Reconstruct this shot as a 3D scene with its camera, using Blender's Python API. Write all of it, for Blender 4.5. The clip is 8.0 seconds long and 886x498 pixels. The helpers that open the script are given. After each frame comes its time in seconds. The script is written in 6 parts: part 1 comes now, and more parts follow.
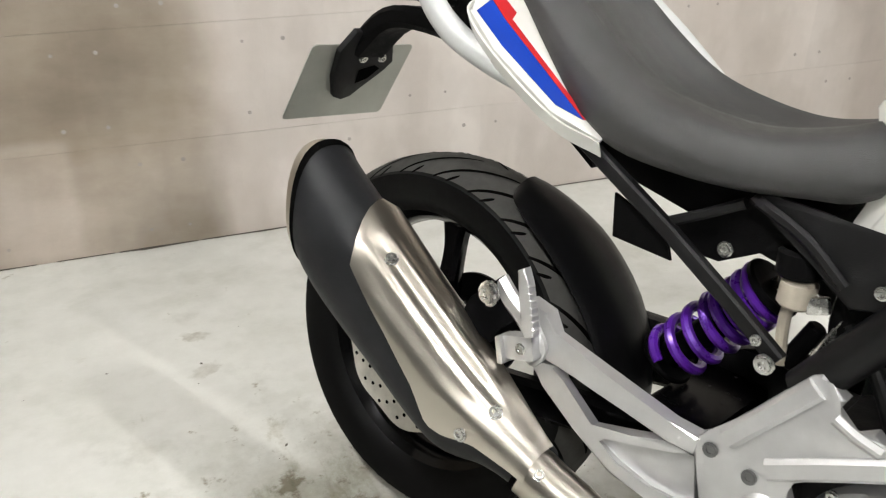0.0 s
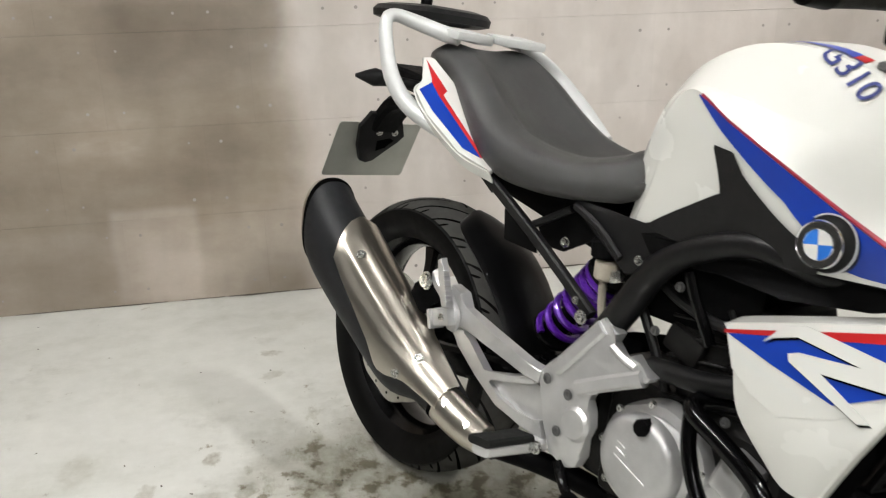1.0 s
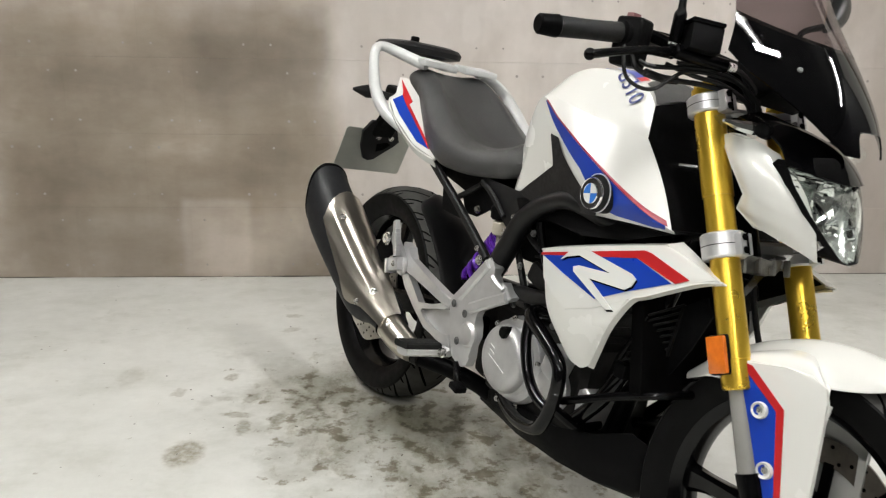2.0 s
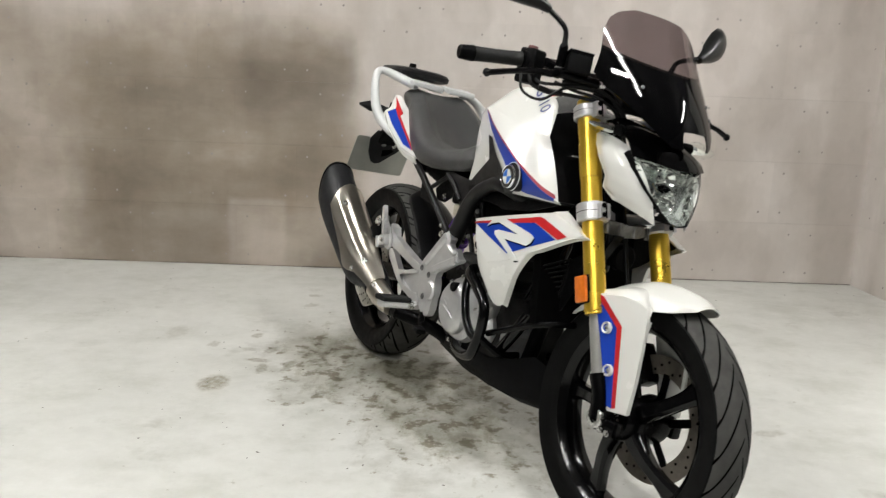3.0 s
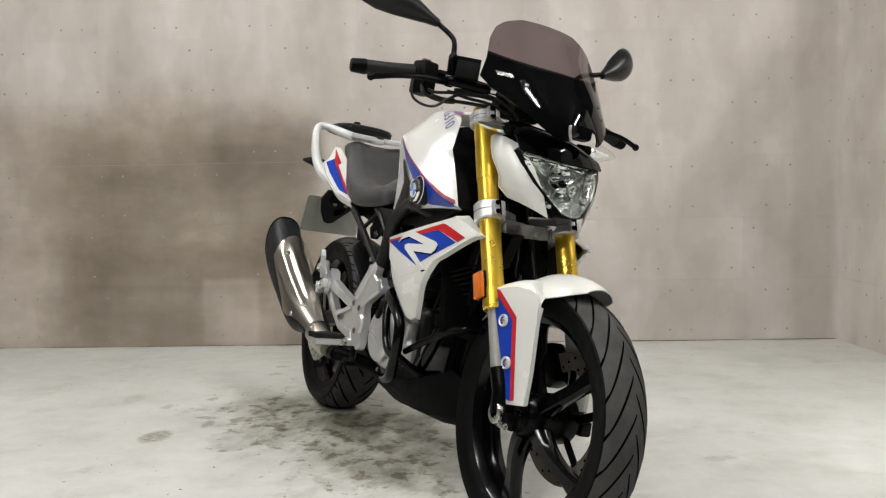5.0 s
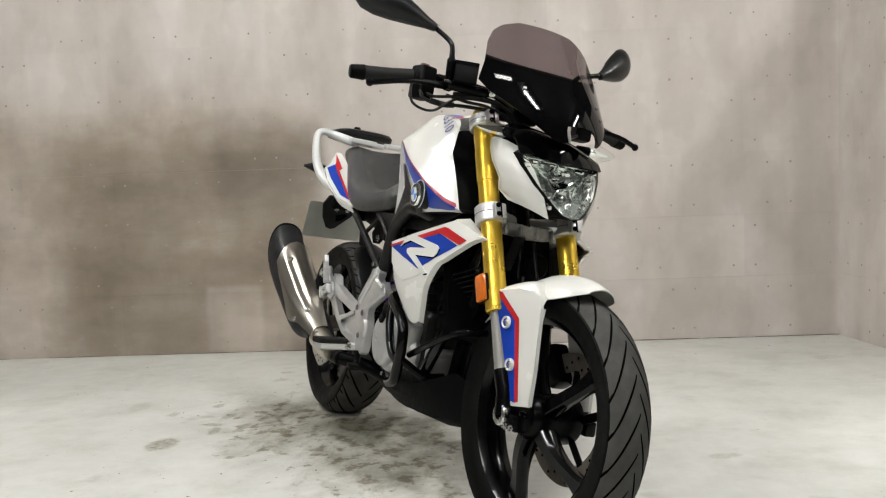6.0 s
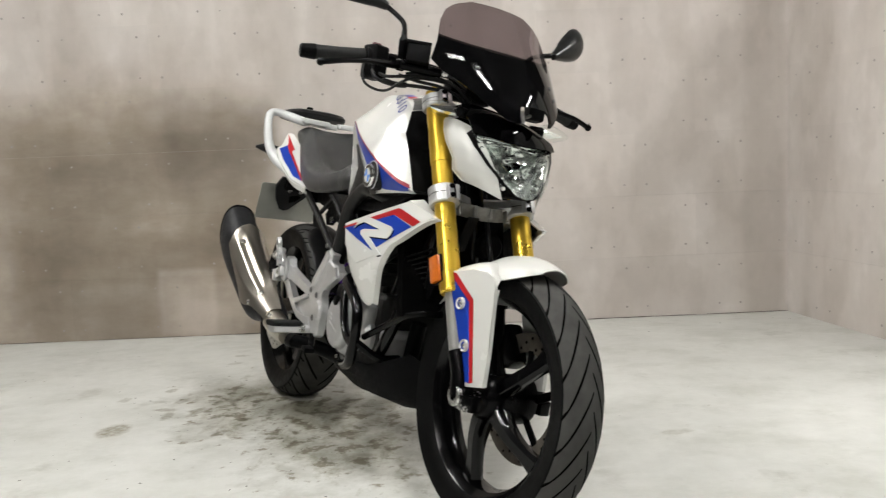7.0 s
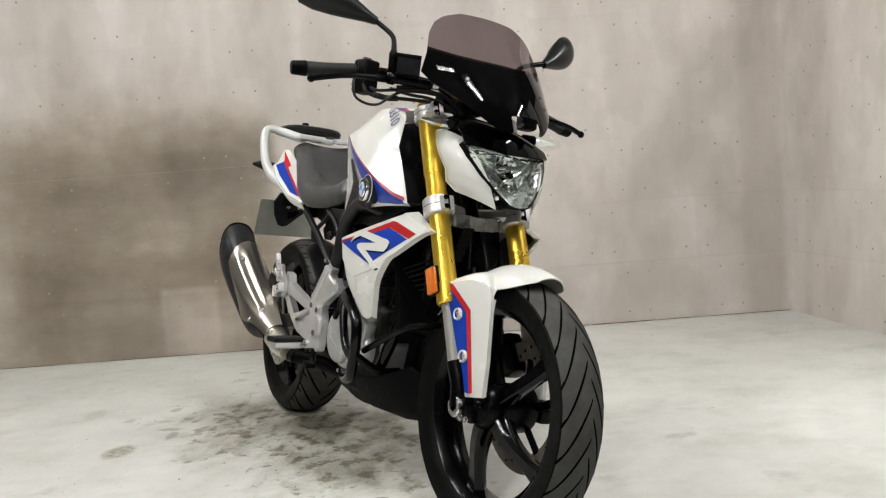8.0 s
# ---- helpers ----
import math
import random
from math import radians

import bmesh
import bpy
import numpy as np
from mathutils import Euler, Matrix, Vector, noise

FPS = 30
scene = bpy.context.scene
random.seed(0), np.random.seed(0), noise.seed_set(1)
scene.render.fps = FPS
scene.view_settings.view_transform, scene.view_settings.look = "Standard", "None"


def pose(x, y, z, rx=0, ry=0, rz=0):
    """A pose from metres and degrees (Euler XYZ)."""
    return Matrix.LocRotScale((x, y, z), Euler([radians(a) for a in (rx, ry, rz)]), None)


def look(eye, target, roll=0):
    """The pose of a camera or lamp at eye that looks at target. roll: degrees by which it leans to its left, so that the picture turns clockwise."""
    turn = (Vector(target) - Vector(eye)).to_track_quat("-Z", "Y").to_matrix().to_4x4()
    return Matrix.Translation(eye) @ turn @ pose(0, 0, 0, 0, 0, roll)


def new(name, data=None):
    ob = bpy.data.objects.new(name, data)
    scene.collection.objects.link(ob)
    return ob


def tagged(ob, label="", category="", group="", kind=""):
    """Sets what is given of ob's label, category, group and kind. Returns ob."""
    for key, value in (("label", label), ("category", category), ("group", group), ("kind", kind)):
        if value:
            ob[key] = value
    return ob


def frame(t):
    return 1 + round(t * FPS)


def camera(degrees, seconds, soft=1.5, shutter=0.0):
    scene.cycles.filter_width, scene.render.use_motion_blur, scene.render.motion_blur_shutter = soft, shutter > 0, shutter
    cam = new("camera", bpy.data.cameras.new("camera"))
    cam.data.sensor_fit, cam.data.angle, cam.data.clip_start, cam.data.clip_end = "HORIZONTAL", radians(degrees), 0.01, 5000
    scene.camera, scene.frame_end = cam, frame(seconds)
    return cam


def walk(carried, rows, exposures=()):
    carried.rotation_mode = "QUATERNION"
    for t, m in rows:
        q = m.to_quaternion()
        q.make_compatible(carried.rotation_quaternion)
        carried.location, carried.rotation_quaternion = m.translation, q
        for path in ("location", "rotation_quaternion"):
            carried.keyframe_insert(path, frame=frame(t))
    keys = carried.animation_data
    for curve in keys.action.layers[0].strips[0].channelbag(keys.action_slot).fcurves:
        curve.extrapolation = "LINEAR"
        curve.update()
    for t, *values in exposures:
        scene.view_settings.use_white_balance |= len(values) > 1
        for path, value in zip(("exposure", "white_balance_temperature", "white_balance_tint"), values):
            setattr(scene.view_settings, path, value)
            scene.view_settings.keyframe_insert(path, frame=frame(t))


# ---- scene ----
cam = camera(54.3, 8.0, soft=1.2, shutter=0.2)
PATH = [
    (0, (-0.465, -1.009, 1.111), (0.202, 0.638, 0.193), 0.8),
    (0.5, (-0.38, -1.324, 1.102), (0.041, 0.475, 0.335), -0.5),
    (1, (-0.289, -1.642, 1.124), (0.065, 0.217, 0.477), -1.3),
    (1.5, (-0.227, -1.977, 1.119), (0.143, -0.128, 0.453), 1.4),
    (1.7, (-0.158, -2.1, 1.111), (0.133, -0.213, 0.512), 1.3),
    (2.8, (0.1, -2.831, 1.092), (0.107, -0.889, 0.612), 2.0),
    (3, (0.151, -2.921, 1.096), (0.175, -0.974, 0.641), 2.1),
    (3.5, (0.371, -3.081, 1.02), (0.27, -1.088, 0.892), 0.4),
    (4, (0.467, -3.027, 0.881), (0.425, -1.028, 0.871), 1.9),
    (4.5, (0.468, -2.979, 0.816), (0.314, -0.986, 0.74), 1.1),
    (4.7, (0.472, -2.972, 0.811), (0.363, -0.98, 0.669), 0.0),
    (5.8, (0.469, -2.97, 0.812), (0.439, -0.978, 0.641), -1.6),
    (6, (0.474, -2.98, 0.813), (0.407, -0.987, 0.66), -2.1),
    (6.5, (0.474, -2.975, 0.815), (0.426, -0.983, 0.642), -1.9),
    (7, (0.481, -2.97, 0.814), (0.512, -0.98, 0.612), -2.3),
    (7.2, (0.488, -2.964, 0.814), (0.603, -0.974, 0.615), -2.6),
    (7.5, (0.504, -2.977, 0.816), (0.514, -0.985, 0.637), -4.5),
    (8, (0.502, -2.976, 0.817), (0.523, -0.984, 0.638), -4.2),
]
walk(cam, [(t, look(eye, target, roll)) for t, eye, target, roll in PATH],
     [(0, 0.95), (0.5, 0.90), (1, 0.74), (1.5, 0.68), (3.0, 0.59), (3.5, 0.53), (4.0, 0.57), (4.5, 0.50), (6.0, 0.58), (8.0, 0.60)])

# place, turn and length of each ceiling light
# second and fourth follow reflections in the screen; the others are unseen additions
LIGHTS = ((-1.1, -0.35, 90, 1.18), (0.87, -1.575, 121, 0.46), (-1.1, -2.7, 90, 1.18), (2.95, -0.95, 90, 1.18), (0.0, -4.3, 90, 1.18))
FLIP = True
# ---- light and world ----
world = bpy.data.worlds.new("room_world")
world.use_nodes = True
world.node_tree.nodes["Background"].inputs[0].default_value = (0.9, 0.92, 1.0, 1)
world.node_tree.nodes["Background"].inputs[1].default_value = 0.05
scene.world = world
scene.view_settings.exposure = 0.6
TUBE_POWER = 224.0


# ---- materials ----
def nodes_of(name):
    m = bpy.data.materials.new(name)
    m.use_nodes = True
    t = m.node_tree
    return m, t, t.nodes["Principled BSDF"]


def noise_at(t, scale, detail=4.0, rough=0.55, coord="Object", stretch=None):
    c = t.nodes.new("ShaderNodeTexCoord")
    n = t.nodes.new("ShaderNodeTexNoise")
    n.inputs["Scale"].default_value = scale
    n.inputs["Detail"].default_value = detail
    n.inputs["Roughness"].default_value = rough
    if stretch:
        mp = t.nodes.new("ShaderNodeMapping")
        mp.inputs["Scale"].default_value = stretch
        t.links.new(c.outputs[coord], mp.inputs[0])
        t.links.new(mp.outputs[0], n.inputs["Vector"])
    else:
        t.links.new(c.outputs[coord], n.inputs["Vector"])
    return n


def ramp(t, src, stops):
    r = t.nodes.new("ShaderNodeValToRGB")
    while len(r.color_ramp.elements) < len(stops):
        r.color_ramp.elements.new(0.5)
    for e, (pos, col) in zip(r.color_ramp.elements, stops):
        e.position = pos
        e.color = (*col, 1) if len(col) == 3 else col
    t.links.new(src, r.inputs[0])
    return r


def simple(name, col, rough=0.5, metal=0.0, var=0.12, scale=25.0, bump=0.0, bump_scale=300.0, coat=0.0, stretch=None, rvar=0.1, spec=0.5, coat_rough=0.04):
    """A plain material with slight variation of tone and gloss, and fine relief."""
    m, t, b = nodes_of(name)
    n = noise_at(t, scale, 5, 0.6, stretch=stretch)
    lo = tuple(c * (1 - var) for c in col)
    hi = tuple(min(1, c * (1 + var)) for c in col)
    r = ramp(t, n.outputs[0], [(0.3, lo), (0.7, hi)])
    t.links.new(r.outputs[0], b.inputs["Base Color"])
    b.inputs["Metallic"].default_value = metal
    n2 = noise_at(t, scale * 2.3, 4, 0.6, stretch=stretch)
    mr = t.nodes.new("ShaderNodeMapRange")
    mr.inputs["From Min"].default_value, mr.inputs["From Max"].default_value = 0.3, 0.7
    mr.inputs["To Min"].default_value, mr.inputs["To Max"].default_value = max(0.02, rough - rvar * rough), min(1, rough + rvar * rough * 2)
    t.links.new(n2.outputs[0], mr.inputs[0])
    t.links.new(mr.outputs[0], b.inputs["Roughness"])
    b.inputs["Coat Weight"].default_value = coat
    b.inputs["Specular IOR Level"].default_value = spec
    b.inputs["Coat Roughness"].default_value = coat_rough
    if bump:
        n3 = noise_at(t, bump_scale, 3, 0.6, stretch=stretch)
        bp = t.nodes.new("ShaderNodeBump")
        bp.inputs["Strength"].default_value = bump
        bp.inputs["Distance"].default_value = 0.002
        t.links.new(n3.outputs[0], bp.inputs["Height"])
        t.links.new(bp.outputs[0], b.inputs["Normal"])
    return m


white_paint = simple("white_paint", (0.635, 0.635, 0.60), 0.27, var=0.003, scale=3, coat=0.45, rvar=0.01, coat_rough=0.15)
blue_film = simple("blue_film", (0.006, 0.036, 0.30), 0.3, var=0.08, scale=8, coat=0.1, spec=0.3)
red_film = simple("red_film", (0.40, 0.014, 0.016), 0.32, var=0.08, scale=8, coat=0.2, spec=0.3)
kill_red = simple("kill_red", (0.16, 0.06, 0.06), 0.5, var=0.1)
dark_red_film = simple("dark_red_film", (0.24, 0.012, 0.03), 0.35, var=0.08, scale=8)
bright_tube = simple("bright_tube", (0.23, 0.225, 0.21), 0.4, 0.2, var=0.05, scale=20)
dark_bolt = simple("dark_bolt", (0.16, 0.16, 0.16), 0.4, 0.7, var=0.2, scale=60)
satin_black = simple("satin_black", (0.0062, 0.0062, 0.0066), 0.45, var=0.2, scale=30, bump=0.25, bump_scale=700, spec=0.22)
console_grey = simple("console_grey", (0.055, 0.055, 0.053), 0.45, var=0.15, scale=30, bump=0.2, bump_scale=600, spec=0.3)
grip_rubber = simple("grip_rubber", (0.008, 0.0083, 0.008), 0.6, var=0.2, scale=40, bump=0.2, bump_scale=400, spec=0.2)
yoke_cast = simple("yoke_cast", (0.20, 0.195, 0.18), 0.5, 0.6, var=0.3, scale=35, bump=0.3, bump_scale=200)
disc_bronze = simple("disc_bronze", (0.17, 0.15, 0.125), 0.45, 0.6, var=0.2, scale=40)
hugger_black = simple("hugger_black", (0.003, 0.003, 0.0033), 0.32, var=0.2, scale=20, bump=0.1, bump_scale=500, spec=0.11)
frame_black = simple("frame_black", (0.0055, 0.0055, 0.0058), 0.4, var=0.25, scale=25, spec=0.2)
case_grey = simple("case_grey", (0.012, 0.0115, 0.011), 0.5, 0.35, var=0.35, scale=22, bump=0.3, bump_scale=250, spec=0.25)
badge_blue = simple("badge_blue", (0.02, 0.15, 0.55), 0.3, var=0.05, scale=30)
navy_film = simple("navy_film", (0.03, 0.04, 0.16), 0.35, var=0.08, scale=8)
gloss_black = simple("gloss_black", (0.0012, 0.0012, 0.0014), 0.025, var=0.2, scale=8, spec=0.10)
black_plastic = simple("black_plastic", (0.002, 0.002, 0.0022), 0.55, var=0.2, scale=30, bump=0.25, bump_scale=700, spec=0.06)
black_paint = simple("black_paint", (0.0014, 0.0014, 0.0016), 0.26, var=0.2, scale=20, spec=0.09, rvar=0.03)
rim_black = simple("rim_black", (0.0016, 0.0016, 0.0018), 0.15, var=0.2, scale=20, spec=0.2, rvar=0.04)
badge_dark = simple("badge_dark", (0.035, 0.034, 0.033), 0.12, 0.3, var=0.1, scale=30, spec=0.6)
dark_metal = simple("dark_metal", (0.0014, 0.0014, 0.0016), 0.45, var=0.3, scale=30, spec=0.04)
rubber = simple("rubber", (0.052, 0.051, 0.048), 0.8, var=0.2, scale=18, bump=0.2, bump_scale=260, spec=0.12)
sidewall = simple("tyre_sidewall", (0.0028, 0.0028, 0.0028), 0.5, var=0.2, scale=18, spec=0.08)
groove_black = simple("groove_black", (0.002, 0.002, 0.002), 0.9, var=0.1, spec=0.02)
vinyl = simple("seat_vinyl", (0.033, 0.033, 0.0328), 0.35, var=0.15, scale=20, bump=0.5, bump_scale=900)
steel = simple("brushed_steel", (0.51, 0.475, 0.415), 0.30, 1.0, var=0.06, scale=6, rvar=0.05, stretch=(0.5, 5, 2))
alloy = simple("silver_paint", (0.60, 0.60, 0.60), 0.36, 0.72, var=0.06, scale=25, rvar=0.2, bump=0.1, bump_scale=500)
alloy_cast = simple("cast_alloy", (0.54, 0.54, 0.54), 0.42, 0.7, var=0.08, scale=25, bump=0.25, bump_scale=350)
bolt_steel = simple("bolt_steel", (0.6, 0.6, 0.58), 0.25, 1.0, var=0.15, scale=60)
gold = simple("gold_anodised", (0.70, 0.46, 0.05), 0.28, 0.8, var=0.04, scale=5, rvar=0.08)
purple = simple("purple_spring", (0.10, 0.015, 0.34), 0.28, 0.25, var=0.1, scale=30, coat=0.4)
can_black = simple("can_black", (0.012, 0.0125, 0.014), 0.5, 0.1, var=0.2, scale=20, bump=0.12, bump_scale=500, spec=0.25)
disc_steel = simple("disc_steel", (0.50, 0.48, 0.43), 0.5, 0.35, var=0.15, scale=40)
plate_metal = simple("plate_metal", (0.46, 0.47, 0.43), 0.38, 0.55, var=0.08, scale=14, bump=0.06, bump_scale=120)
rail_grey = simple("rail_grey", (0.56, 0.57, 0.565), 0.42, 0.2, var=0.08, scale=14, bump=0.15, bump_scale=300)
amber = simple("amber_reflector", (0.55, 0.13, 0.01), 0.22, var=0.15, scale=60, coat=0.5)
hose_black = simple("hose_black", (0.006, 0.006, 0.006), 0.42, var=0.2, spec=0.25)
beige_hose = simple("beige_bracket", (0.42, 0.38, 0.31), 0.5, var=0.15)
mirror_black = simple("mirror_shell", (0.006, 0.0065, 0.0065), 0.3, var=0.15, scale=20, bump=0.15, bump_scale=600, spec=0.25)
reflector_silver = simple("reflector_silver", (0.82, 0.86, 0.83), 0.15, 0.85, var=0.06, scale=40)
chrome = simple("chrome", (0.85, 0.85, 0.85), 0.08, 1.0, var=0.04)


def thin_pane(name, tint, face=0.035):
    """Thin clear or tinted acrylic: see-through, with a glossy face."""
    m, t, b = nodes_of(name)
    out = t.nodes["Material Output"]
    tr = t.nodes.new("ShaderNodeBsdfTransparent")
    tr.inputs[0].default_value = (*tint, 1)
    gl = t.nodes.new("ShaderNodeBsdfGlossy")
    gl.inputs["Roughness"].default_value = 0.03
    lw = t.nodes.new("ShaderNodeLayerWeight")
    pw = t.nodes.new("ShaderNodeMath")
    pw.operation = "POWER"
    pw.inputs[1].default_value = 4.0
    t.links.new(lw.outputs["Facing"], pw.inputs[0])
    fr = t.nodes.new("ShaderNodeMath")
    fr.operation = "MULTIPLY_ADD"
    fr.inputs[1].default_value, fr.inputs[2].default_value = 0.6, face
    t.links.new(pw.outputs[0], fr.inputs[0])
    mx = t.nodes.new("ShaderNodeMixShader")
    t.links.new(fr.outputs[0], mx.inputs[0])
    t.links.new(tr.outputs[0], mx.inputs[1])
    t.links.new(gl.outputs[0], mx.inputs[2])
    t.links.new(mx.outputs[0], out.inputs[0])
    return m


smoke_screen = thin_pane("smoked_acrylic", (0.56, 0.51, 0.52))
fade_screen = thin_pane("faded_acrylic", (0.13, 0.115, 0.115))
clear_lens = thin_pane("clear_lens", (0.97, 0.985, 0.975), 0.012)


def position_mask(t, cx, cz, rx, rz, soft, wobble):
    """A mask, 0 to 1, of a rounded patch on the wall plane, by place."""
    g = t.nodes.new("ShaderNodeNewGeometry")
    n = t.nodes.new("ShaderNodeTexNoise")
    n.inputs["Scale"].default_value = 2.6
    n.inputs["Detail"].default_value = 5
    t.links.new(g.outputs["Position"], n.inputs["Vector"])
    sub = t.nodes.new("ShaderNodeVectorMath")
    sub.operation = "SUBTRACT"
    t.links.new(n.outputs["Color"], sub.inputs[0])
    sub.inputs[1].default_value = (0.5, 0.5, 0.5)
    sc = t.nodes.new("ShaderNodeVectorMath")
    sc.operation = "SCALE"
    sc.inputs["Scale"].default_value = wobble
    t.links.new(sub.outputs[0], sc.inputs[0])
    add = t.nodes.new("ShaderNodeVectorMath")
    t.links.new(g.outputs["Position"], add.inputs[0])
    t.links.new(sc.outputs[0], add.inputs[1])
    sep = t.nodes.new("ShaderNodeSeparateXYZ")
    t.links.new(add.outputs[0], sep.inputs[0])

    def band(sock, c, r):
        a = t.nodes.new("ShaderNodeMath")
        a.operation = "SUBTRACT"
        t.links.new(sock, a.inputs[0])
        a.inputs[1].default_value = c
        b = t.nodes.new("ShaderNodeMath")
        b.operation = "ABSOLUTE"
        t.links.new(a.outputs[0], b.inputs[0])
        mr = t.nodes.new("ShaderNodeMapRange")
        mr.interpolation_type = "SMOOTHSTEP"
        mr.inputs["From Min"].default_value, mr.inputs["From Max"].default_value = r - soft, r + soft
        mr.inputs["To Min"].default_value, mr.inputs["To Max"].default_value = 1, 0
        t.links.new(b.outputs[0], mr.inputs[0])
        return mr.outputs[0]

    mul = t.nodes.new("ShaderNodeMath")
    mul.operation = "MULTIPLY"
    t.links.new(band(sep.outputs[0], cx, rx), mul.inputs[0])
    t.links.new(band(sep.outputs[2], cz, rz), mul.inputs[1])
    return mul.outputs[0]


def mixcol(t, fac, a, b, mode="MIX"):
    mx = t.nodes.new("ShaderNodeMix")
    mx.data_type, mx.blend_type = "RGBA", mode
    for sock, v in ((mx.inputs[0], fac), (mx.inputs[6], a), (mx.inputs[7], b)):
        if isinstance(v, (int, float)):
            sock.default_value = v
        elif isinstance(v, tuple):
            sock.default_value = (*v, 1)
        else:
            t.links.new(v, sock)
    return mx.outputs[2]


def pos_noise(t, scale, detail=6, rough=0.6, stretch=None, lac=2.0):
    g = t.nodes.new("ShaderNodeNewGeometry")
    n = t.nodes.new("ShaderNodeTexNoise")
    n.inputs["Scale"].default_value, n.inputs["Detail"].default_value, n.inputs["Roughness"].default_value = scale, detail, rough
    if stretch:
        mp = t.nodes.new("ShaderNodeMapping")
        mp.inputs["Scale"].default_value = stretch
        t.links.new(g.outputs["Position"], mp.inputs[0])
        t.links.new(mp.outputs[0], n.inputs["Vector"])
    else:
        t.links.new(g.outputs["Position"], n.inputs["Vector"])
    return n.outputs[0]


def math2(t, op, a, b):
    n = t.nodes.new("ShaderNodeMath")
    n.operation = op
    for sock, v in zip(n.inputs, (a, b)):
        if isinstance(v, (int, float)):
            sock.default_value = v
        else:
            t.links.new(v, sock)
    return n.outputs[0]


def wall_concrete():
    """Fair-faced concrete boards: pinkish grey, patchy, with a broad damp brown stain low on the long wall."""
    m, t, b = nodes_of("wall_concrete")
    base = ramp(t, pos_noise(t, 1.1, 5, 0.6), [(0.3, (0.56, 0.513, 0.478)), (0.7, (0.640, 0.597, 0.562))]).outputs[0]
    # pale and dark blotches left by the formwork, a little taller than wide
    blotch = ramp(t, pos_noise(t, 3.4, 4, 0.5, (1.35, 1.35, 0.8)), [(0.36, (0.89, 0.875, 0.86)), (0.44, (0.965, 0.955, 0.945)), (0.54, (0.99, 0.985, 0.98)), (0.60, (1.055, 1.055, 1.055))]).outputs[0]
    col = mixcol(t, 1.0, base, blotch, "MULTIPLY")
    bays = ramp(t, pos_noise(t, 1.5, 3, 0.4, (1.7, 1.7, 0.45)), [(0.42, (0.93, 0.925, 0.915)), (0.47, (0.995, 0.995, 0.995)), (0.55, (1.0, 1.0, 1.0)), (0.58, (1.05, 1.05, 1.05))]).outputs[0]
    col = mixcol(t, 1.0, col, bays, "MULTIPLY")
    streak = ramp(t, pos_noise(t, 2.0, 4, 0.5, (2.2, 2.2, 0.28)), [(0.40, (0.955, 0.95, 0.945)), (0.56, (1.02, 1.02, 1.02))]).outputs[0]
    col = mixcol(t, 1.0, col, streak, "MULTIPLY")
    cloud = ramp(t, pos_noise(t, 8, 8, 0.7), [(0.3, (0.95, 0.95, 0.95)), (0.7, (1.03, 1.03, 1.03))]).outputs[0]
    col = mixcol(t, 1.0, col, cloud, "MULTIPLY")
    info = t.nodes.new("ShaderNodeObjectInfo")
    tone = ramp(t, info.outputs["Random"], [(0.0, (0.965, 0.965, 0.965)), (1.0, (1.025, 1.025, 1.023))]).outputs[0]
    col = mixcol(t, 1.0, col, tone, "MULTIPLY")
    # upright band beside the corner, darkened to put the corner's shade into the colour
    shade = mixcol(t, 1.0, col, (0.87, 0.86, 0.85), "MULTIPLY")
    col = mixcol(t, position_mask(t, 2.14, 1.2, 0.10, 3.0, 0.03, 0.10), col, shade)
    # damp stain: a wide brown halo, a darker wiped field with a straight edge, and two darkest blocks
    halo_n = ramp(t, pos_noise(t, 2.4, 6, 0.6, (0.8, 0.8, 1.5)), [(0.34, (0.66, 0.615, 0.55)), (0.5, (0.775, 0.735, 0.68)), (0.66, (0.92, 0.895, 0.85))]).outputs[0]
    damp = mixcol(t, 1.0, col, halo_n, "MULTIPLY")
    col = mixcol(t, position_mask(t, -1.40, 0.50, 1.16, 0.78, 0.20, 0.55), col, damp)
    core_n = ramp(t, pos_noise(t, 2.0, 7, 0.58, (0.8, 0.8, 2.0)), [(0.34, (0.54, 0.51, 0.465)), (0.48, (0.63, 0.60, 0.55)), (0.60, (0.71, 0.68, 0.63)), (0.70, (0.84, 0.815, 0.77))]).outputs[0]
    core = mixcol(t, 1.0, col, core_n, "MULTIPLY")
    foot = position_mask(t, -1.3, 0.10, 0.95, 0.17, 0.03, 0.06)
    core = mixcol(t, foot, core, mixcol(t, 0.20, core, col))
    block = mixcol(t, 1.0, core, (0.80, 0.80, 0.80), "MULTIPLY")
    core = mixcol(t, position_mask(t, -0.52, 0.93, 0.27, 0.20, 0.07, 0.16), core, block)
    block = mixcol(t, 1.0, core, (0.84, 0.83, 0.81), "MULTIPLY")
    core = mixcol(t, position_mask(t, -1.22, 0.52, 0.24, 0.40, 0.09, 0.24), core, block)
    block = mixcol(t, 1.0, core, (0.83, 0.82, 0.80), "MULTIPLY")
    core = mixcol(t, position_mask(t, -0.52, 0.55, 0.24, 0.17, 0.08, 0.20), core, block)
    pale = position_mask(t, -0.72, 0.165, 0.140, 0.165, 0.02, 0.05)
    core = mixcol(t, pale, core, mixcol(t, 0.66, core, col))
    field = math2(t, "MULTIPLY", position_mask(t, -0.83, 0.52, 0.74, 0.64, 0.16, 0.40), position_mask(t, -2.21, 0.5, 2.0, 3.0, 0.05, 0.11))
    col = mixcol(t, field, col, core)
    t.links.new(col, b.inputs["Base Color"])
    b.inputs["Roughness"].default_value = 0.72
    bp = t.nodes.new("ShaderNodeBump")
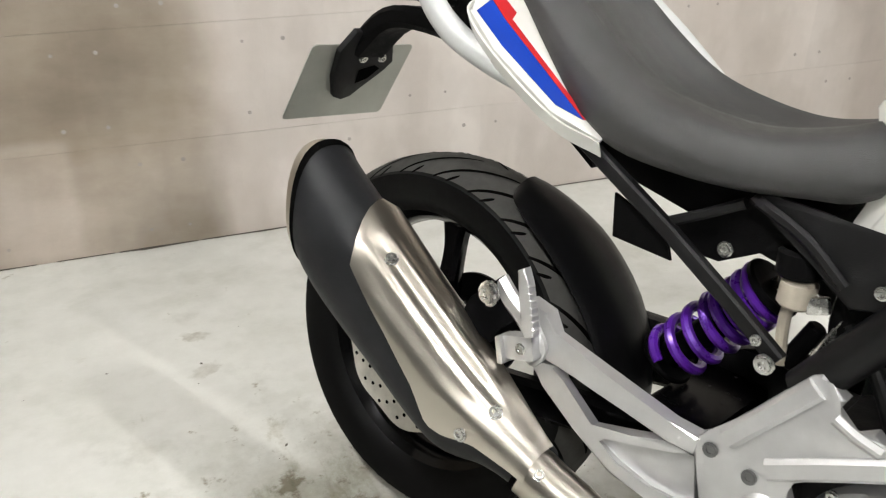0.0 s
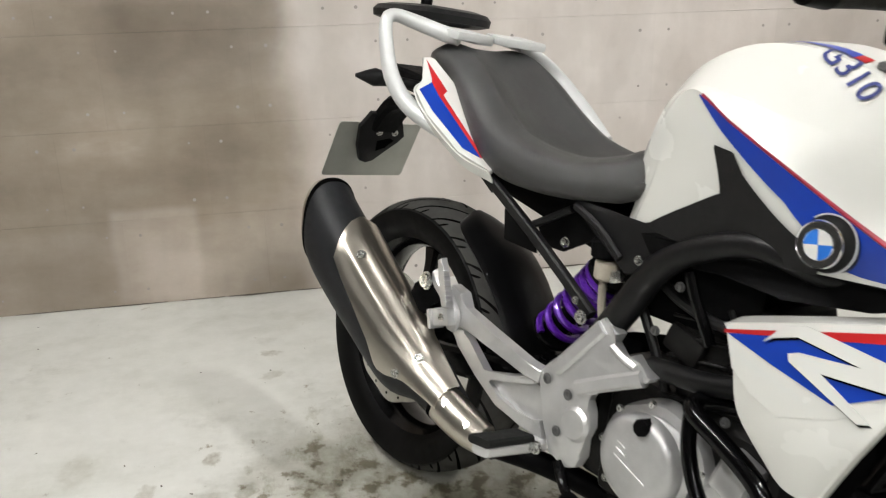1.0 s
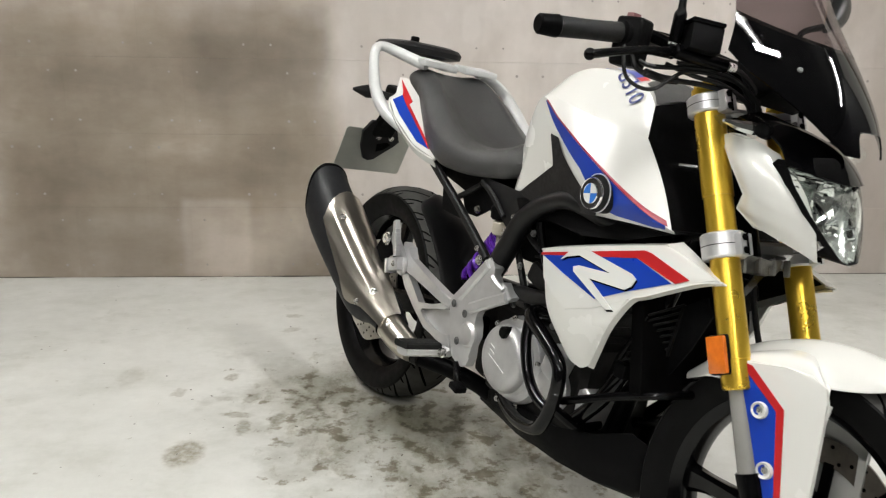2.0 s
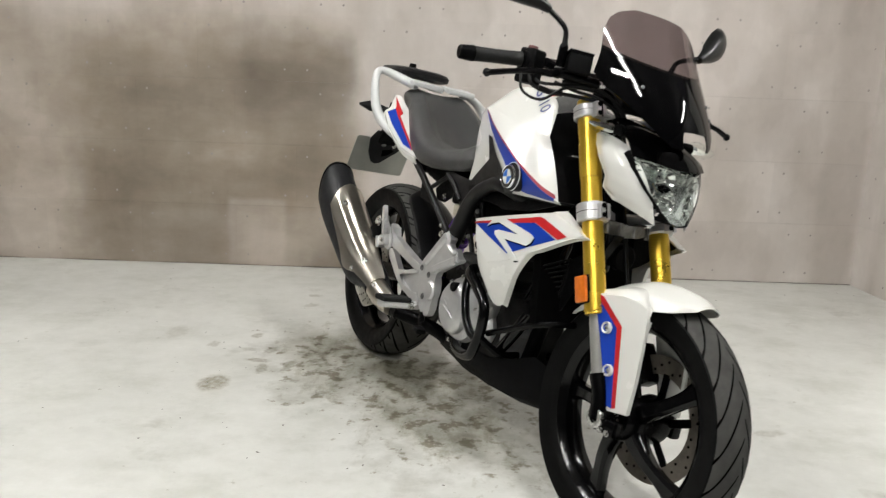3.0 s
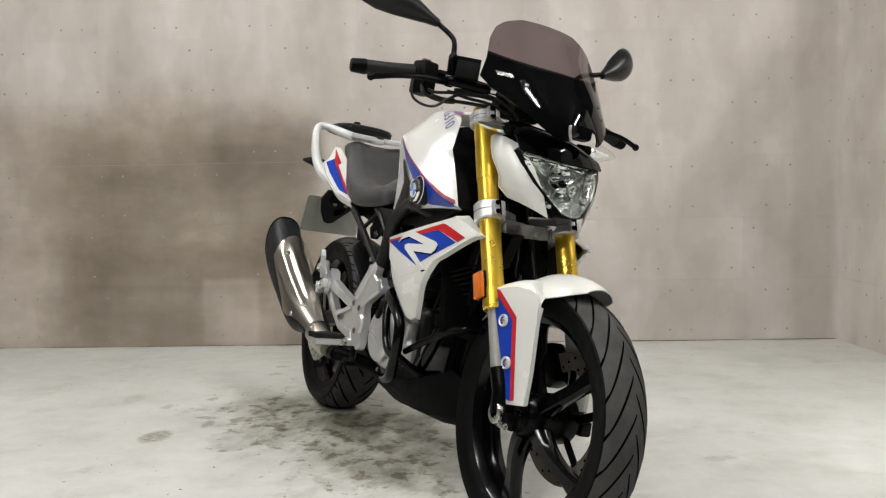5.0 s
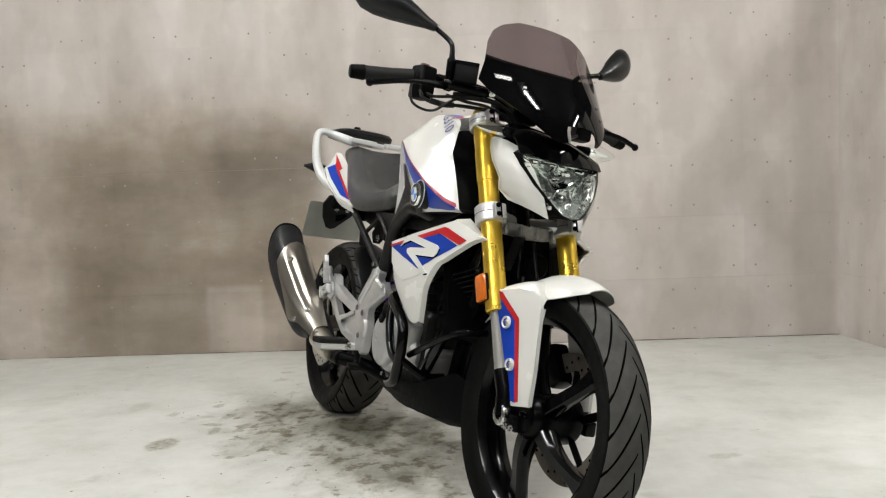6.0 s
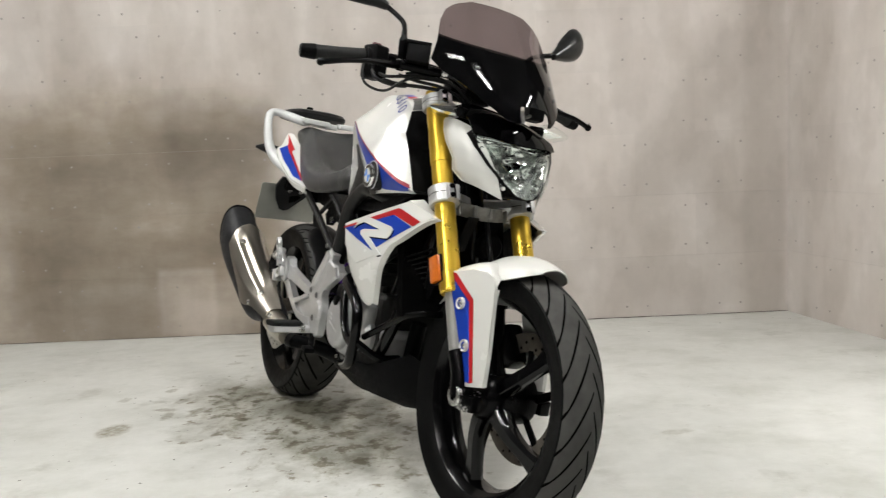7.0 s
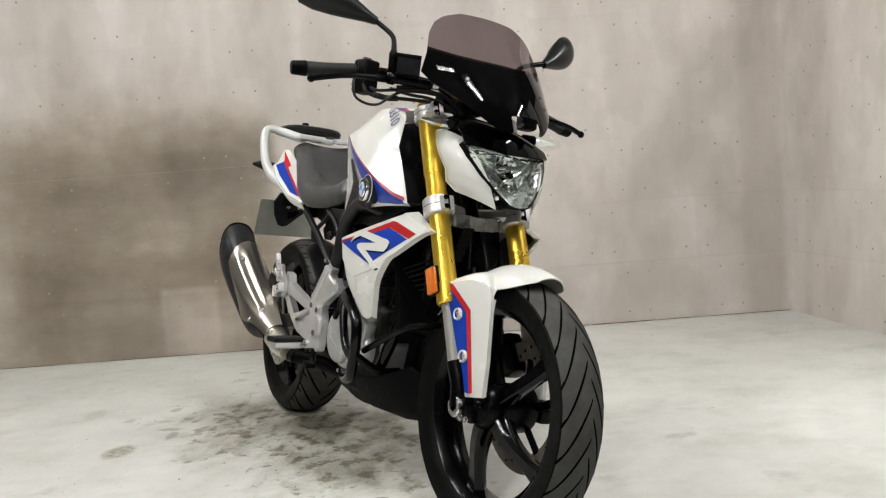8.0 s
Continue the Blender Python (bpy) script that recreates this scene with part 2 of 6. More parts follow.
    bp.inputs["Strength"].default_value, bp.inputs["Distance"].default_value = 0.25, 0.003
    t.links.new(pos_noise(t, 55, 6, 0.7), bp.inputs["Height"])
    t.links.new(bp.outputs[0], b.inputs["Normal"])
    return m


def ellipse(t, cx, cy, turn, a, b, wob=0.25):
    """1 at the middle of an oval on the floor, falling to 0 at its rim."""
    g = t.nodes.new("ShaderNodeNewGeometry")
    n = t.nodes.new("ShaderNodeTexNoise")
    n.inputs["Scale"].default_value, n.inputs["Detail"].default_value = 3.0, 5
    t.links.new(g.outputs["Position"], n.inputs["Vector"])
    sc = t.nodes.new("ShaderNodeVectorMath")
    sc.operation = "MULTIPLY_ADD"
    sc.inputs[1].default_value = (wob, wob, 0)
    sc.inputs[2].default_value = (-wob / 2 - cx, -wob / 2 - cy, 0)
    t.links.new(n.outputs["Color"], sc.inputs[0])
    add = t.nodes.new("ShaderNodeVectorMath")
    t.links.new(g.outputs["Position"], add.inputs[0])
    t.links.new(sc.outputs[0], add.inputs[1])
    mp = t.nodes.new("ShaderNodeMapping")
    mp.vector_type = "TEXTURE"
    mp.inputs["Rotation"].default_value = (0, 0, radians(turn))
    mp.inputs["Scale"].default_value = (a, b, 1000.0)
    t.links.new(add.outputs[0], mp.inputs[0])
    ln = t.nodes.new("ShaderNodeVectorMath")
    ln.operation = "LENGTH"
    t.links.new(mp.outputs[0], ln.inputs[0])
    mr = t.nodes.new("ShaderNodeMapRange")
    mr.interpolation_type = "SMOOTHSTEP"
    mr.inputs["From Min"].default_value, mr.inputs["From Max"].default_value = 0.15, 1.0
    mr.inputs["To Min"].default_value, mr.inputs["To Max"].default_value = 1, 0
    t.links.new(ln.outputs["Value"], mr.inputs[0])
    return mr.outputs[0]


# dried spills on the floor: middle, half length, half width, turn, strength
SPILLS = (
    ((-0.553, -0.262), 0.064, 0.048, 84, 1.0), ((-0.645, 0.104), 0.030, 0.020, 75, 0.5), ((-0.506, 0.214), 0.026, 0.018, 60, 0.8),
    ((-0.422, 0.061), 0.036, 0.026, 80, 0.7), ((-0.455, -0.046), 0.040, 0.016, -8, 0.75), ((-0.334, -0.078), 0.045, 0.020, 78, 0.9),
    ((-0.421, -0.124), 0.044, 0.018, 95, 0.75), ((-0.500, 0.063), 0.030, 0.018, 0, 0.35), ((-0.812, 0.231), 0.065, 0.042, 80, 0.28),
    ((-0.365, 0.776), 0.034, 0.016, -20, 0.55), ((-0.360, 0.626), 0.034, 0.018, 30, 0.45), ((-0.240, -0.027), 0.032, 0.016, 40, 0.8),
    ((-0.232, 0.033), 0.022, 0.014, 10, 0.7), ((-0.163, -0.096), 0.075, 0.007, 38, 0.7), ((-0.193, -0.319), 0.022, 0.016, 20, 0.7),
    ((-0.269, 0.152), 0.032, 0.015, 70, 0.6), ((-0.334, -0.133), 0.018, 0.012, 0, 0.9), ((-0.292, -0.226), 0.018, 0.010, 15, 0.6),
    ((1.182, -0.523), 0.050, 0.022, 10, 0.4),
)


def spills(t):
    """One mask of all the dried spills, with ragged rims."""
    g = t.nodes.new("ShaderNodeNewGeometry")
    n = t.nodes.new("ShaderNodeTexNoise")
    n.inputs["Scale"].default_value, n.inputs["Detail"].default_value, n.inputs["Roughness"].default_value = 34.0, 4, 0.6
    t.links.new(g.outputs["Position"], n.inputs["Vector"])
    sc = t.nodes.new("ShaderNodeVectorMath")
    sc.operation = "MULTIPLY_ADD"
    sc.inputs[1].default_value, sc.inputs[2].default_value = (0.05, 0.05, 0), (-0.025, -0.025, 0)
    t.links.new(n.outputs["Color"], sc.inputs[0])
    add = t.nodes.new("ShaderNodeVectorMath")
    t.links.new(g.outputs["Position"], add.inputs[0])
    t.links.new(sc.outputs[0], add.inputs[1])
    total = None
    for (x, y), a, b, turn, strength in SPILLS:
        mp = t.nodes.new("ShaderNodeMapping")
        mp.vector_type = "TEXTURE"
        mp.inputs["Location"].default_value = (x, y, 0)
        mp.inputs["Rotation"].default_value = (0, 0, radians(turn))
        mp.inputs["Scale"].default_value = (a * 1.15, b * 1.15, 1000.0)
        t.links.new(add.outputs[0], mp.inputs[0])
        ln = t.nodes.new("ShaderNodeVectorMath")
        ln.operation = "LENGTH"
        t.links.new(mp.outputs[0], ln.inputs[0])
        mr = t.nodes.new("ShaderNodeMapRange")
        mr.interpolation_type = "SMOOTHSTEP"
        mr.inputs["From Min"].default_value, mr.inputs["From Max"].default_value = 0.55, 1.15
        mr.inputs["To Min"].default_value, mr.inputs["To Max"].default_value = strength, 0
        t.links.new(ln.outputs["Value"], mr.inputs[0])
        total = mr.outputs[0] if total is None else math2(t, "MAXIMUM", total, mr.outputs[0])
    return math2(t, "MULTIPLY", total, ramp(t, pos_noise(t, 45, 5, 0.6), [(0.35, (0.45, 0.45, 0.45)), (0.62, (1, 1, 1))]).outputs[0])


def floor_concrete():
    """Pale painted concrete, clean far off, with greenish oily dirt and spots where machines are parked."""
    m, t, b = nodes_of("floor_concrete")
    base = ramp(t, pos_noise(t, 1.6, 7, 0.6), [(0.3, (0.635, 0.637, 0.605)), (0.7, (0.735, 0.737, 0.705))]).outputs[0]
    fine = ramp(t, pos_noise(t, 14, 8, 0.7), [(0.3, (0.925, 0.925, 0.915)), (0.7, (1.03, 1.03, 1.03))]).outputs[0]
    col = mixcol(t, 1.0, base, fine, "MULTIPLY")
    patch_n = ramp(t, pos_noise(t, 3.1, 7, 0.68, (1.0, 1.4, 1)), [(0.36, (0.87, 0.872, 0.85)), (0.50, (0.985, 0.985, 0.98)), (0.62, (1.02, 1.02, 1.02))]).outputs[0]
    col = mixcol(t, 1.0, col, patch_n, "MULTIPLY")
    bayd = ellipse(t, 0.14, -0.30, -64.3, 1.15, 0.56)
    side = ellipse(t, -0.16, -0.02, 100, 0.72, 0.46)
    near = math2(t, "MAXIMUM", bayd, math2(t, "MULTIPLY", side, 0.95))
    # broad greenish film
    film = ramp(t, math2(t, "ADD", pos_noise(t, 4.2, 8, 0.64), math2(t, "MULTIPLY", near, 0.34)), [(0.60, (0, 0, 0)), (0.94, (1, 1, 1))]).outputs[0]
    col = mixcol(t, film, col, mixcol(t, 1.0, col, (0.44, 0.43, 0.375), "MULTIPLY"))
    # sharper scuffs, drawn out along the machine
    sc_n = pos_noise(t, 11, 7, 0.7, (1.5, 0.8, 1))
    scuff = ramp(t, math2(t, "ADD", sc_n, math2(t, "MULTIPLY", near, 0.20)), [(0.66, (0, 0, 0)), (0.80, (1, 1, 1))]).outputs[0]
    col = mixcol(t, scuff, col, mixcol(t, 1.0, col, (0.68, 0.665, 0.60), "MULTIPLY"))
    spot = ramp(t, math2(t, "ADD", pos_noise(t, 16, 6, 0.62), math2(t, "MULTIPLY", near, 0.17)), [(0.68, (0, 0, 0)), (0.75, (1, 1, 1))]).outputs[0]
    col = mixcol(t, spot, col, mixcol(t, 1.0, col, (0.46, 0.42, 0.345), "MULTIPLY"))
    # faint scattered marks far from the machine
    mark = ramp(t, pos_noise(t, 7, 6, 0.6, (1.0, 1.6, 1)), [(0.66, (0, 0, 0)), (0.74, (0.6, 0.6, 0.6))]).outputs[0]
    col = mixcol(t, mark, col, mixcol(t, 1.0, col, (0.82, 0.81, 0.77), "MULTIPLY"))
    # oily dirt under the rear wheel, with its soft shadow put into the colour
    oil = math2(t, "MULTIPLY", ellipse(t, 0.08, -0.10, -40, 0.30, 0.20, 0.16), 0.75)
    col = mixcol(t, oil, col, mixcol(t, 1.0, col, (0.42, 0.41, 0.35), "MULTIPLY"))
    col = mixcol(t, spills(t), col, mixcol(t, 1.0, col, (0.42, 0.385, 0.31), "MULTIPLY"))
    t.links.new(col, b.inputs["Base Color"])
    rr = ramp(t, pos_noise(t, 5, 6, 0.65), [(0.3, (0.42, 0.42, 0.42)), (0.7, (0.7, 0.7, 0.7))])
    t.links.new(rr.outputs[0], b.inputs["Roughness"])
    bp = t.nodes.new("ShaderNodeBump")
    bp.inputs["Strength"].default_value, bp.inputs["Distance"].default_value = 0.2, 0.002
    t.links.new(pos_noise(t, 60, 6, 0.7), bp.inputs["Height"])
    t.links.new(bp.outputs[0], b.inputs["Normal"])
    return m


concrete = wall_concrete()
floor_mat = floor_concrete()
joint_dark = simple("joint_dark", (0.48, 0.45, 0.42), 0.85, var=0.1)
hole_dark = simple("hole_dark", (0.325, 0.297, 0.275), 0.85, var=0.2)
chip_mat = simple("dirt_crumb", (0.10, 0.09, 0.075), 0.8, var=0.3, scale=80)
louvre_grey = simple("louvre_grey", (0.003, 0.003, 0.003), 0.6, var=0.2, scale=40, spec=0.10)
bulkhead_black = simple("bulkhead_black", (0.012, 0.011, 0.010), 0.7, var=0.2, scale=5)
ceiling_mat = simple("ceiling_grey", (0.16, 0.16, 0.155), 0.8, var=0.05, scale=3)
unseen_wall_dark = simple("unseen_wall_dark", (0.07, 0.07, 0.068), 0.8, var=0.06, scale=2)
cap_grey = simple("cap_grey", (0.33, 0.31, 0.285), 0.6, var=0.08)
brown_edge = simple("brown_edge", (0.19, 0.105, 0.045), 0.6, var=0.3, scale=12)
door_white = simple("door_white", (0.72, 0.71, 0.66), 0.5, var=0.04, scale=4)
lamp_white = simple("lamp_white", (0.75, 0.75, 0.75), 0.4, var=0.03)


def glow(name, col, strength):
    m, t, b = nodes_of(name)
    b.inputs["Base Color"].default_value = (0.9, 0.9, 0.9, 1)
    b.inputs["Emission Color"].default_value = (*col, 1)
    b.inputs["Emission Strength"].default_value = strength
    return m


tube_glow = glow("fluorescent_tube", (1.0, 0.985, 0.955), TUBE_POWER)
bright_tube_glow = glow("bright_fluorescent_tube", (1.0, 0.985, 0.955), TUBE_POWER * 2.3)


# ---- mesh helpers ----
from mathutils.geometry import tessellate_polygon


def finish(name, bm, mat, parent=None, label="", sharp=35.0):
    bmesh.ops.remove_doubles(bm, verts=bm.verts, dist=0.00002)
    bmesh.ops.recalc_face_normals(bm, faces=bm.faces)
    me = bpy.data.meshes.new(name)
    bm.to_mesh(me)
    bm.free()
    me.materials.append(mat)
    me.shade_smooth()
    me.set_sharp_from_angle(angle=radians(sharp))
    ob = new(name, me)
    if parent is not None:
        ob.parent = parent
    if label:
        ob["label"] = label
    return ob


STEER = Matrix.Identity(4)


def part(name, bm, mat, parent, label="", m=None, sharp=35.0):
    """One mesh under a thing or a part; never more than two levels under the thing."""
    if parent.parent is not None and parent.parent.parent is not None:
        parent = parent.parent
    if m is not None:
        bm.transform(m)
    return finish(name, bm, mat, parent, label, sharp)


def box(c, s, rot=(0, 0, 0), bev=0.0, seg=2, bm=None):
    own = bmesh.new()
    bmesh.ops.create_cube(own, size=1.0)
    bmesh.ops.scale(own, vec=s, verts=own.verts)
    if bev:
        bmesh.ops.bevel(own, geom=own.edges[:], offset=bev, segments=seg, profile=0.6, affect="EDGES")
    own.transform(pose(*c, *rot))
    return merge(bm, own)


def merge(bm, own):
    if bm is None:
        return own
    me = bpy.data.meshes.new("tmp")
    own.to_mesh(me)
    own.free()
    bm.from_mesh(me)
    bpy.data.meshes.remove(me)
    return bm


def basis(d):
    d = Vector(d).normalized()
    a = Vector((0, 0, 1)) if abs(d.z) < 0.95 else Vector((1, 0, 0))
    s = d.cross(a).normalized()
    return d, s, s.cross(d).normalized()


def spline(pts, n=6):
    """Smooth curve through the points."""
    p = [Vector(q) for q in pts]
    if len(p) < 3:
        return p
    ext = [2 * p[0] - p[1], *p, 2 * p[-1] - p[-2]]
    out = []
    for i in range(1, len(ext) - 2):
        a, b, c, d = ext[i - 1:i + 3]
        for k in range(n):
            u = k / n
            out.append(0.5 * (2 * b + (c - a) * u + (2 * a - 5 * b + 4 * c - d) * u * u + (3 * b - a - 3 * c + d) * u ** 3))
    out.append(p[-1])
    return out


def loft(rings, closed=True, caps=True, bm=None):
    bm = bm or bmesh.new()
    vs = [[bm.verts.new(p) for p in r] for r in rings]
    k = len(vs[0])
    for a, b in zip(vs, vs[1:]):
        for i in range(k if closed else k - 1):
            j = (i + 1) % k
            bm.faces.new((a[i], a[j], b[j], b[i]))
    if caps and closed:
        bm.faces.new(vs[0][::-1])
        bm.faces.new(vs[-1])
    return bm


def tube(pts, r, seg=10, smooth=5, bm=None, loop=False):
    """Round rod along the points; r may be one radius or one per point."""
    rs = r if isinstance(r, (list, tuple)) else [r] * len(pts)
    if loop:
        pts = [*pts, pts[0]]
        rs = [*rs, rs[0]]
    line = spline(pts, smooth) if smooth > 1 else [Vector(p) for p in pts]
    rad = np.interp(np.linspace(0, len(rs) - 1, len(line)), range(len(rs)), rs)
    rings, side = [], None
    for i, p in enumerate(line):
        d = (line[min(i + 1, len(line) - 1)] - line[max(i - 1, 0)]).normalized()
        if side is None:
            _, side, _ = basis(d)
        side = (side - d * side.dot(d)).normalized()
        up = side.cross(d)
        rings.append([p + (side * math.cos(a) + up * math.sin(a)) * rad[i] for a in [2 * math.pi * k / seg for k in range(seg)]])
    return loft(rings, True, not loop, bm)


def beam(pts, w, d, side, bm=None, bev=0.25, smooth=1):
    """Bar of rounded rectangular section along the points; side is its depth direction."""
    line = spline(pts, smooth) if smooth > 1 else [Vector(p) for p in pts]
    sd = Vector(side).normalized()
    rings = []
    for i, p in enumerate(line):
        t = (line[min(i + 1, len(line) - 1)] - line[max(i - 1, 0)]).normalized()
        n = sd.cross(t).normalized()
        c = bev * min(w, d)
        ring = []
        for x, y in ((w / 2 - c, d / 2), (w / 2, d / 2 - c), (w / 2, c - d / 2), (w / 2 - c, -d / 2), (c - w / 2, -d / 2), (-w / 2, c - d / 2), (-w / 2, d / 2 - c), (c - w / 2, d / 2)):
            ring.append(p + n * x + sd * y)
        rings.append(ring)
    return loft(rings, True, True, bm)


def rod(a, b, r, seg=12, r2=None, bm=None, bev=0.0):
    a, b = Vector(a), Vector(b)
    d, s, u = basis(b - a)
    r2 = r if r2 is None else r2
    stations = [(a, r), (b, r2)]
    if bev:
        stations = [(a, r - bev), (a + d * bev, r), (b - d * bev, r2), (b, r2 - bev)]
    rings = [[p + (s * math.cos(2 * math.pi * k / seg) + u * math.sin(2 * math.pi * k / seg)) * q for k in range(seg)] for p, q in stations]
    return loft(rings, True, True, bm)


def bolt(p, n, r, h=0.006, bm=None):
    """Flanged bolt head with a recessed socket."""
    p = Vector(p)
    d, s, u = basis(n)
    prof = [(0, r), (h * 0.35, r), (h * 0.4, r * 0.8), (h, r * 0.72), (h, r * 0.42), (h * 0.5, r * 0.38)]
    rings = [[p + d * z + (s * math.cos(2 * math.pi * k / 12) + u * math.sin(2 * math.pi * k / 12)) * q for k in range(12)] for z, q in prof]
    return loft(rings, True, True, bm)


def revolve(prof, c, seg=48, a0=0.0, a1=360.0, bm=None, cap=False):
    """Profile of (radius, y) turned about the axle (the y axis) through c; angles run from forward to up."""
    c = Vector(c)
    full = abs(a1 - a0) >= 360
    n = seg if full else seg + 1
    rings = []
    for k in range(n):
        a = radians(a0 + (a1 - a0) * k / seg)
        rings.append([c + Vector((math.cos(a) * r, y, math.sin(a) * r)) for r, y in prof])
    if full:
        rings.append(rings[0])
    return loft(rings, cap, cap and not full, bm)


def sheet(pts, out, thick, bev=0.0, bm=None):
    """Flat or gently bent plate with this outline; out is the outward direction."""
    own = bmesh.new()
    o = Vector(out).normalized()
    a = [own.verts.new(Vector(p)) for p in pts]
    b = [own.verts.new(Vector(p) - o * thick) for p in pts]
    fa = own.faces.new(a)
    own.faces.new(b[::-1])
    k = len(pts)
    for i in range(k):
        j = (i + 1) % k
        own.faces.new((a[i], b[i], b[j], a[j]))
    if bev:
        bmesh.ops.bevel(own, geom=list(fa.edges), offset=bev, segments=2, profile=0.6, affect="EDGES")
    for f in [f for f in own.faces if len(f.verts) > 4]:
        vs = list(f.verts)
        tris = tessellate_polygon([[v.co for v in vs]])
        own.faces.remove(f)
        for t3 in tris:
            try:
                own.faces.new([vs[k] for k in t3])
            except ValueError:
                pass
    return merge(bm, own)


def mirrored(bm):
    bm.transform(Matrix.Diagonal((1, -1, 1, 1)))
    return bm


def plane_y(a, b, c):
    """y on the plane through three points, as a function of x and z."""
    a, b, c = Vector(a), Vector(b), Vector(c)
    n = (b - a).cross(c - a)
    return (lambda x, z: a.y - (n.x * (x - a.x) + n.z * (z - a.z)) / n.y), (n if n.y < 0 else -n).normalized()


class Skin:
    """Smooth surface over a grid of rows, with sharp rows where it is folded."""

    def __init__(self, rows, folds=(), lead=0):
        self.lead = lead
        self.rows = [[Vector(p) for p in r] for r in rows]
        self.folds = set(folds) | {0, len(rows) - 1}

    def cr(self, p, u, breaks=()):
        n = len(p) - 1
        i = max(0, min(n - 1, int(math.floor(u))))
        f = u - i
        b, c = p[i], p[i + 1]
        a = p[i - 1] if i > 0 and i not in breaks else 2 * b - c
        d = p[i + 2] if i + 2 <= n and (i + 1) not in breaks else 2 * c - b
        return 0.5 * (2 * b + (c - a) * f + (2 * a - 5 * b + 4 * c - d) * f * f + (3 * b - a - 3 * c + d) * f ** 3)

    def at(self, u, v):
        return self.cr([self.cr(r, u + self.lead) for r in self.rows], v, self.folds)

    def normal(self, u, v):
        e = 0.01
        w = len(self.rows[0]) - 1 - self.lead
        h = len(self.rows) - 1
        du = self.at(min(w, u + e), v) - self.at(max(-self.lead, u - e), v)
        k = max(0, int(math.ceil(v - 1e-9)) - 1)
        dv = self.at(u, min(h, min(k + 1, v + e))) - self.at(u, max(k, v - e))
        return du.cross(dv).normalized()

    def patch(self, u0, u1, va, vb, nu=24, nv=10, lift=0.0, flip=False, bm=None):
        """Piece of the surface between v = va(u) and vb(u), lifted off it."""
        rings = []
        for i in range(nu + 1):
            u = u0 + (u1 - u0) * i / nu
            a = va(u) if callable(va) else va
            b = vb(u) if callable(vb) else vb
            ring = []
            for j in range(nv + 1):
                v = a + (b - a) * j / nv
                nrm = self.normal(u, v) * (-1 if flip else 1)
                ring.append(self.at(u, v) + nrm * lift)
            rings.append(ring)
        return loft(rings, False, False, bm)


def thicken(bm, t):
    bmesh.ops.recalc_face_normals(bm, faces=bm.faces)
    bmesh.ops.solidify(bm, geom=bm.faces[:], thickness=t)
    return bm


def line_of(*pairs):
    xs, ys = zip(*pairs)
    return lambda u: float(np.interp(u, xs, ys))


# ---- the room ----
WALL_Y, CORNER_X, TOP = 1.275, 2.263, 2.75


def slab(name, c, s, mat, label, category, rot=(0, 0, 0)):
    ob = finish(name, box(c, s, rot), mat)
    return tagged(ob, label, category, kind="structure")


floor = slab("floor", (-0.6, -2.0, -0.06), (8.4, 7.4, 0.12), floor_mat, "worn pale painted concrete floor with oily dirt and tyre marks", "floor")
# unseen ceiling, added dark to hold down fill light and reflections
ceiling = slab("ceiling", (-0.6, -2.0, TOP + 0.05), (8.4, 7.4, 0.1), ceiling_mat, "unseen dark grey ceiling added over the bay", "ceiling")
wall_back = slab("wall_north", (-1.15, WALL_Y + 0.08, TOP / 2), (7.0, 0.14, TOP), joint_dark, "grey concrete wall of faint boards with tie holes and a brown damp stain", "wall")
# unseen west, south and east walls, added dark to keep reflections dim
wall_west = slab("wall_west", (-4.7, -2.0, TOP / 2), (0.12, 7.2, TOP), unseen_wall_dark, "unseen dark grey wall added to close the bay", "wall")
wall_south = slab("wall_south", (-0.6, -5.6, TOP / 2), (8.3, 0.12, TOP), unseen_wall_dark, "unseen dark grey wall added behind the walk", "wall")
slab("wall_east", (3.4, -2.0, TOP / 2), (0.12, 7.2, TOP), unseen_wall_dark, "unseen dark grey wall added beyond the partition", "wall")

# the partition runs from the corner towards the walk, a little askew
PART_DIR = Vector((0.145, -1.0, 0)).normalized()
PART_LEN, PART_H = 0.848, 1.80
part_rot = math.degrees(math.atan2(PART_DIR.y, PART_DIR.x))
pc = Vector((CORNER_X, WALL_Y, 0)) + PART_DIR * (PART_LEN / 2)
pn = Vector((-PART_DIR.y, PART_DIR.x, 0))
if pn.x < 0:
    pn = -pn
cpt = pc + pn * 0.075
partition = slab("wall_partition", (cpt.x, cpt.y, PART_H / 2 - 0.001), (PART_LEN, 0.13, PART_H), joint_dark, "low concrete partition wall of faint boards", "wall", (0, 0, part_rot))
cb = pc + pn * 0.16
slab("wall_bulkhead", (cb.x, cb.y, (PART_H + TOP) / 2 + 0.01), (PART_LEN + 0.4, 0.06, TOP - PART_H - 0.02), bulkhead_black, "matt black bulkhead above the partition", "wall", (0, 0, part_rot))
cap = slab("trim", (cpt.x, cpt.y, PART_H + 0.006), (PART_LEN, 0.136, 0.012), cap_grey, "thin grey capping along the partition", "trim", (0, 0, part_rot))
end = Vector((CORNER_X, WALL_Y, 0)) + PART_DIR * PART_LEN
e1 = end + PART_DIR * 0.043 + pn * 0.045
jamb = slab("door_frame", (e1.x, e1.y, PART_H / 2), (0.084, 0.10, PART_H), cap_grey, "grey metal jamb at the end of the partition", "door frame", (0, 0, part_rot))
e2 = end + PART_DIR * 0.0945 + pn * 0.045
slab("door_frame", (e2.x, e2.y, PART_H / 2), (0.018, 0.10, PART_H), brown_edge, "scuffed brown wooden edge of a jamb", "door frame", (0, 0, part_rot))
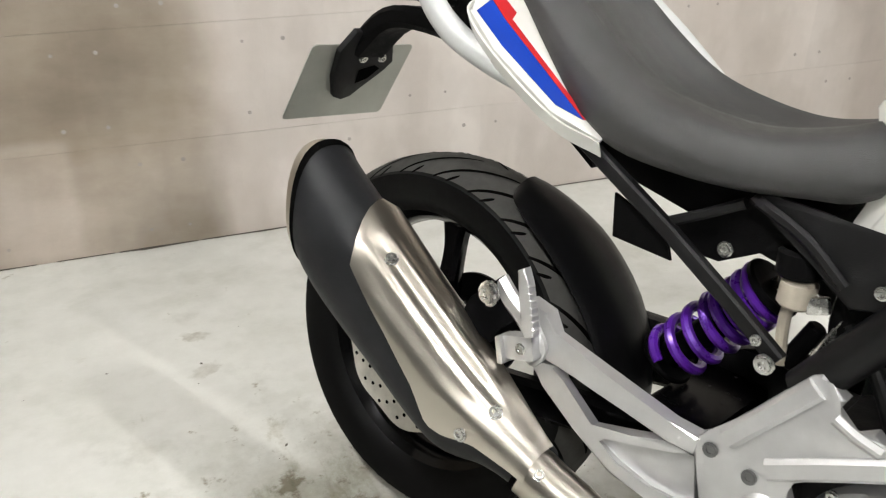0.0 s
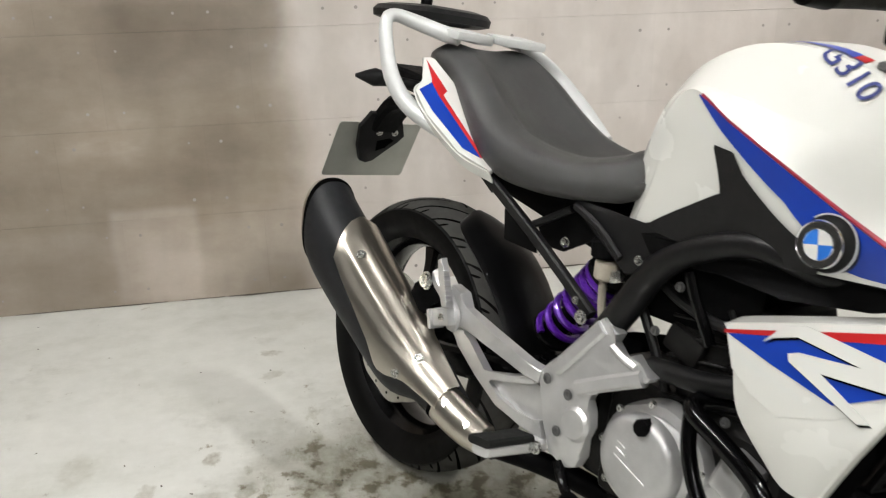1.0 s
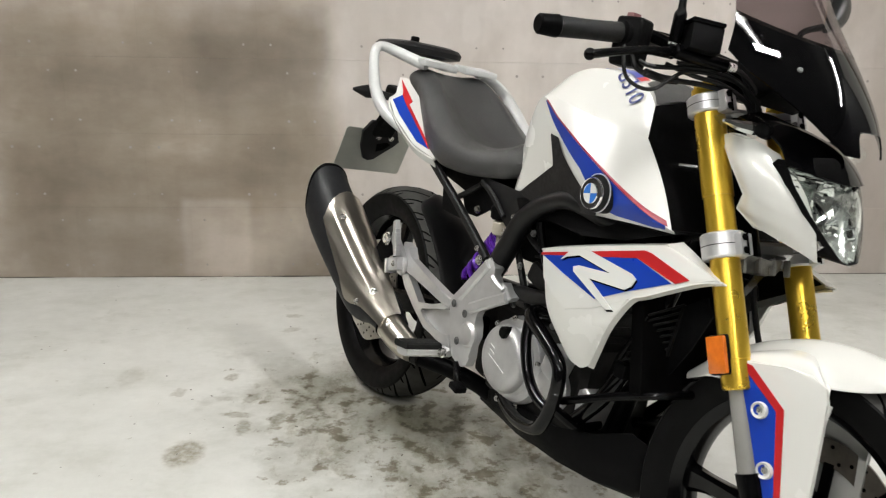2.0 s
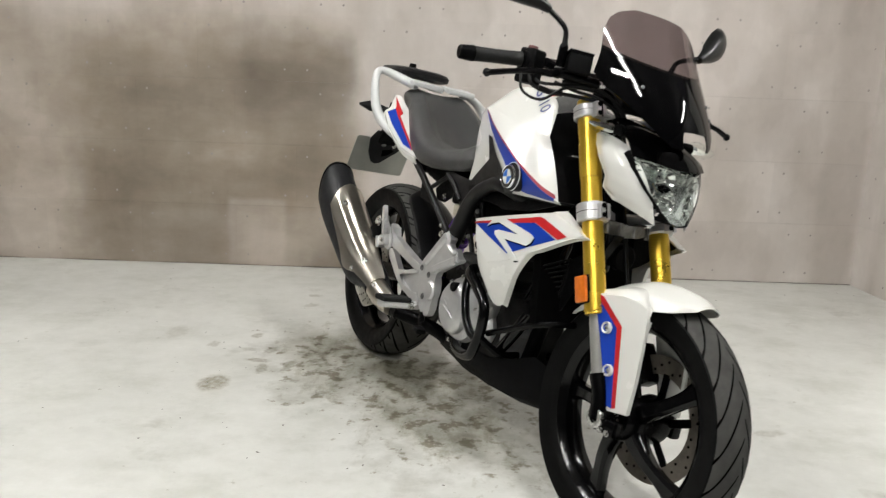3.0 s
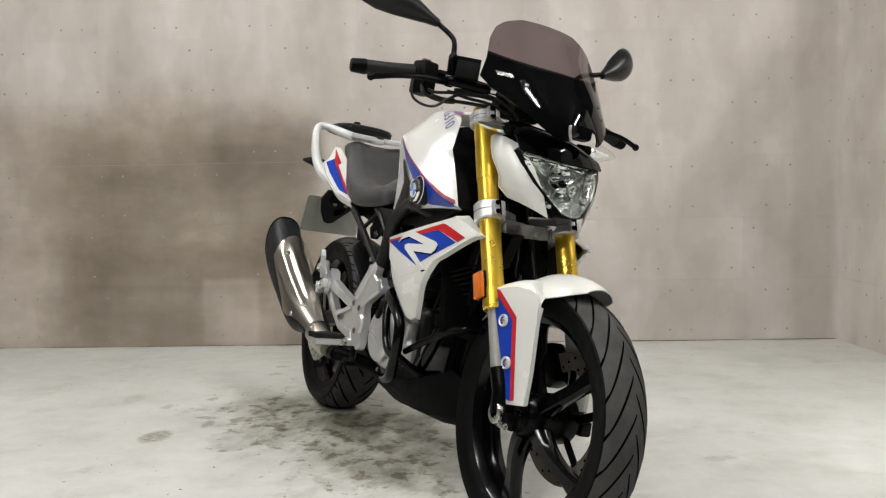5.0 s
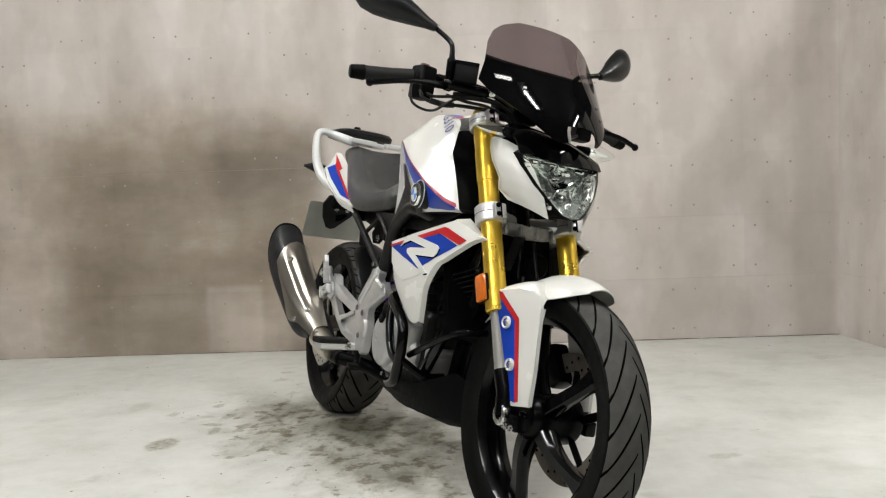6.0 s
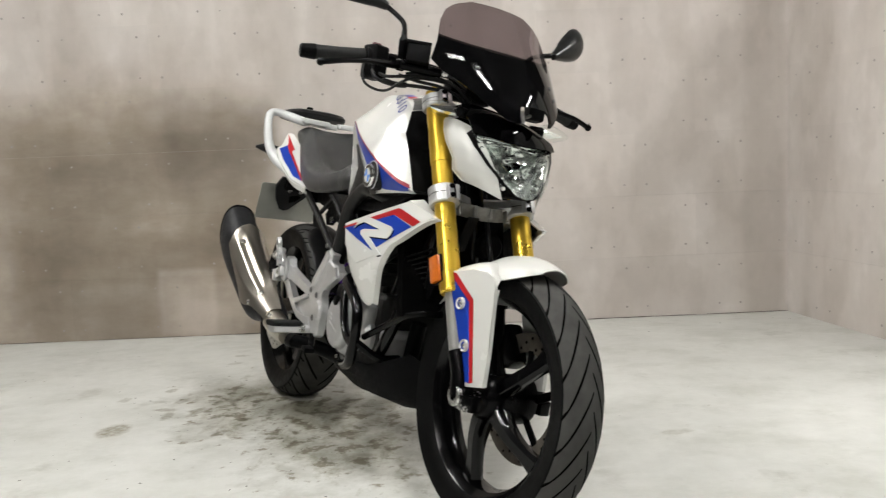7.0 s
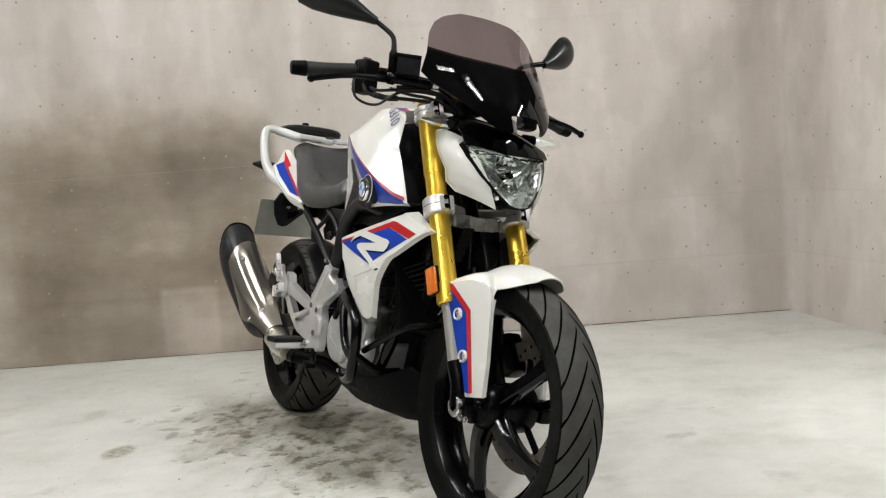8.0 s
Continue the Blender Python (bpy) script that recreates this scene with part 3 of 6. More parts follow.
e3 = end + PART_DIR * 0.49 + pn * 0.055
door = slab("door_1", (e3.x, e3.y, 1.06), (0.70, 0.04, 2.06), door_white, "plain off-white door leaf beside the partition", "door", (0, 0, part_rot))

sill = slab("door_sill", (end.x + 0.02, end.y - 0.10, 0.009), (0.20, 0.035, 0.018), lamp_white, "short pale metal threshold strip at the jamb", "door sill", (0, 0, 38))

# grime gathered where the floor meets the wall, in broken runs
rng = random.Random(21)
bm = bmesh.new()
gx = -3.6
while gx < CORNER_X - 0.05:
    run = rng.uniform(0.05, 0.45)
    wide = rng.uniform(0.003, 0.011)
    outer = [Vector((gx + run * k / 6, WALL_Y - 0.004 - wide * (0.25 + rng.random() * 0.75) * math.sin(math.pi * (0.08 + 0.84 * k / 6)), 0.0015)) for k in range(7)]
    inner = [Vector((p.x, WALL_Y + 0.006, 0.005)) for p in outer]
    loft([outer, inner], False, False, bm)
    gx += run + rng.choice((0.0, 0.01, 0.05, 0.2))
tagged(finish("floor_grime", bm, chip_mat), "dark dirt gathered along the foot of the concrete wall", "dirt", kind="stuff")

# ceiling lights
for lx, ly, turn, length in LIGHTS:
    lamp = tagged(new("ceiling_light"), "unseen white single-tube fluorescent ceiling light" if length > 1 else "short unseen white single-tube fluorescent ceiling light", "ceiling light", "ceiling lights")
    lamp.matrix_world = pose(lx, ly, TOP, 0, 0, turn)
    part("housing", box((0, 0, -0.03), (length + 0.06, 0.20, 0.05), bev=0.008), lamp_white, lamp)
    for e in (-length / 2 - 0.01, length / 2 + 0.01):
        part("tube_holder", box((e, 0, -0.068), (0.016, 0.03, 0.04), bev=0.003), lamp_white, lamp)
    part("tube", rod((-length / 2, 0, -0.075), (length / 2, 0, -0.075), 0.014, 12), tube_glow if length > 1 else bright_tube_glow, lamp, "glowing white fluorescent tube")

# ---- motorcycle ----
REAR, HEADING, LEAN_LEFT, STEER_LEFT = (-0.035, 0.12, 0.0), -64.3, 10.5, 5.0
bike = tagged(new("motorcycle"), "white, blue and red naked motorcycle leaning on its side stand", "motorcycle")
bike.matrix_world = Matrix.Translation(REAR) @ Matrix.Rotation(radians(HEADING), 4, "Z") @ Matrix.Rotation(radians(LEAN_LEFT), 4, "X").inverted()
axis = Vector((-math.sin(radians(25)), 0, math.cos(radians(25))))
foot = Vector((1.472, 0, 0))
STEER = Matrix.Translation(foot) @ Matrix.Rotation(radians(STEER_LEFT), 4, axis) @ Matrix.Translation(-foot)
FA, RA = Vector((1.374, 0.017, 0.293)), Vector((0, 0, 0.306))


def crown(R, W, y):
    s = abs(y) / (W / 2)
    return R - (0.30 * s ** 2.4 + 0.06 * s ** 6) * W * 0.55 * 0.9


def grooves(c, R, W, count, sweep, start, parent, m=None):
    """Slanting tread grooves, cut as dark slits into the crown."""
    bm = bmesh.new()
    c = Vector(c)
    for k in range(count):
        for sgn in (-1, 1):
            a0 = 2 * math.pi * (k + (0.5 if sgn > 0 else 0)) / count
            # a long groove that runs from the crown out to the shoulder, and a short sipe between two of them
            for y0, y1, off, wid, run, bend in ((start if sgn < 0 else 0.10, 0.485, 0, 0.0052, 1.0, 1.25), (0.405, 0.49, 0.0, 0.0036, 0.14, 1.1)):
                if run < 1:
                    off = (1.5 if sweep < 0 else 1.9) * (1 if sweep > 0 else -1)
                left, right = [], []
                n = 12 if run > 0.9 else 6
                for i in range(n + 1):
                    f = i / n
                    y = sgn * W * (y0 + (y1 - y0) * f ** bend)
                    a = a0 + off * 2 * math.pi / count + sweep * run * (f - 0.10 * math.sin(math.pi * f))
                    r = crown(R, W, y) + 0.0009
                    w = wid * W / 0.112 * (0.30 + 0.70 * math.sin(math.pi * min(1, 0.12 + 0.8 * f))) / 2
                    # the slit has its width across its own run
                    slope = math.atan2(W * (y1 - y0) * bend * max(f, 0.02) ** (bend - 1), abs(sweep) * run * r)
                    da, dy = w * math.cos(slope + math.pi / 2) / r, w * math.sin(slope + math.pi / 2)
                    sg = 1 if sweep > 0 else -1
                    for lst, q in ((left, -1), (right, 1)):
                        yy = y + sgn * q * dy
                        aa = a + sg * q * da
                        rr = crown(R, W, yy) + 0.0009
                        lst.append(c + Vector((math.cos(aa) * rr, yy, math.sin(aa) * rr)))
                loft([left, right], False, False, bm)
    return part("tread_groove", bm, groove_black, parent, "dark slanting tread grooves", m)


def wheel(name, c, R, W, rim_w, spokes, label, m=None, hand=1, tread=24, sweep=0.25, phase=0.2, start=0.0):
    w = new(name)
    w.parent = bike
    w["label"] = label
    # the tyre's round section follows crown() so that the grooves sit on it
    prof = []
    ys = [W * 0.5 * math.sin(math.pi / 2 * i / 14) for i in range(-14, 15)]
    for y in ys:
        prof.append((crown(R, W, y), y + c[1]))
    side = [(0.275, 0.505), (0.25, 0.485), (0.232, 0.43), (0.222, 0.36)]
    low = crown(R, W, W / 2)
    side = [(r, k * W) for r, k in side if r < low - 0.004]
    c0 = (c[0], 0, c[2])
    part("tyre", revolve(prof[3:-3], c0, 80), rubber, w, "worn black road tyre tread", m)
    for s in (-1, 1):
        edge = prof[-4:] if s > 0 else prof[:4][::-1]
        wall_ = edge + [(r, c[1] + s * y) for r, y in side]
        part("tyre_sidewall", revolve(wall_, c0, 80), sidewall, w, "black tyre sidewall", m)
    grooves(c, R, W, tread, sweep, start, w, m)
    h = rim_w / 2
    rimp = [(0.205, -h * 0.6), (0.214, -h + 0.012), (0.226, -h), (0.230, -h + 0.004), (0.222, -h + 0.012), (0.222, h - 0.012), (0.230, h - 0.004), (0.226, h), (0.214, h - 0.012), (0.205, h * 0.6), (0.198, 0.0)]
    part("rim", revolve(rimp + [rimp[0]], c, 64), rim_black, w, "satin black cast alloy rim", m)
    hub = revolve([(0.012, -0.062), (0.040, -0.062), (0.050, -0.05), (0.054, -0.02), (0.054, 0.03), (0.058, 0.05), (0.056, 0.062), (0.012, 0.062)], c, 32)
    part("hub", hub, black_paint, w, "", m)
    c = Vector(c)
    for k in range(spokes):
        a = 2 * math.pi * (k + phase) / spokes
        bm = bmesh.new()
        rings = []
        for r, da, y, wd, dp in ((0.030, 0.0, 0.018, 0.046, 0.056), (0.070, 0.02, 0.022, 0.039, 0.046), (0.115, 0.05, 0.018, 0.035, 0.038), (0.160, 0.09, 0.008, 0.036, 0.033), (0.206, 0.13, 0.0, 0.054, 0.034)):
            p = c + Vector((math.cos(a + da * hand) * r, -y, math.sin(a + da * hand) * r))
            tn_ = Vector((-math.sin(a + da * hand), 0, math.cos(a + da * hand)))
            yy = Vector((0, 1, 0))
            rings.append([p + tn_ * wd * u + yy * dp * v for u, v in ((0.5, 0.2), (0.32, 0.5), (-0.32, 0.5), (-0.5, 0.2), (-0.5, -0.25), (-0.3, -0.5), (0.3, -0.5), (0.5, -0.25))])
        dense_r = [[Skin([[rg[k] for rg in rings], [rg[k] for rg in rings]]).at(4 * q / 12, 0) for k in range(8)] for q in range(13)]
        loft(dense_r, True, True, bm)
        part("spoke", bm, rim_black, w, "", m)
    return w


def disc(parent, c, y, r0, r1, m=None, holes=30, name="brake_disc", waves=0, metal=None):
    seg = 120
    c = Vector(c)
    rings = []
    for k in range(seg + 1):
        a = 2 * math.pi * k / seg
        r = r1 + (0.0035 * math.cos(waves * a) if waves else 0)
        d = Vector((math.cos(a), 0, math.sin(a)))
        rings.append([c + d * q + Vector((0, yy, 0)) for q, yy in ((r0, y - 0.0022), (r, y - 0.0022), (r, y + 0.0022), (r0, y + 0.0022))])
    dk = part(name, loft(rings, True, False), metal or disc_steel, parent, "drilled steel brake disc", m)
    bm = bmesh.new()
    for k in range(holes):
        a = 2 * math.pi * k / holes
        r = r0 + (r1 - r0) * (0.25 + 0.5 * ((k * 2) % 3) / 2)
        p = c + Vector((math.cos(a) * r, y, math.sin(a) * r))
        rod(p + Vector((0, -0.0029, 0)), p + Vector((0, 0.0029, 0)), 0.0035, 8, bm=bm)
    part("drilling", bm, groove_black, dk, "", m)["kind"] = "stuff"
    return dk


fw = wheel("front_wheel", FA, 0.293, 0.112, 0.085, 5, "black five-spoke front wheel with road tyre", STEER, 1, 24, -0.465, 0.43, -0.085)
rw = wheel("rear_wheel", Vector((-0.003, 0, 0.306)), 0.311, 0.156, 0.110, 5, "black five-spoke rear wheel with wide road tyre", None, 1, 25, 0.37, 0.2, 0.0)
disc(fw, FA, 0.066, 0.105, 0.150, STEER, 40, metal=disc_bronze)
disc(rw, RA, -0.094, 0.098, 0.146, None, 54, waves=8)
for k in range(5):
    a = 2 * math.pi * k / 5
    part("disc_arm", beam([FA + Vector((math.cos(a) * 0.03, 0.06, math.sin(a) * 0.03)), FA + Vector((math.cos(a + 0.3) * 0.11, 0.066, math.sin(a + 0.3) * 0.11))], 0.02, 0.005, (0, 1, 0)), dark_metal, fw, "", STEER)
    part("disc_arm", beam([RA + Vector((math.cos(a) * 0.03, -0.088, math.sin(a) * 0.03)), RA + Vector((math.cos(a + 0.3) * 0.095, -0.094, math.sin(a + 0.3) * 0.095))], 0.018, 0.005, (0, 1, 0)), disc_steel, rw)
part("sprocket", revolve([(0.05, 0.072), (0.095, 0.072), (0.095, 0.079), (0.05, 0.079), (0.05, 0.072)], RA, 40), dark_metal, rw)
part("axle", rod(RA + Vector((0, -0.125, 0)), RA + Vector((0, 0.125, 0)), 0.012), bolt_steel, rw)
part("axle_nut", bolt(RA + Vector((0, -0.118, 0)), (0, -1, 0), 0.021, 0.014), bolt_steel, rw)
part("axle", rod(FA + Vector((0, -0.112, 0)), FA + Vector((0, 0.112, 0)), 0.011), bolt_steel, fw, "", STEER)

# fork, clamps and lower legs
def fork_x(z):
    return 1.105 + (0.915 - z) * 0.449


for s in (-1, 1):
    y = -0.100 if s < 0 else 0.120
    leg = part("fork_leg", rod((fork_x(0.975), y, 0.975), (fork_x(0.80), y, 0.80), 0.0265, 24), gold, bike, "gold anodised fork tube", STEER)
    part("lower_tube", rod((fork_x(0.80), y, 0.80), (fork_x(0.545), y, 0.545), 0.0248, 24), gold, leg, "", STEER)
    part("collar", rod((fork_x(0.552), y, 0.552), (fork_x(0.505), y, 0.505), 0.0268, 24, bev=0.003), gold, leg, "", STEER)
    part("stanchion", rod((fork_x(0.51), y, 0.51), (fork_x(0.37), y, 0.37), 0.0158, 20), bright_tube, leg, "bright steel fork stanchion", STEER)
    part("foot", tube([(fork_x(0.385), y * 0.98, 0.385), (fork_x(0.34), y * 0.95, 0.34), (1.372, y * 0.92, 0.293)], [0.021, 0.020, 0.024], 16), black_paint, leg, "black cast fork foot", STEER)
    bm = rod((1.372, y * 0.72, 0.293), (1.372, y * 1.02, 0.293), 0.028, 20, bev=0.003)
    box((1.40, y * 0.86, 0.283), (0.06, 0.028, 0.034), (0, 0, 0), 0.005, bm=bm)
    part("axle_clamp", bm, black_paint, leg, "", STEER)
    part("axle_ring", revolve([(0.010, y * 1.02), (0.0235, y * 1.02), (0.0235, y * 1.09), (0.021, y * 1.11), (0.012, y * 1.11), (0.010, y * 1.02)], (FA.x, 0, FA.z), 24), bolt_steel, leg, "bare steel axle end", STEER)
    for k in (0, 1):
        part("pinch_bolt", bolt((1.392 + 0.022 * k, y * 1.0, 0.272), (0, s, 0), 0.0075, 0.006), bolt_steel, leg, "", STEER)
    part("fork_cap", rod((fork_x(0.97), y, 0.97), (fork_x(0.985), y, 0.985), 0.021, 6), gold, leg, "", STEER)
    for k, zz in enumerate((0.948, 0.722)):
        d = Vector((-0.41, 0, 0.912)).normalized() * (0.016 if k == 0 else 0.022)
        p = Vector((fork_x(zz), y, zz))
        cl = part("fork_clamp", rod(p - d, p + d, 0.037 if k else 0.036, 28, bev=0.003), alloy, bike, "silver alloy fork clamp", STEER)
        part("clamp_joint", rod(p - d * 0.03, p + d * 0.03, 0.0374 if k else 0.0364, 28), groove_black, cl, "", STEER)
        bm = box((p.x + 0.034, y * 1.0, p.z + 0.012), (0.02, 0.032, 0.038), (0, -24, 0), 0.004)
        part("clamp_lug", bm, alloy, cl, "", STEER)
        part("clamp_slot", box((p.x + 0.0445, y, p.z + 0.016), (0.002, 0.003, 0.036), (0, -24, 0)), groove_black, cl, "", STEER)
        for dz in (-0.010, 0.010):
            part("clamp_bolt", bolt((p.x + 0.044 - dz * 0.44, y - 0.008, p.z + 0.016 + dz), (0.91, 0, 0.41), 0.006, 0.005), groove_black, cl, "", STEER)
for zz, wd in ((0.948, 0.07), (0.722, 0.085)):
    yoke = part("yoke", beam([(fork_x(zz) - 0.01, -0.10, zz), (fork_x(zz) - 0.035, 0, zz - 0.01), (fork_x(zz) - 0.01, 0.10, zz)], 0.055, 0.032, (-0.41, 0, 0.912), smooth=5), alloy, bike, "silver alloy fork yoke", STEER)
part("steering_head", rod((1.06, 0, 0.93), (1.165, 0, 0.70), 0.034, 20), black_paint, bike)
refl = part("side_reflector", box((fork_x(0.553) - 0.012, -0.131, 0.553), (0.034, 0.014, 0.062), (0, -24, 0), 0.004), amber, bike, "amber side reflector", STEER)
part("reflector_rim", box((fork_x(0.553) - 0.012, -0.124, 0.553), (0.038, 0.012, 0.066), (0, -24, 0), 0.004), black_plastic, refl, "", STEER)

# front mudguard: arched top, with a side plate down each fork leg
fender = new("front_mudguard")
fender.parent = bike
fender["label"] = "white front mudguard with blue and red side plates"
rows = []
for a, R, hw, dz in ((143, 0.314, 0.052, 0.018), (131, 0.311, 0.070, 0.040), (118, 0.310, 0.082, 0.066), (108, 0.312, 0.084, 0.070), (97, 0.318, 0.083, 0.068), (86, 0.323, 0.080, 0.062), (77, 0.327, 0.073, 0.050), (71, 0.328, 0.062, 0.032), (67, 0.327, 0.036, 0.010)):
    r = []
    for f in (-1, -0.96, -0.70, 0, 0.70, 0.96, 1):
        rr = R - dz * (abs(f) ** 3.0) - 0.004 * abs(f)
        r.append(FA + Vector((math.cos(radians(a)) * rr, f * hw, math.sin(radians(a)) * rr)))
    rows.append(r)
sk = Skin(list(map(list, zip(*rows))))
part("arch", thicken(sk.patch(0, 8, 0, 6, 30, 24), 0.003), white_paint, fender, "", STEER)
fy, fn = plane_y((1.336, -0.101, 0.491), (1.369, -0.097, 0.402), (1.46, -0.079, 0.45))
spat = [(1.286, 0.556), (1.287, 0.485), (1.327, 0.400), (1.374, 0.322), (1.392, 0.316), (1.442, 0.324), (1.440, 0.40), (1.428, 0.505), (1.430, 0.535), (1.420, 0.558), (1.396, 0.569), (1.355, 0.568)]
blue = [(1.291, 0.545), (1.291, 0.487), (1.330, 0.402), (1.375, 0.328), (1.402, 0.325), (1.360, 0.496), (1.295, 0.546)]
red = [(1.292, 0.553), (1.305, 0.553), (1.371, 0.503), (1.411, 0.329), (1.402, 0.325), (1.360, 0.496), (1.293, 0.545)]
for s in (-1, 1):
    fix = (lambda b: b) if s < 0 else mirrored
    sp = part("side_plate", fix(sheet([(x, fy(x, z), z) for x, z in spat], fn, 0.006, 0.003)), white_paint, fender, "", STEER)
    fold = [(1.440, 0.326), (1.438, 0.40), (1.428, 0.505), (1.430, 0.533)]
    ring = [[(x - 0.002, fy(x, z) + 0.001, z), (x + 0.002, fy(x, z) + 0.006, z), (x + 0.002, fy(x, z) + 0.010, z)] for x, z in fold]
    part("side_lip", thicken(fix(loft([[Vector(p) for p in r] for r in ring], False, False)), 0.003), white_paint, sp, "", STEER)
    top = [(1.288, 0.553), (1.320, 0.561), (1.355, 0.566), (1.395, 0.566), (1.420, 0.556), (1.430, 0.530)]
    e0 = [Vector((x, fy(x, z) + 0.0005, z - 0.003)) for x, z in top]
    e2 = [sk.at(u, v) + Vector((0, -0.001, 0.0012)) for u, v in ((2.5, 2.2), (3.1, 2.2), (3.8, 2.2), (4.5, 2.0), (5.05, 1.3), (5.5, 0.3))]
    e1 = [p.lerp(q, 0.45) + Vector((0, -0.008 * k, 0.008 * k)) for p, q, k in zip(e0, e2, (1, 1, 1, 1, 0.7, 0.1))]
    part("shoulder", thicken(fix(Skin([e0, e1, e2]).patch(0, 5, 0, 2, 18, 10)), 0.003), white_paint, sp, "", STEER)
    part("blue_decal", fix(sheet([(x, fy(x, z) - 0.0012, z) for x, z in blue], fn, 0.0008)), blue_film, sp, "blue film panel", STEER)
    part("red_stripe", fix(sheet([(x, fy(x, z) - 0.0012, z) for x, z in red], fn, 0.0008)), red_film, sp, "red film stripe", STEER)
    for x, z in ((1.335, 0.489), (1.368, 0.401)):
        y = fy(x, z)
        b = fix(revolve([(0.004, y - 0.001), (0.009, y - 0.0015), (0.0125, y - 0.006), (0.0135, y - 0.005), (0.0145, y + 0.001)], (x, 0, z), 20))
        part("screw_cup", b, white_paint, sp, "white recessed screw cup", STEER)
        part("screw", fix(bolt((x, y - 0.001, z), (0, -1, 0), 0.006, 0.003)), bolt_steel, sp, "", STEER)
part("front_caliper", box((1.30, 0.085, 0.40), (0.05, 0.05, 0.10), (0, -35, 0), 0.012), black_paint, bike, "black brake caliper", STEER)

# radiator shroud on each side
sy, sn = plane_y((1.237, -0.130, 0.674), (0.869, -0.207, 0.628), (0.98, -0.195, 0.545))
up_edge = [(0.868, 0.631), (0.876, 0.638), (0.989, 0.671), (1.115, 0.704), (1.135, 0.706), (1.237, 0.674)]
low_edge = [(1.196, 0.659), (1.113, 0.613), (1.055, 0.580), (1.02, 0.560), (0.958, 0.539), (0.92, 0.556), (0.889, 0.581)]
s_blue = [(0.874, 0.6235), (1.072, 0.672), (1.156, 0.6465), (1.072, 0.607), (1.016, 0.577), (0.935, 0.602)]
s_red = [(0.869, 0.6275), (1.088, 0.688), (1.103, 0.6865), (1.187, 0.661), (1.163, 0.648), (1.078, 0.671), (0.870, 0.623)]
strokes = (((0.920, 0.627), (0.940, 0.654), (0.966, 0.661), (0.959, 0.645), (0.931, 0.635)), ((0.966, 0.661), (1.078, 0.642), (1.036, 0.631), (0.959, 0.645)), ((1.078, 0.642), (1.090, 0.635), (1.085, 0.621), (1.073, 0.611), (1.036, 0.631)), ((1.036, 0.631), (1.073, 0.611), (0.995, 0.610), (0.965, 0.627)), ((0.965, 0.627), (0.995, 0.610), (0.956, 0.613), (0.953, 0.622)), ((0.956, 0.613), (0.995, 0.610), (1.061, 0.570), (1.048, 0.566)))


def wider(bm):
    """Mirrored, and set outwards: the far shroud stands a little wider."""
    mirrored(bm).transform(Matrix.Translation((0.010, 0.040, 0.003)))
    return bm


for s in (-1, 1):
    fix = (lambda b: b) if s < 0 else wider
    bm = sheet([(x, sy(x, z), z) for x, z in up_edge + low_edge], sn, 0.006, 0.0025)
    shroud = part("radiator_shroud", fix(bm), white_paint, bike, "white radiator shroud with blue panel and red stripe")
    A = [(x, sy(x, z), z) for x, z in ((0.889, 0.581), (0.92, 0.556), (0.958, 0.539), (1.02, 0.560), (1.085, 0.597))]
    B = [(0.902, -0.192, 0.520), (0.934, -0.191, 0.503), (0.972, -0.188, 0.494), (1.016, -0.184, 0.508), (1.060, -0.180, 0.545)]
    C = [(0.958, -0.174, 0.452), (0.972, -0.172, 0.443), (0.987, -0.170, 0.439), (1.001, -0.167, 0.438), (1.014, -0.163, 0.446)]
    A = [(x, y + 0.0015, z + 0.007) for x, y, z in A]
    part("lower_panel", thicken(fix(Skin([A, B, C]).patch(0, 4, 0, 2, 16, 10)), 0.004), white_paint, shroud)
    D = [(1.240, -0.128, 0.674), (1.196, sy(1.196, 0.659), 0.659), (1.113, sy(1.113, 0.613), 0.613), (1.085, sy(1.085, 0.597), 0.597), (1.060, -0.180, 0.545), (1.036, -0.172, 0.495), (1.014, -0.163, 0.446)]
    E = [(x + 0.001, y + 0.013, z - 0.004) for x, y, z in D]
    part("inner_liner", fix(sheet([(x, sy(x, z) + 0.014, z) for x, z in [(0.90, 0.63), (0.99, 0.664), (1.12, 0.698), (1.215, 0.674), (1.11, 0.622), (1.05, 0.592), (0.96, 0.555), (0.915, 0.575)]], sn, 0.004)), black_plastic, shroud, "matt black inner side of the shroud")
    part("under_lip", thicken(fix(Skin([D, E]).patch(0, 6, 0, 1, 18, 2)), 0.003), white_paint, shroud)
    T1 = [(x, sy(x, z), z) for x, z in up_edge]
    T2 = [(x, sy(x, z) + 0.035, z + 0.006) for x, z in up_edge[:-1]] + [(1.225, -0.115, 0.675)]
    part("upper_lip", thicken(fix(Skin([T1, T2]).patch(0, 5, 0, 1, 18, 2)), 0.003), white_paint, shroud)
    # the emblem's shadow is drawn as a black copy set off beneath it
    for nm, shapes, mat, lift, lab in (("blue_decal", (s_blue,), blue_film, 0.0012, "blue film panel"), ("red_stripe", (s_red,), red_film, 0.0016, "red film stripe"), ("shadow_edge", [[(x + 0.0025, z - 0.003) for x, z in q] for q in strokes], groove_black, 0.0022, "shadow of the raised emblem, a dark offset copy"), ("raised_emblem", strokes, white_paint, 0.0045, "raised white angular emblem")):
        bm = bmesh.new()
        for pts in shapes:
            sheet([(x, sy(x, z) - lift, z) for x, z in pts], sn, 0.0009 if lift < 0.004 else 0.003, bm=bm)
        part(nm, fix(bm), mat, shroud, lab)

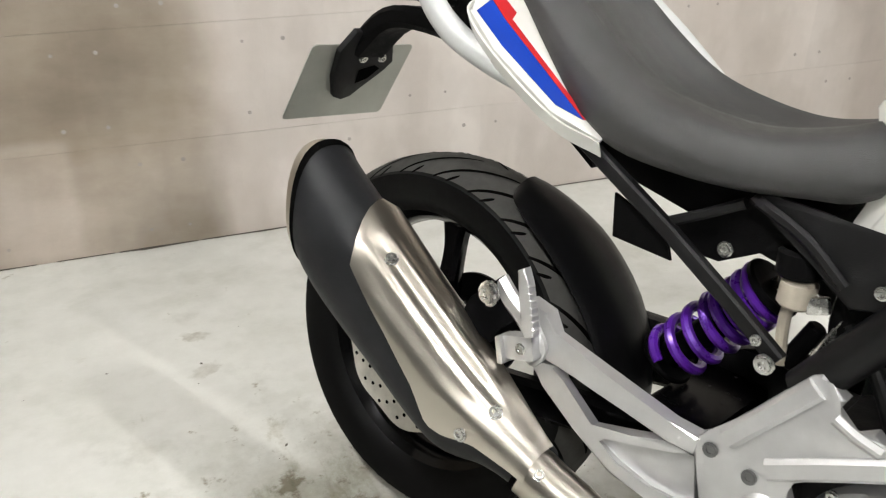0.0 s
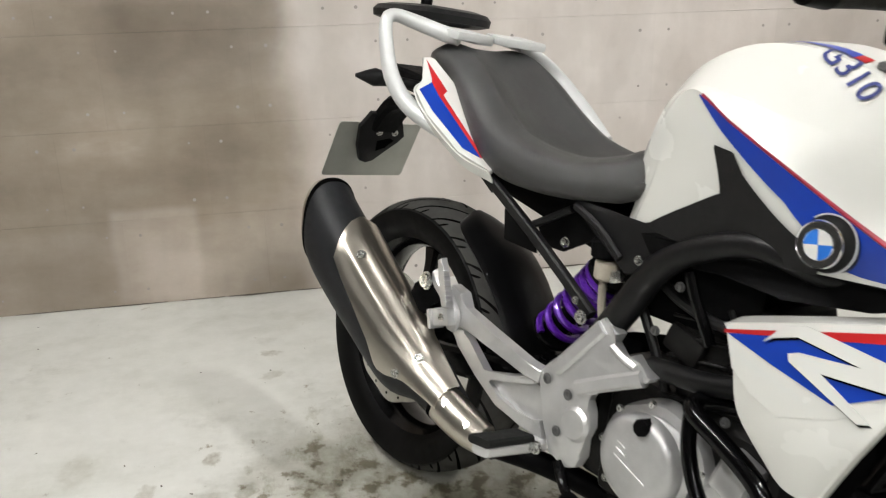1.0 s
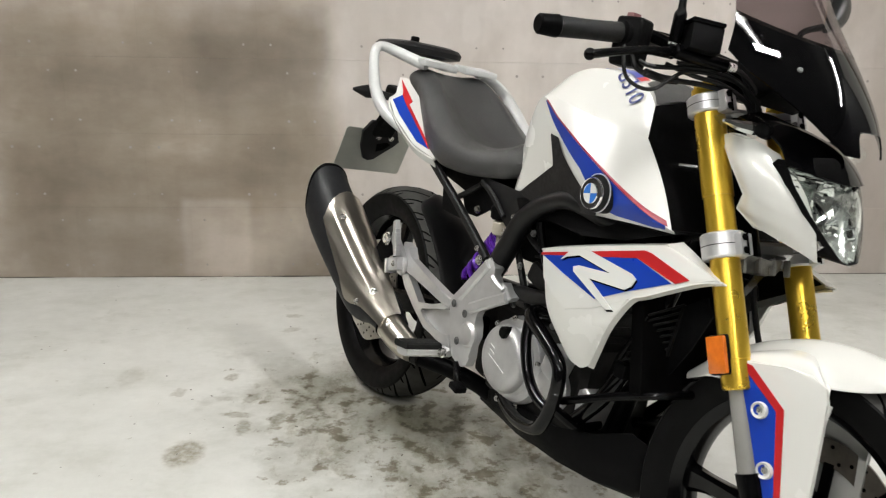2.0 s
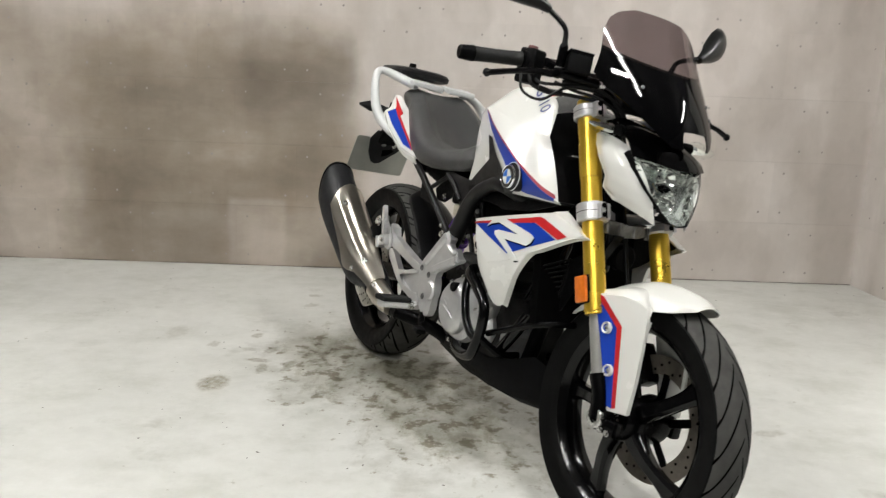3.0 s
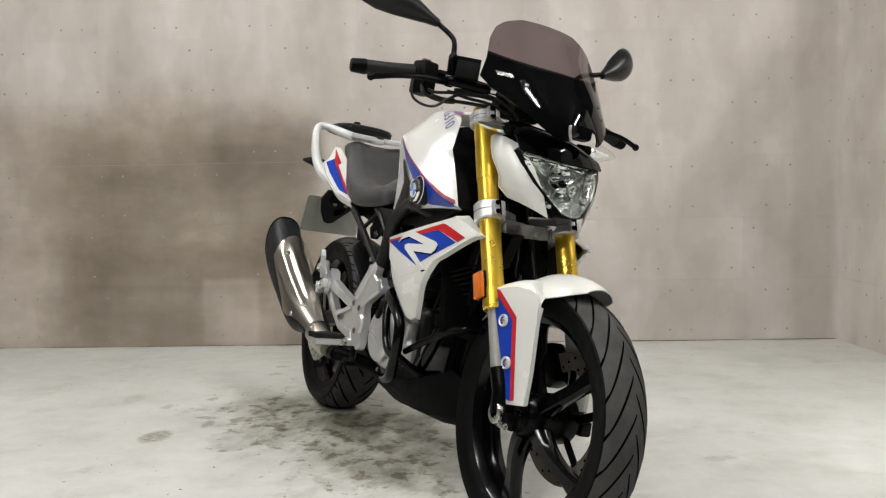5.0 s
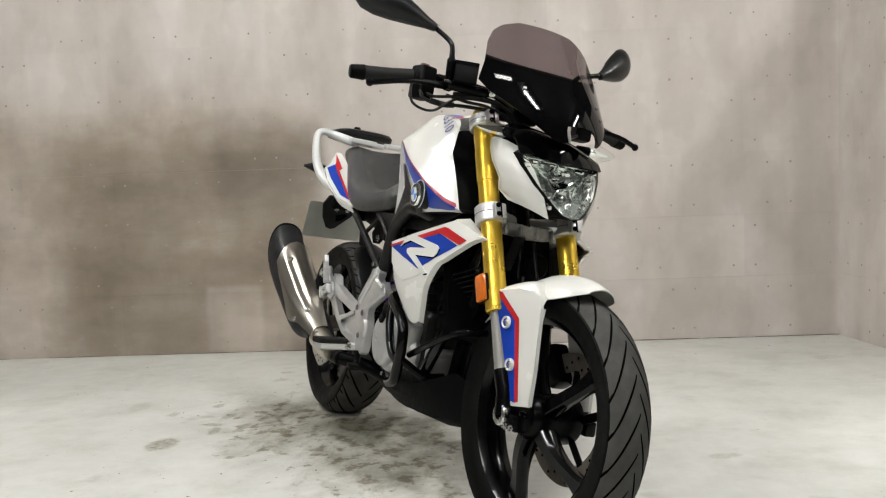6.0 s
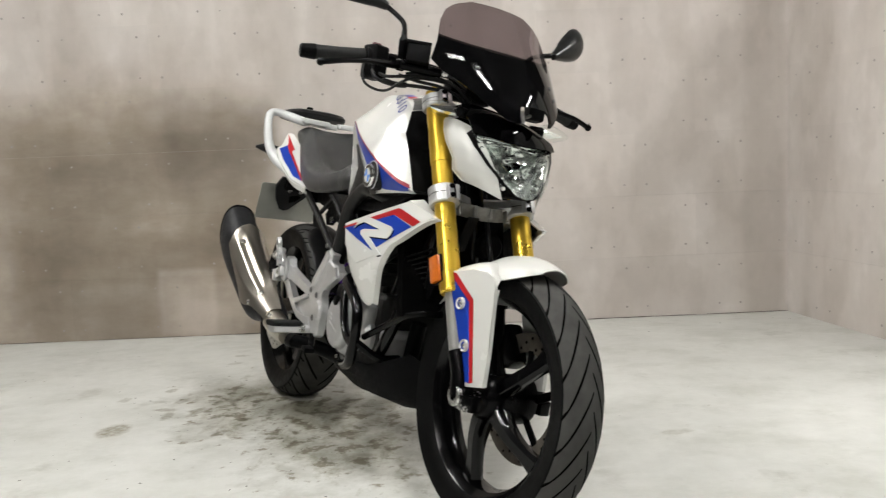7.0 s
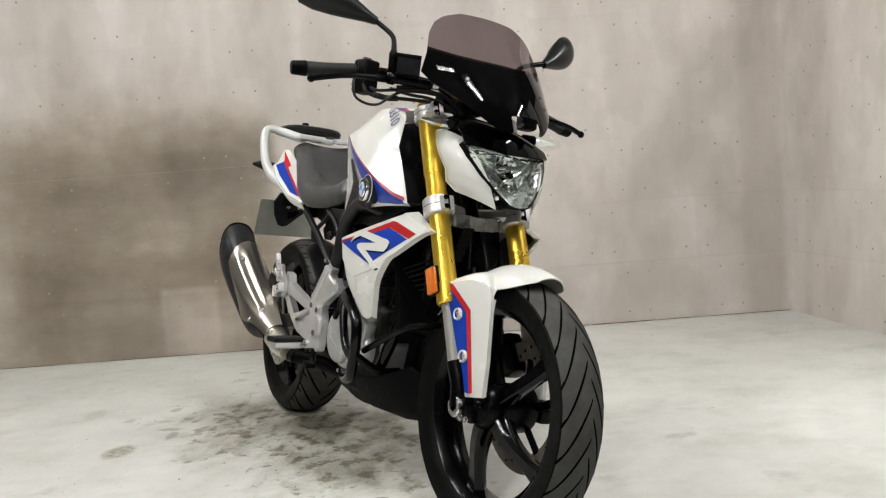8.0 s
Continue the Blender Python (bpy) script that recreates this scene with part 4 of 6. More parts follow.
# fuel tank
grid = [
    [(0.655, 0, 0.945), (0.735, 0, 1.002), (0.84, 0, 1.012), (0.92, 0, 0.998), (0.965, 0, 0.978), (0.985, 0, 0.965)],
    [(0.680, -0.09, 0.965), (0.755, -0.09, 0.996), (0.845, -0.093, 0.996), (0.92, -0.097, 0.976), (0.958, -0.101, 0.960), (0.985, -0.108, 0.940)],
    [(0.710, -0.156, 0.924), (0.80, -0.174, 0.886), (0.901, -0.187, 0.841), (1.0035, -0.184, 0.791), (1.074, -0.166, 0.754), (1.122, -0.142, 0.734)],
    [(0.668, -0.132, 0.81), (0.765, -0.152, 0.80), (0.86, -0.170, 0.785), (0.96, -0.180, 0.764), (1.06, -0.163, 0.745), (1.129, -0.142, 0.731)],
    [(0.627, -0.117, 0.710), (0.70, -0.125, 0.705), (0.80, -0.14, 0.710), (0.93, -0.16, 0.720), (1.05, -0.150, 0.726), (1.12, -0.13, 0.726)],
]
# the rear of the tank rolls down to the seat's nose
rear = [
    [(0.572, 0, 0.835), (0.612, 0, 0.905)],
    [(0.574, -0.060, 0.832), (0.618, -0.072, 0.912)],
    [(0.594, -0.098, 0.790), (0.650, -0.132, 0.872)],
    [(0.604, -0.103, 0.752), (0.640, -0.121, 0.785)],
    [(0.592, -0.098, 0.708), (0.610, -0.108, 0.709)],
]
crease = [(0.588, -0.086, 0.812), (0.640, -0.116, 0.896), (0.706, -0.146, 0.930), (0.782, -0.160, 0.922), (0.868, -0.158, 0.903), (0.930, -0.150, 0.893), (0.970, -0.138, 0.886), (1.002, -0.1255, 0.880)]


class TankSkin(Skin):
    """The tank's surface: rows are named 0 to 4, and a crease lies half-way between rows 1 and 2."""

    def at(self, u, v):
        p = Skin.at(self, u, v if v <= 1 else (1 + 2 * (v - 1) if v <= 2 else v + 1))
        # the front edge of the flank is bowed forward
        if 1.5 < v < 2 and u > 3:
            p = p + Vector((0.014, -0.005, 0)) * math.sin(math.pi * (2 * v - 3)) * ((u - 3) / 2) ** 2
        return p


full = [a + b for a, b in zip(rear, grid)]
tank_skin = TankSkin(full[:2] + [crease] + full[2:], (1, 2, 3), 2)
tank = part("fuel_tank", tank_skin.patch(-2, 5, 0, 4, 112, 80), white_paint, bike, "white fuel tank with blue side wedge", sharp=80)
other = part("tank_side", mirrored(tank_skin.patch(-2, 5, 0, 4, 112, 80)), white_paint, tank, sharp=80)
# the tank is folded along its crease and along the stripe below it
for half_tank in (tank, other):
    for ed in half_tank.data.edges:
        a, b = ed.vertices
        if a % 81 == b % 81 and a % 81 in (20, 30, 40) and min(a, b) > 81 * 27:
            ed.use_edge_sharp = True
for s in (-1, 1):
    fix = (lambda b: b) if s < 0 else mirrored
    part("blue_decal", fix(tank_skin.patch(0.25, 4.75, line_of((0.2, 2.02), (5, 2.06)), line_of((0.25, 2.04), (1.2, 2.30), (2.2, 2.62), (2.75, 2.95), (3.2, 3.5), (3.5, 3.72), (4.4, 3.70), (4.75, 3.3)), 30, 8, 0.0015, FLIP)), blue_film, tank, "blue film wedge")
    part("red_stripe", fix(tank_skin.patch(0.3, 4.85, line_of((0.3, 1.995), (2.5, 1.982), (4.9, 1.965)), 2.025, 30, 3, 0.0018, FLIP)), dark_red_film, tank, "thin dark red stripe")
    ins = tank_skin.patch(0.85, 1.30, line_of((0.85, 2.42), (1.2, 2.35), (1.3, 2.44)), line_of((0.85, 2.47), (1.3, 3.06)), 10, 6, 0.004, FLIP)
    tank_skin.patch(0.35, 1.30, line_of((0.35, 3.93), (1.3, 3.05)), 4.0, 12, 6, 0.004, FLIP, ins)
    tank_skin.patch(1.30, 3.15, line_of((1.3, 2.44), (1.5, 2.60), (2.2, 2.93), (3.15, 3.35)), 4.0, 20, 10, 0.004, FLIP, ins)
    part("side_insert", fix(ins), satin_black, tank, "textured black knee panel")
    part("edge_line", fix(tank_skin.patch(0.28, 2.9, line_of((0.25, 2.04), (1.2, 2.30), (2.2, 2.62), (2.9, 3.10)), line_of((0.25, 2.06), (1.2, 2.33), (2.2, 2.66), (2.9, 3.16)), 24, 1, 0.0018, FLIP)), rail_grey, tank, "pale edge line")
    em = (0.962, -0.190, 0.763)
    boss = (em[0] + 0.006, em[2] + 0.002)
    part("badge_boss", fix(revolve([(0.0, -0.1885), (0.0345, -0.1895), (0.0360, -0.184), (0.0360, -0.165)], (boss[0], 0, boss[1]), 36)), satin_black, tank, "black boss round the badge")
    part("boss_edge", fix(revolve([(0.0352, -0.1888), (0.0354, -0.1899), (0.0368, -0.1899), (0.0370, -0.1880)], (boss[0], 0, boss[1]), 36, -75, 130)), rail_grey, tank, "pale edge line")
    bd = part("badge", fix(revolve([(0.0, -0.188), (0.0285, -0.190), (0.029, -0.196), (0.0265, -0.199), (0.0, -0.197)], (em[0], 0, em[2]), 32)), badge_dark, tank, "round badge with blue and white quarters")
    part("badge_rim", fix(revolve([(0.0272, -0.1975), (0.0287, -0.1990), (0.0302, -0.1965), (0.0298, -0.190)], (em[0], 0, em[2]), 32)), chrome, bd)
    part("badge_ring", fix(revolve([(0.0176, -0.1985), (0.0187, -0.2003), (0.0198, -0.1985)], (em[0], 0, em[2]), 32)), chrome, bd)
    for q in range(4):
        arc = [(em[0], -0.1995, em[2])] + [(em[0] + 0.0181 * math.cos(radians(90 * q + 90 * k / 8 + 10)), -0.1995, em[2] + 0.0181 * math.sin(radians(90 * q + 90 * k / 8 + 10))) for k in range(9)]
        part("badge_quarter", fix(sheet(arc, (0, -1, 0), 0.001)), (badge_blue if q % 2 else white_paint), bd)
for s in (-1, 1):
    fix = (lambda b: b) if s < 0 else mirrored
    part("top_stripe", fix(tank_skin.patch(1.1, 2.6, line_of((1.1, 0.50), (2.6, 0.62)), line_of((1.1, 0.56), (2.0, 0.80), (2.6, 0.88)), 16, 4, 0.0018, FLIP)), blue_film, tank, "blue film stripe")
    part("top_stripe", fix(tank_skin.patch(2.6, 2.85, 0.64, line_of((2.6, 0.88), (2.85, 0.89)), 8, 4, 0.0018, FLIP)), red_film, tank, "red film stripe")
part("console_cover", tank_skin.patch(2.97, 5, 0, line_of((2.97, 0.70), (3.06, 0.86), (5, 0.99)), 14, 10, 0.003, FLIP), console_grey, tank, "dark grey plastic cover before the filler")
part("console_cover", mirrored(tank_skin.patch(2.97, 5, 0, line_of((2.97, 0.70), (3.06, 0.86), (5, 0.99)), 14, 10, 0.003, FLIP)), console_grey, tank, "dark grey plastic cover before the filler")
part("chrome_cable", tube([(1.03, -0.085, 0.838), (1.06, -0.088, 0.842), (1.10, -0.085, 0.845)], 0.006, 8), chrome, bike, "bright metal cable sleeve")
part("tank_front", loft([[Vector((x, y * k, z)) for x, y, z in [tuple(tank_skin.at(5, v * 0.25)) for v in range(0, 17)]] for k in (1, 0.5, 0, -0.5, -1)], False, False), black_plastic, tank, "black tank front")


def nearest(skin, p, u, v):
    """Where on the skin the point p lies closest, from a first guess."""
    for _ in range(12):
        e = 0.02
        q, du, dv = skin.at(u, v), (skin.at(u + e, v) - skin.at(u - e, v)) / (2 * e), (skin.at(u, v + e) - skin.at(u, v - e)) / (2 * e)
        a, b, c = du.dot(du), du.dot(dv), dv.dot(dv)
        r, s_ = du.dot(p - q), dv.dot(p - q)
        det = a * c - b * b
        u, v = u + max(-0.3, min(0.3, (r * c - s_ * b) / det)), v + max(-0.15, min(0.15, (a * s_ - b * r) / det))
    return u, v


def letters(body, skin, first, last, span, size, mat, parent, label):
    """Text laid on a surface, from the middle of its first letter to the middle of its last, span text units further on."""
    cu = bpy.data.curves.new("letters", "FONT")
    cu.body, cu.size, cu.align_x, cu.resolution_u, cu.offset = body, 1.0, "LEFT", 6, 0.010
    tmp = new("letters_tmp", cu)
    dg = bpy.context.evaluated_depsgraph_get()
    me = bpy.data.meshes.new_from_object(tmp.evaluated_get(dg))
    bpy.data.objects.remove(tmp)
    bm = bmesh.new()
    bm.from_mesh(me)
    for k in range(2):
        bmesh.ops.subdivide_edges(bm, edges=[e for e in bm.edges if e.calc_length() > 0.12], cuts=1)
    bmesh.ops.triangulate(bm, faces=bm.faces)
    first, last = Vector(first), Vector(last)
    along = (last - first).normalized()
    u, v = nearest(skin, (first + last) / 2, 2.8, 1.1)
    nrm = skin.normal(u, v) * (-1 if FLIP else 1)
    up = nrm.cross(along).normalized()
    step = (last - first).length / span
    for w in bm.verts:
        p = first + along * (w.co.x - 0.38) * step + up * (w.co.y - 0.34) * size
        a, b = nearest(skin, p, u, v)
        w.co = skin.at(a, b) + nrm * 0.0028
    return part("lettering", bm, mat, parent, label)


letters("G310", tank_skin, (0.874, -0.084, 0.982), (0.945, -0.114, 0.942), 1.80, 0.043, navy_film, tank, "navy blue model lettering")

# seat
seat_rows = ((0.015, 0.946, 0.100, 0.932, 0.090, 0.905), (0.055, 0.955, 0.116, 0.935, 0.112, 0.895), (0.12, 0.945, 0.124, 0.917, 0.120, 0.862), (0.185, 0.908, 0.138, 0.876, 0.136, 0.808), (0.25, 0.860, 0.149, 0.829, 0.149, 0.756), (0.32, 0.818, 0.153, 0.797, 0.155, 0.727), (0.40, 0.797, 0.151, 0.781, 0.154, 0.719), (0.48, 0.791, 0.143, 0.776, 0.147, 0.720), (0.55, 0.806, 0.128, 0.786, 0.131, 0.728), (0.585, 0.820, 0.124, 0.794, 0.128, 0.733), (0.610, 0.822, 0.119, 0.792, 0.124, 0.744), (0.630, 0.806, 0.108, 0.782, 0.112, 0.762))
fine = []
cols = list(zip(*seat_rows))
for i in range(45):
    u = (len(seat_rows) - 1) * i / 44
    sp_ = [Skin([[(v, 0, 0) for v in c], [(v, 0, 0) for v in c]]).at(u, 0).x for c in cols]
    fine.append(sp_)
rings = []
for x, zt, wc, zc, wl, zl in fine:
    h = zt - zc
    dish = 0.025 * max(0.0, 1 - ((x - 0.34) / 0.25) ** 2) + 0.007
    half = [(0.0, zt - dish), (wc * 0.22, zt - dish * 0.93), (wc * 0.42, zt - dish * 0.68), (wc * 0.59, zt - dish * 0.20), (wc * 0.66, zt), (wc * 0.70, zt - h * 0.05), (wc * 0.80, zt - h * 0.26), (wc * 0.92, zt - h * 0.62), (wc * 1.0, zc - 0.002), (wc * 1.012, zc - 0.012), ((wc + wl) / 2 + 0.004, zc - (zc - zl) * 0.4), (wl + 0.001, zl + (zc - zl) * 0.2), (wl - 0.012, zl), (0.05, zl + 0.01)]
    ring = [Vector((x, -y, z)) for y, z in half] + [Vector((x, y, z)) for y, z in half[::-1]]
    rings.append(ring)
seat = part("seat", loft(rings, True, True), vinyl, bike, "dark grey vinyl step seat", sharp=48)

# tail panels
ty_, tn = plane_y((0.1164, -0.192, 0.8589), (0.2753, -0.1536, 0.7527), (0.1482, -0.1288, 0.8695))
tail = [(0.066, 0.9190), (0.072, 0.9215), (0.080, 0.9190), (0.149, 0.8705), (0.238, 0.7925), (0.303, 0.7360), (0.302, 0.7335), (0.2465, 0.7585), (0.160, 0.8175), (0.111, 0.8585), (0.1045, 0.8770)]
tail_blue = [(0.1164, 0.8580), (0.1167, 0.8733), (0.1440, 0.8510), (0.2754, 0.7526), (0.2450, 0.7655), (0.1625, 0.8225)]
tail_red = [(0.0744, 0.9143), (0.1453, 0.8606), (0.1480, 0.8525), (0.2790, 0.7530), (0.2754, 0.7526), (0.1440, 0.8510), (0.1167, 0.8733), (0.1110, 0.8800)]
for s in (-1, 1):
    fix = (lambda b: b) if s < 0 else mirrored
    tp = part("tail_panel", fix(sheet([(x, ty_(x, z), z) for x, z in tail], tn, 0.010, 0.003)), white_paint, bike, "white tail panel with blue and red stripes")
    edge = [Vector((x, ty_(x, z), z)) - tn * 0.003 for x, z in tail[6:]]
    skirt = [p + Vector((0.0, 0.012, -0.019)) for p in edge]
    part("tail_skirt", thicken(fix(Skin([edge, skirt]).patch(0, len(edge) - 1, 0, 1, 20, 2)), 0.003), white_paint, tp)
    for nm, poly, film_, lift, lab in (("blue_decal", tail_blue, blue_film, 0.0010, "blue film stripe"), ("red_stripe", tail_red, red_film, 0.0014, "red film stripe")):
        part(nm, fix(sheet([Vector((x, ty_(x, z), z)) + tn * lift for x, z in poly], tn, 0.0008)), film_, tp, lab)
part("tail_cover", loft([[Vector((x, y * w, z + (0.02 if abs(y) < 0.9 else 0))) for y in (-1, -0.6, 0, 0.6, 1)] + [Vector((x, y * w, z - 0.05)) for y in (1, 0, -1)] for x, w, z in ((0.28, 0.12, 0.74), (0.15, 0.13, 0.83), (0.04, 0.11, 0.88), (-0.06, 0.06, 0.90))], True, True), black_plastic, bike, "black under-tail cover")

# exhaust
EX = ((-0.058, -0.257, 0.556, 0.061, 0.092), (-0.03, -0.256, 0.532, 0.063, 0.093), (0.02, -0.250, 0.494, 0.063, 0.092), (0.10, -0.240, 0.435, 0.060, 0.086), (0.20, -0.224, 0.362, 0.056, 0.079), (0.28, -0.208, 0.330, 0.048, 0.046), (0.34, -0.194, 0.297, 0.036, 0.032))


def ex_at(u):
    return [Skin([[(v, 0, 0) for v in c], [(v, 0, 0) for v in c]]).at(u, 0).x for c in zip(*EX)]


def ex_point(u, phi, grow=0.0):
    x, yc, zc, hy, hz = ex_at(u)
    c, s = math.cos(phi), math.sin(phi)
    k = 2.4
    rr = (abs(c) ** k + abs(s) ** k) ** (-1 / k)
    return Vector((x + grow * s * 0.5, yc - (hy + grow) * c * rr, zc + (hz + grow) * s * rr))


exhaust = new("exhaust")
exhaust.parent = bike
exhaust["label"] = "black and brushed steel exhaust silencer"
rings = [[ex_point(6 * i / 30, 2 * math.pi * k / 36) for k in range(36)] for i in range(31)]
part("canister", loft(rings, True, True), can_black, exhaust, "satin black silencer can")
rim = [[ex_point(0, 2 * math.pi * k / 36, g) + Vector((dx, 0, dx * -0.7)) for k in range(36)] for g, dx in ((0.001, 0.004), (0.002, -0.002), (0.0, -0.006), (-0.010, -0.005), (-0.012, 0.004))]
part("end_rim", loft(rim, True, False), groove_black, exhaust)
capr = [[ex_point(0, 2 * math.pi * k / 36, g) + Vector((dx, 0, -dx * 0.25)) for k in range(36)] for g, dx in ((-0.004, 0.0), (-0.006, -0.022), (-0.014, -0.028), (-0.035, -0.026), (-0.036, -0.01))]
part("end_cap", loft(capr, True, True), steel, exhaust, "bare steel end cap")
u0, u1 = 2.12, 6.0
sh_rings = []
for i in range(41):
    f = i / 40
    u = u0 + (u1 - u0) * f
    lo = float(np.interp(u, (2.12, 2.25, 2.4, 2.5, 3.3, 3.8, 4.1, 4.4, 4.9, 5.7, 6.0), (1.65, 1.2, 0.85, 0.5, 0.3, 0.1, -0.22, -0.20, 0.0, 0.1, 0.1)))
    hi = float(np.interp(u, (2.12, 2.17, 2.3, 3.4, 5.1, 6.0), (1.75, 2.1, 2.25, 2.25, 1.85, 1.65)))
    ring = []
    for k in range(41):
        phi = lo + (hi - lo) * k / 40
        ridge = 0.0026 * math.exp(-((phi - 1.36) / 0.10) ** 2) - 0.0022 * math.exp(-((phi - 1.12) / 0.12) ** 2) + 0.0026 * math.exp(-((phi - 0.88) / 0.10) ** 2) + 0.0015 * math.exp(-((phi - 0.45) / 0.12) ** 2)
        fade = max(0.0, min(1.0, (f - 0.08) / 0.15, (0.80 - f) / 0.2))
        ring.append(ex_point(u, phi, 0.008 + ridge * fade))
    sh_rings.append(ring)
shield = part("heat_shield", thicken(loft(sh_rings, False, False), -0.004), steel, exhaust, "brushed stainless heat shield", sharp=50)
for u, phi in ((2.93, 1.10), (5.00, 0.93), (4.68, 0.06)):
    p = ex_point(u, phi, 0.0105)
    n = ex_point(u, phi, 0.02) - ex_point(u, phi, 0.0)
    part("shield_bolt", bolt(p, n, 0.0105, 0.005), bolt_steel, shield)
mid = [(0.335, -0.196, 0.284), (0.38, -0.182, 0.262), (0.44, -0.165, 0.252)]
part("mid_pipe", tube(mid, [0.030, 0.026, 0.022], 20), case_grey, exhaust, "dull dark mid pipe")
msh = part("pipe_shield", tube([(0.328, -0.205, 0.300), (0.365, -0.200, 0.286), (0.400, -0.194, 0.275), (0.428, -0.188, 0.268)], [0.037, 0.036, 0.034, 0.029], 20), steel, exhaust, "short steel pipe shield")
for p in ((0.355, -0.226, 0.315), (0.408, -0.216, 0.293)):
    part("shield_bolt", bolt(p, (0.3, -0.62, 0.72), 0.009, 0.005), bolt_steel, msh)
part("joint_ring", tube([(0.3215, -0.2056, 0.3024), (0.3275, -0.2050, 0.3002)], [0.0385, 0.0385], 20, 1), groove_black, exhaust, "dark gap at the joint of the two shields")
part("hanger", beam([(0.23, -0.165, 0.505), (0.205, -0.19, 0.475), (0.20, -0.20, 0.45)], 0.06, 0.008, (0, 1, 0.2)), dark_metal, exhaust, "dark steel hanger bracket")
part("hanger_bolt", bolt((0.203, -0.186, 0.501), (0, -1, 0.1), 0.018, 0.008), bolt_steel, exhaust, "large bright hanger bolt")
part("header_pipe", tube([(0.43, -0.165, 0.253), (0.52, -0.12, 0.25), (0.62, -0.08, 0.235), (0.78, -0.06, 0.20), (0.95, -0.03, 0.24), (1.0, -0.02, 0.40)], 0.021, 14), dark_metal, exhaust)

# silver footrest carrier
SIDE = (0, 1, 0)
for s in (-1, 1):
    fix = (lambda b: b) if s < 0 else mirrored
    y = -0.162
    hang = new("footrest_carrier")
    hang.parent = bike
    hang["label"] = "silver painted alloy footrest carrier"
    face = [(0.508, 0.428), (0.529, 0.442), (0.560, 0.482), (0.612, 0.552), (0.622, 0.559), (0.632, 0.549), (0.652, 0.540), (0.646, 0.524), (0.669, 0.506), (0.688, 0.518), (0.702, 0.508), (0.731, 0.496), (0.723, 0.486), (0.690, 0.471), (0.626, 0.434), (0.622, 0.418), (0.632, 0.400), (0.636, 0.375), (0.628, 0.352), (0.630, 0.322), (0.620, 0.300), (0.603, 0.292), (0.585, 0.296), (0.560, 0.302), (0.538, 0.350)]
    upper = [(0.250, 0.505), (0.283, 0.498), (0.301, 0.473), (0.378, 0.456), (0.481, 0.434), (0.520, 0.432), (0.516, 0.408), (0.482, 0.408), (0.420, 0.421), (0.366, 0.429), (0.298, 0.436), (0.262, 0.452)]
    lower_bar = [(0.267, 0.427), (0.311, 0.434), (0.324, 0.417), (0.379, 0.376), (0.438, 0.393), (0.482, 0.409), (0.512, 0.407), (0.495, 0.397), (0.403, 0.371), (0.383, 0.365), (0.424, 0.347), (0.471, 0.335), (0.507, 0.336), (0.530, 0.345), (0.545, 0.312), (0.483, 0.318), (0.419, 0.327), (0.357, 0.362), (0.299, 0.400)]
    panel_ = [(0.386, 0.367), (0.490, 0.398), (0.515, 0.400), (0.530, 0.335), (0.466, 0.327), (0.415, 0.337)]

    def ly(x, z):
        return y - 0.006 + (x - 0.26) * 0.018 + max(0.0, z - 0.42) * 0.10

    part("carrier_plate", fix(sheet([(x, ly(x, z), z) for x, z in face], (0, -1, 0), 0.022, 0.0045)), alloy, hang)
    part("hanger_bar", fix(sheet([(x, ly(x, z) - 0.003, z) for x, z in (upper if s < 0 else [(max(x, 0.40), z) for x, z in upper if x > 0.37])], (0, -1, 0), 0.024, 0.005)), alloy, hang)
    part("lower_bar", fix(sheet([(x, ly(x, z) - 0.0005, z) for x, z in (lower_bar if s < 0 else [(0.44, 0.395), (0.52, 0.407), (0.53, 0.345), (0.47, 0.335)])], (0, -1, 0), 0.022, 0.0045)), alloy, hang)
    part("hanger_web", fix(sheet([(x, ly(x, z) + 0.011, z) for x, z in panel_], (0, -1, 0), 0.014, 0.003)), alloy, hang)
    for line, w in (([(0.548, 0.446), (0.585, 0.494), (0.622, 0.542)], 0.026), ([(0.600, 0.432), (0.655, 0.461), (0.716, 0.491)], 0.026), ([(0.648, 0.519), (0.672, 0.509), (0.700, 0.502)], 0.014)):
        part("rib", fix(beam([(x, ly(x, z) - 0.001, z) for x, z in line], w, 0.014, SIDE, bev=0.35, smooth=4)), alloy, hang)
    part("pivot_boss", fix(rod((0.608, y + 0.01, 0.372), (0.608, y - 0.006, 0.372), 0.030, 28, bev=0.006)), alloy, hang)
    if s < 0:
        part("rear_lug", fix(beam([(0.205, y - 0.004, 0.515), (0.232, y - 0.012, 0.500), (0.262, y - 0.012, 0.480), (0.285, y - 0.010, 0.450), (0.275, y - 0.010, 0.432)], 0.028, 0.022, SIDE, bev=0.35, smooth=3)), alloy, hang)
        pp = [(0.2544, 0.5566), (0.2643, 0.5634), (0.2740, 0.5453), (0.2905, 0.4968), (0.2945, 0.4776), (0.2799, 0.4711), (0.2686, 0.4962), (0.2662, 0.5236)]
        peg2 = part("pillion_peg", sheet([(x, -0.205 + (0.5 - z) * 0.03, z) for x, z in pp], (0, -1, 0), 0.014, 0.003), alloy, hang, "folded silver pillion footrest")
        for k in range(7):
            part("peg_tooth", box((0.2748 + 0.0030 * k, -0.200, 0.541 - 0.0088 * k), (0.005, 0.014, 0.004), (0, 20, 0), 0.001, 1), alloy, peg2)
        part("peg_hinge", box((0.268, y - 0.020, 0.449), (0.050, 0.028, 0.034), (0, -18, 0), 0.005), alloy, hang)
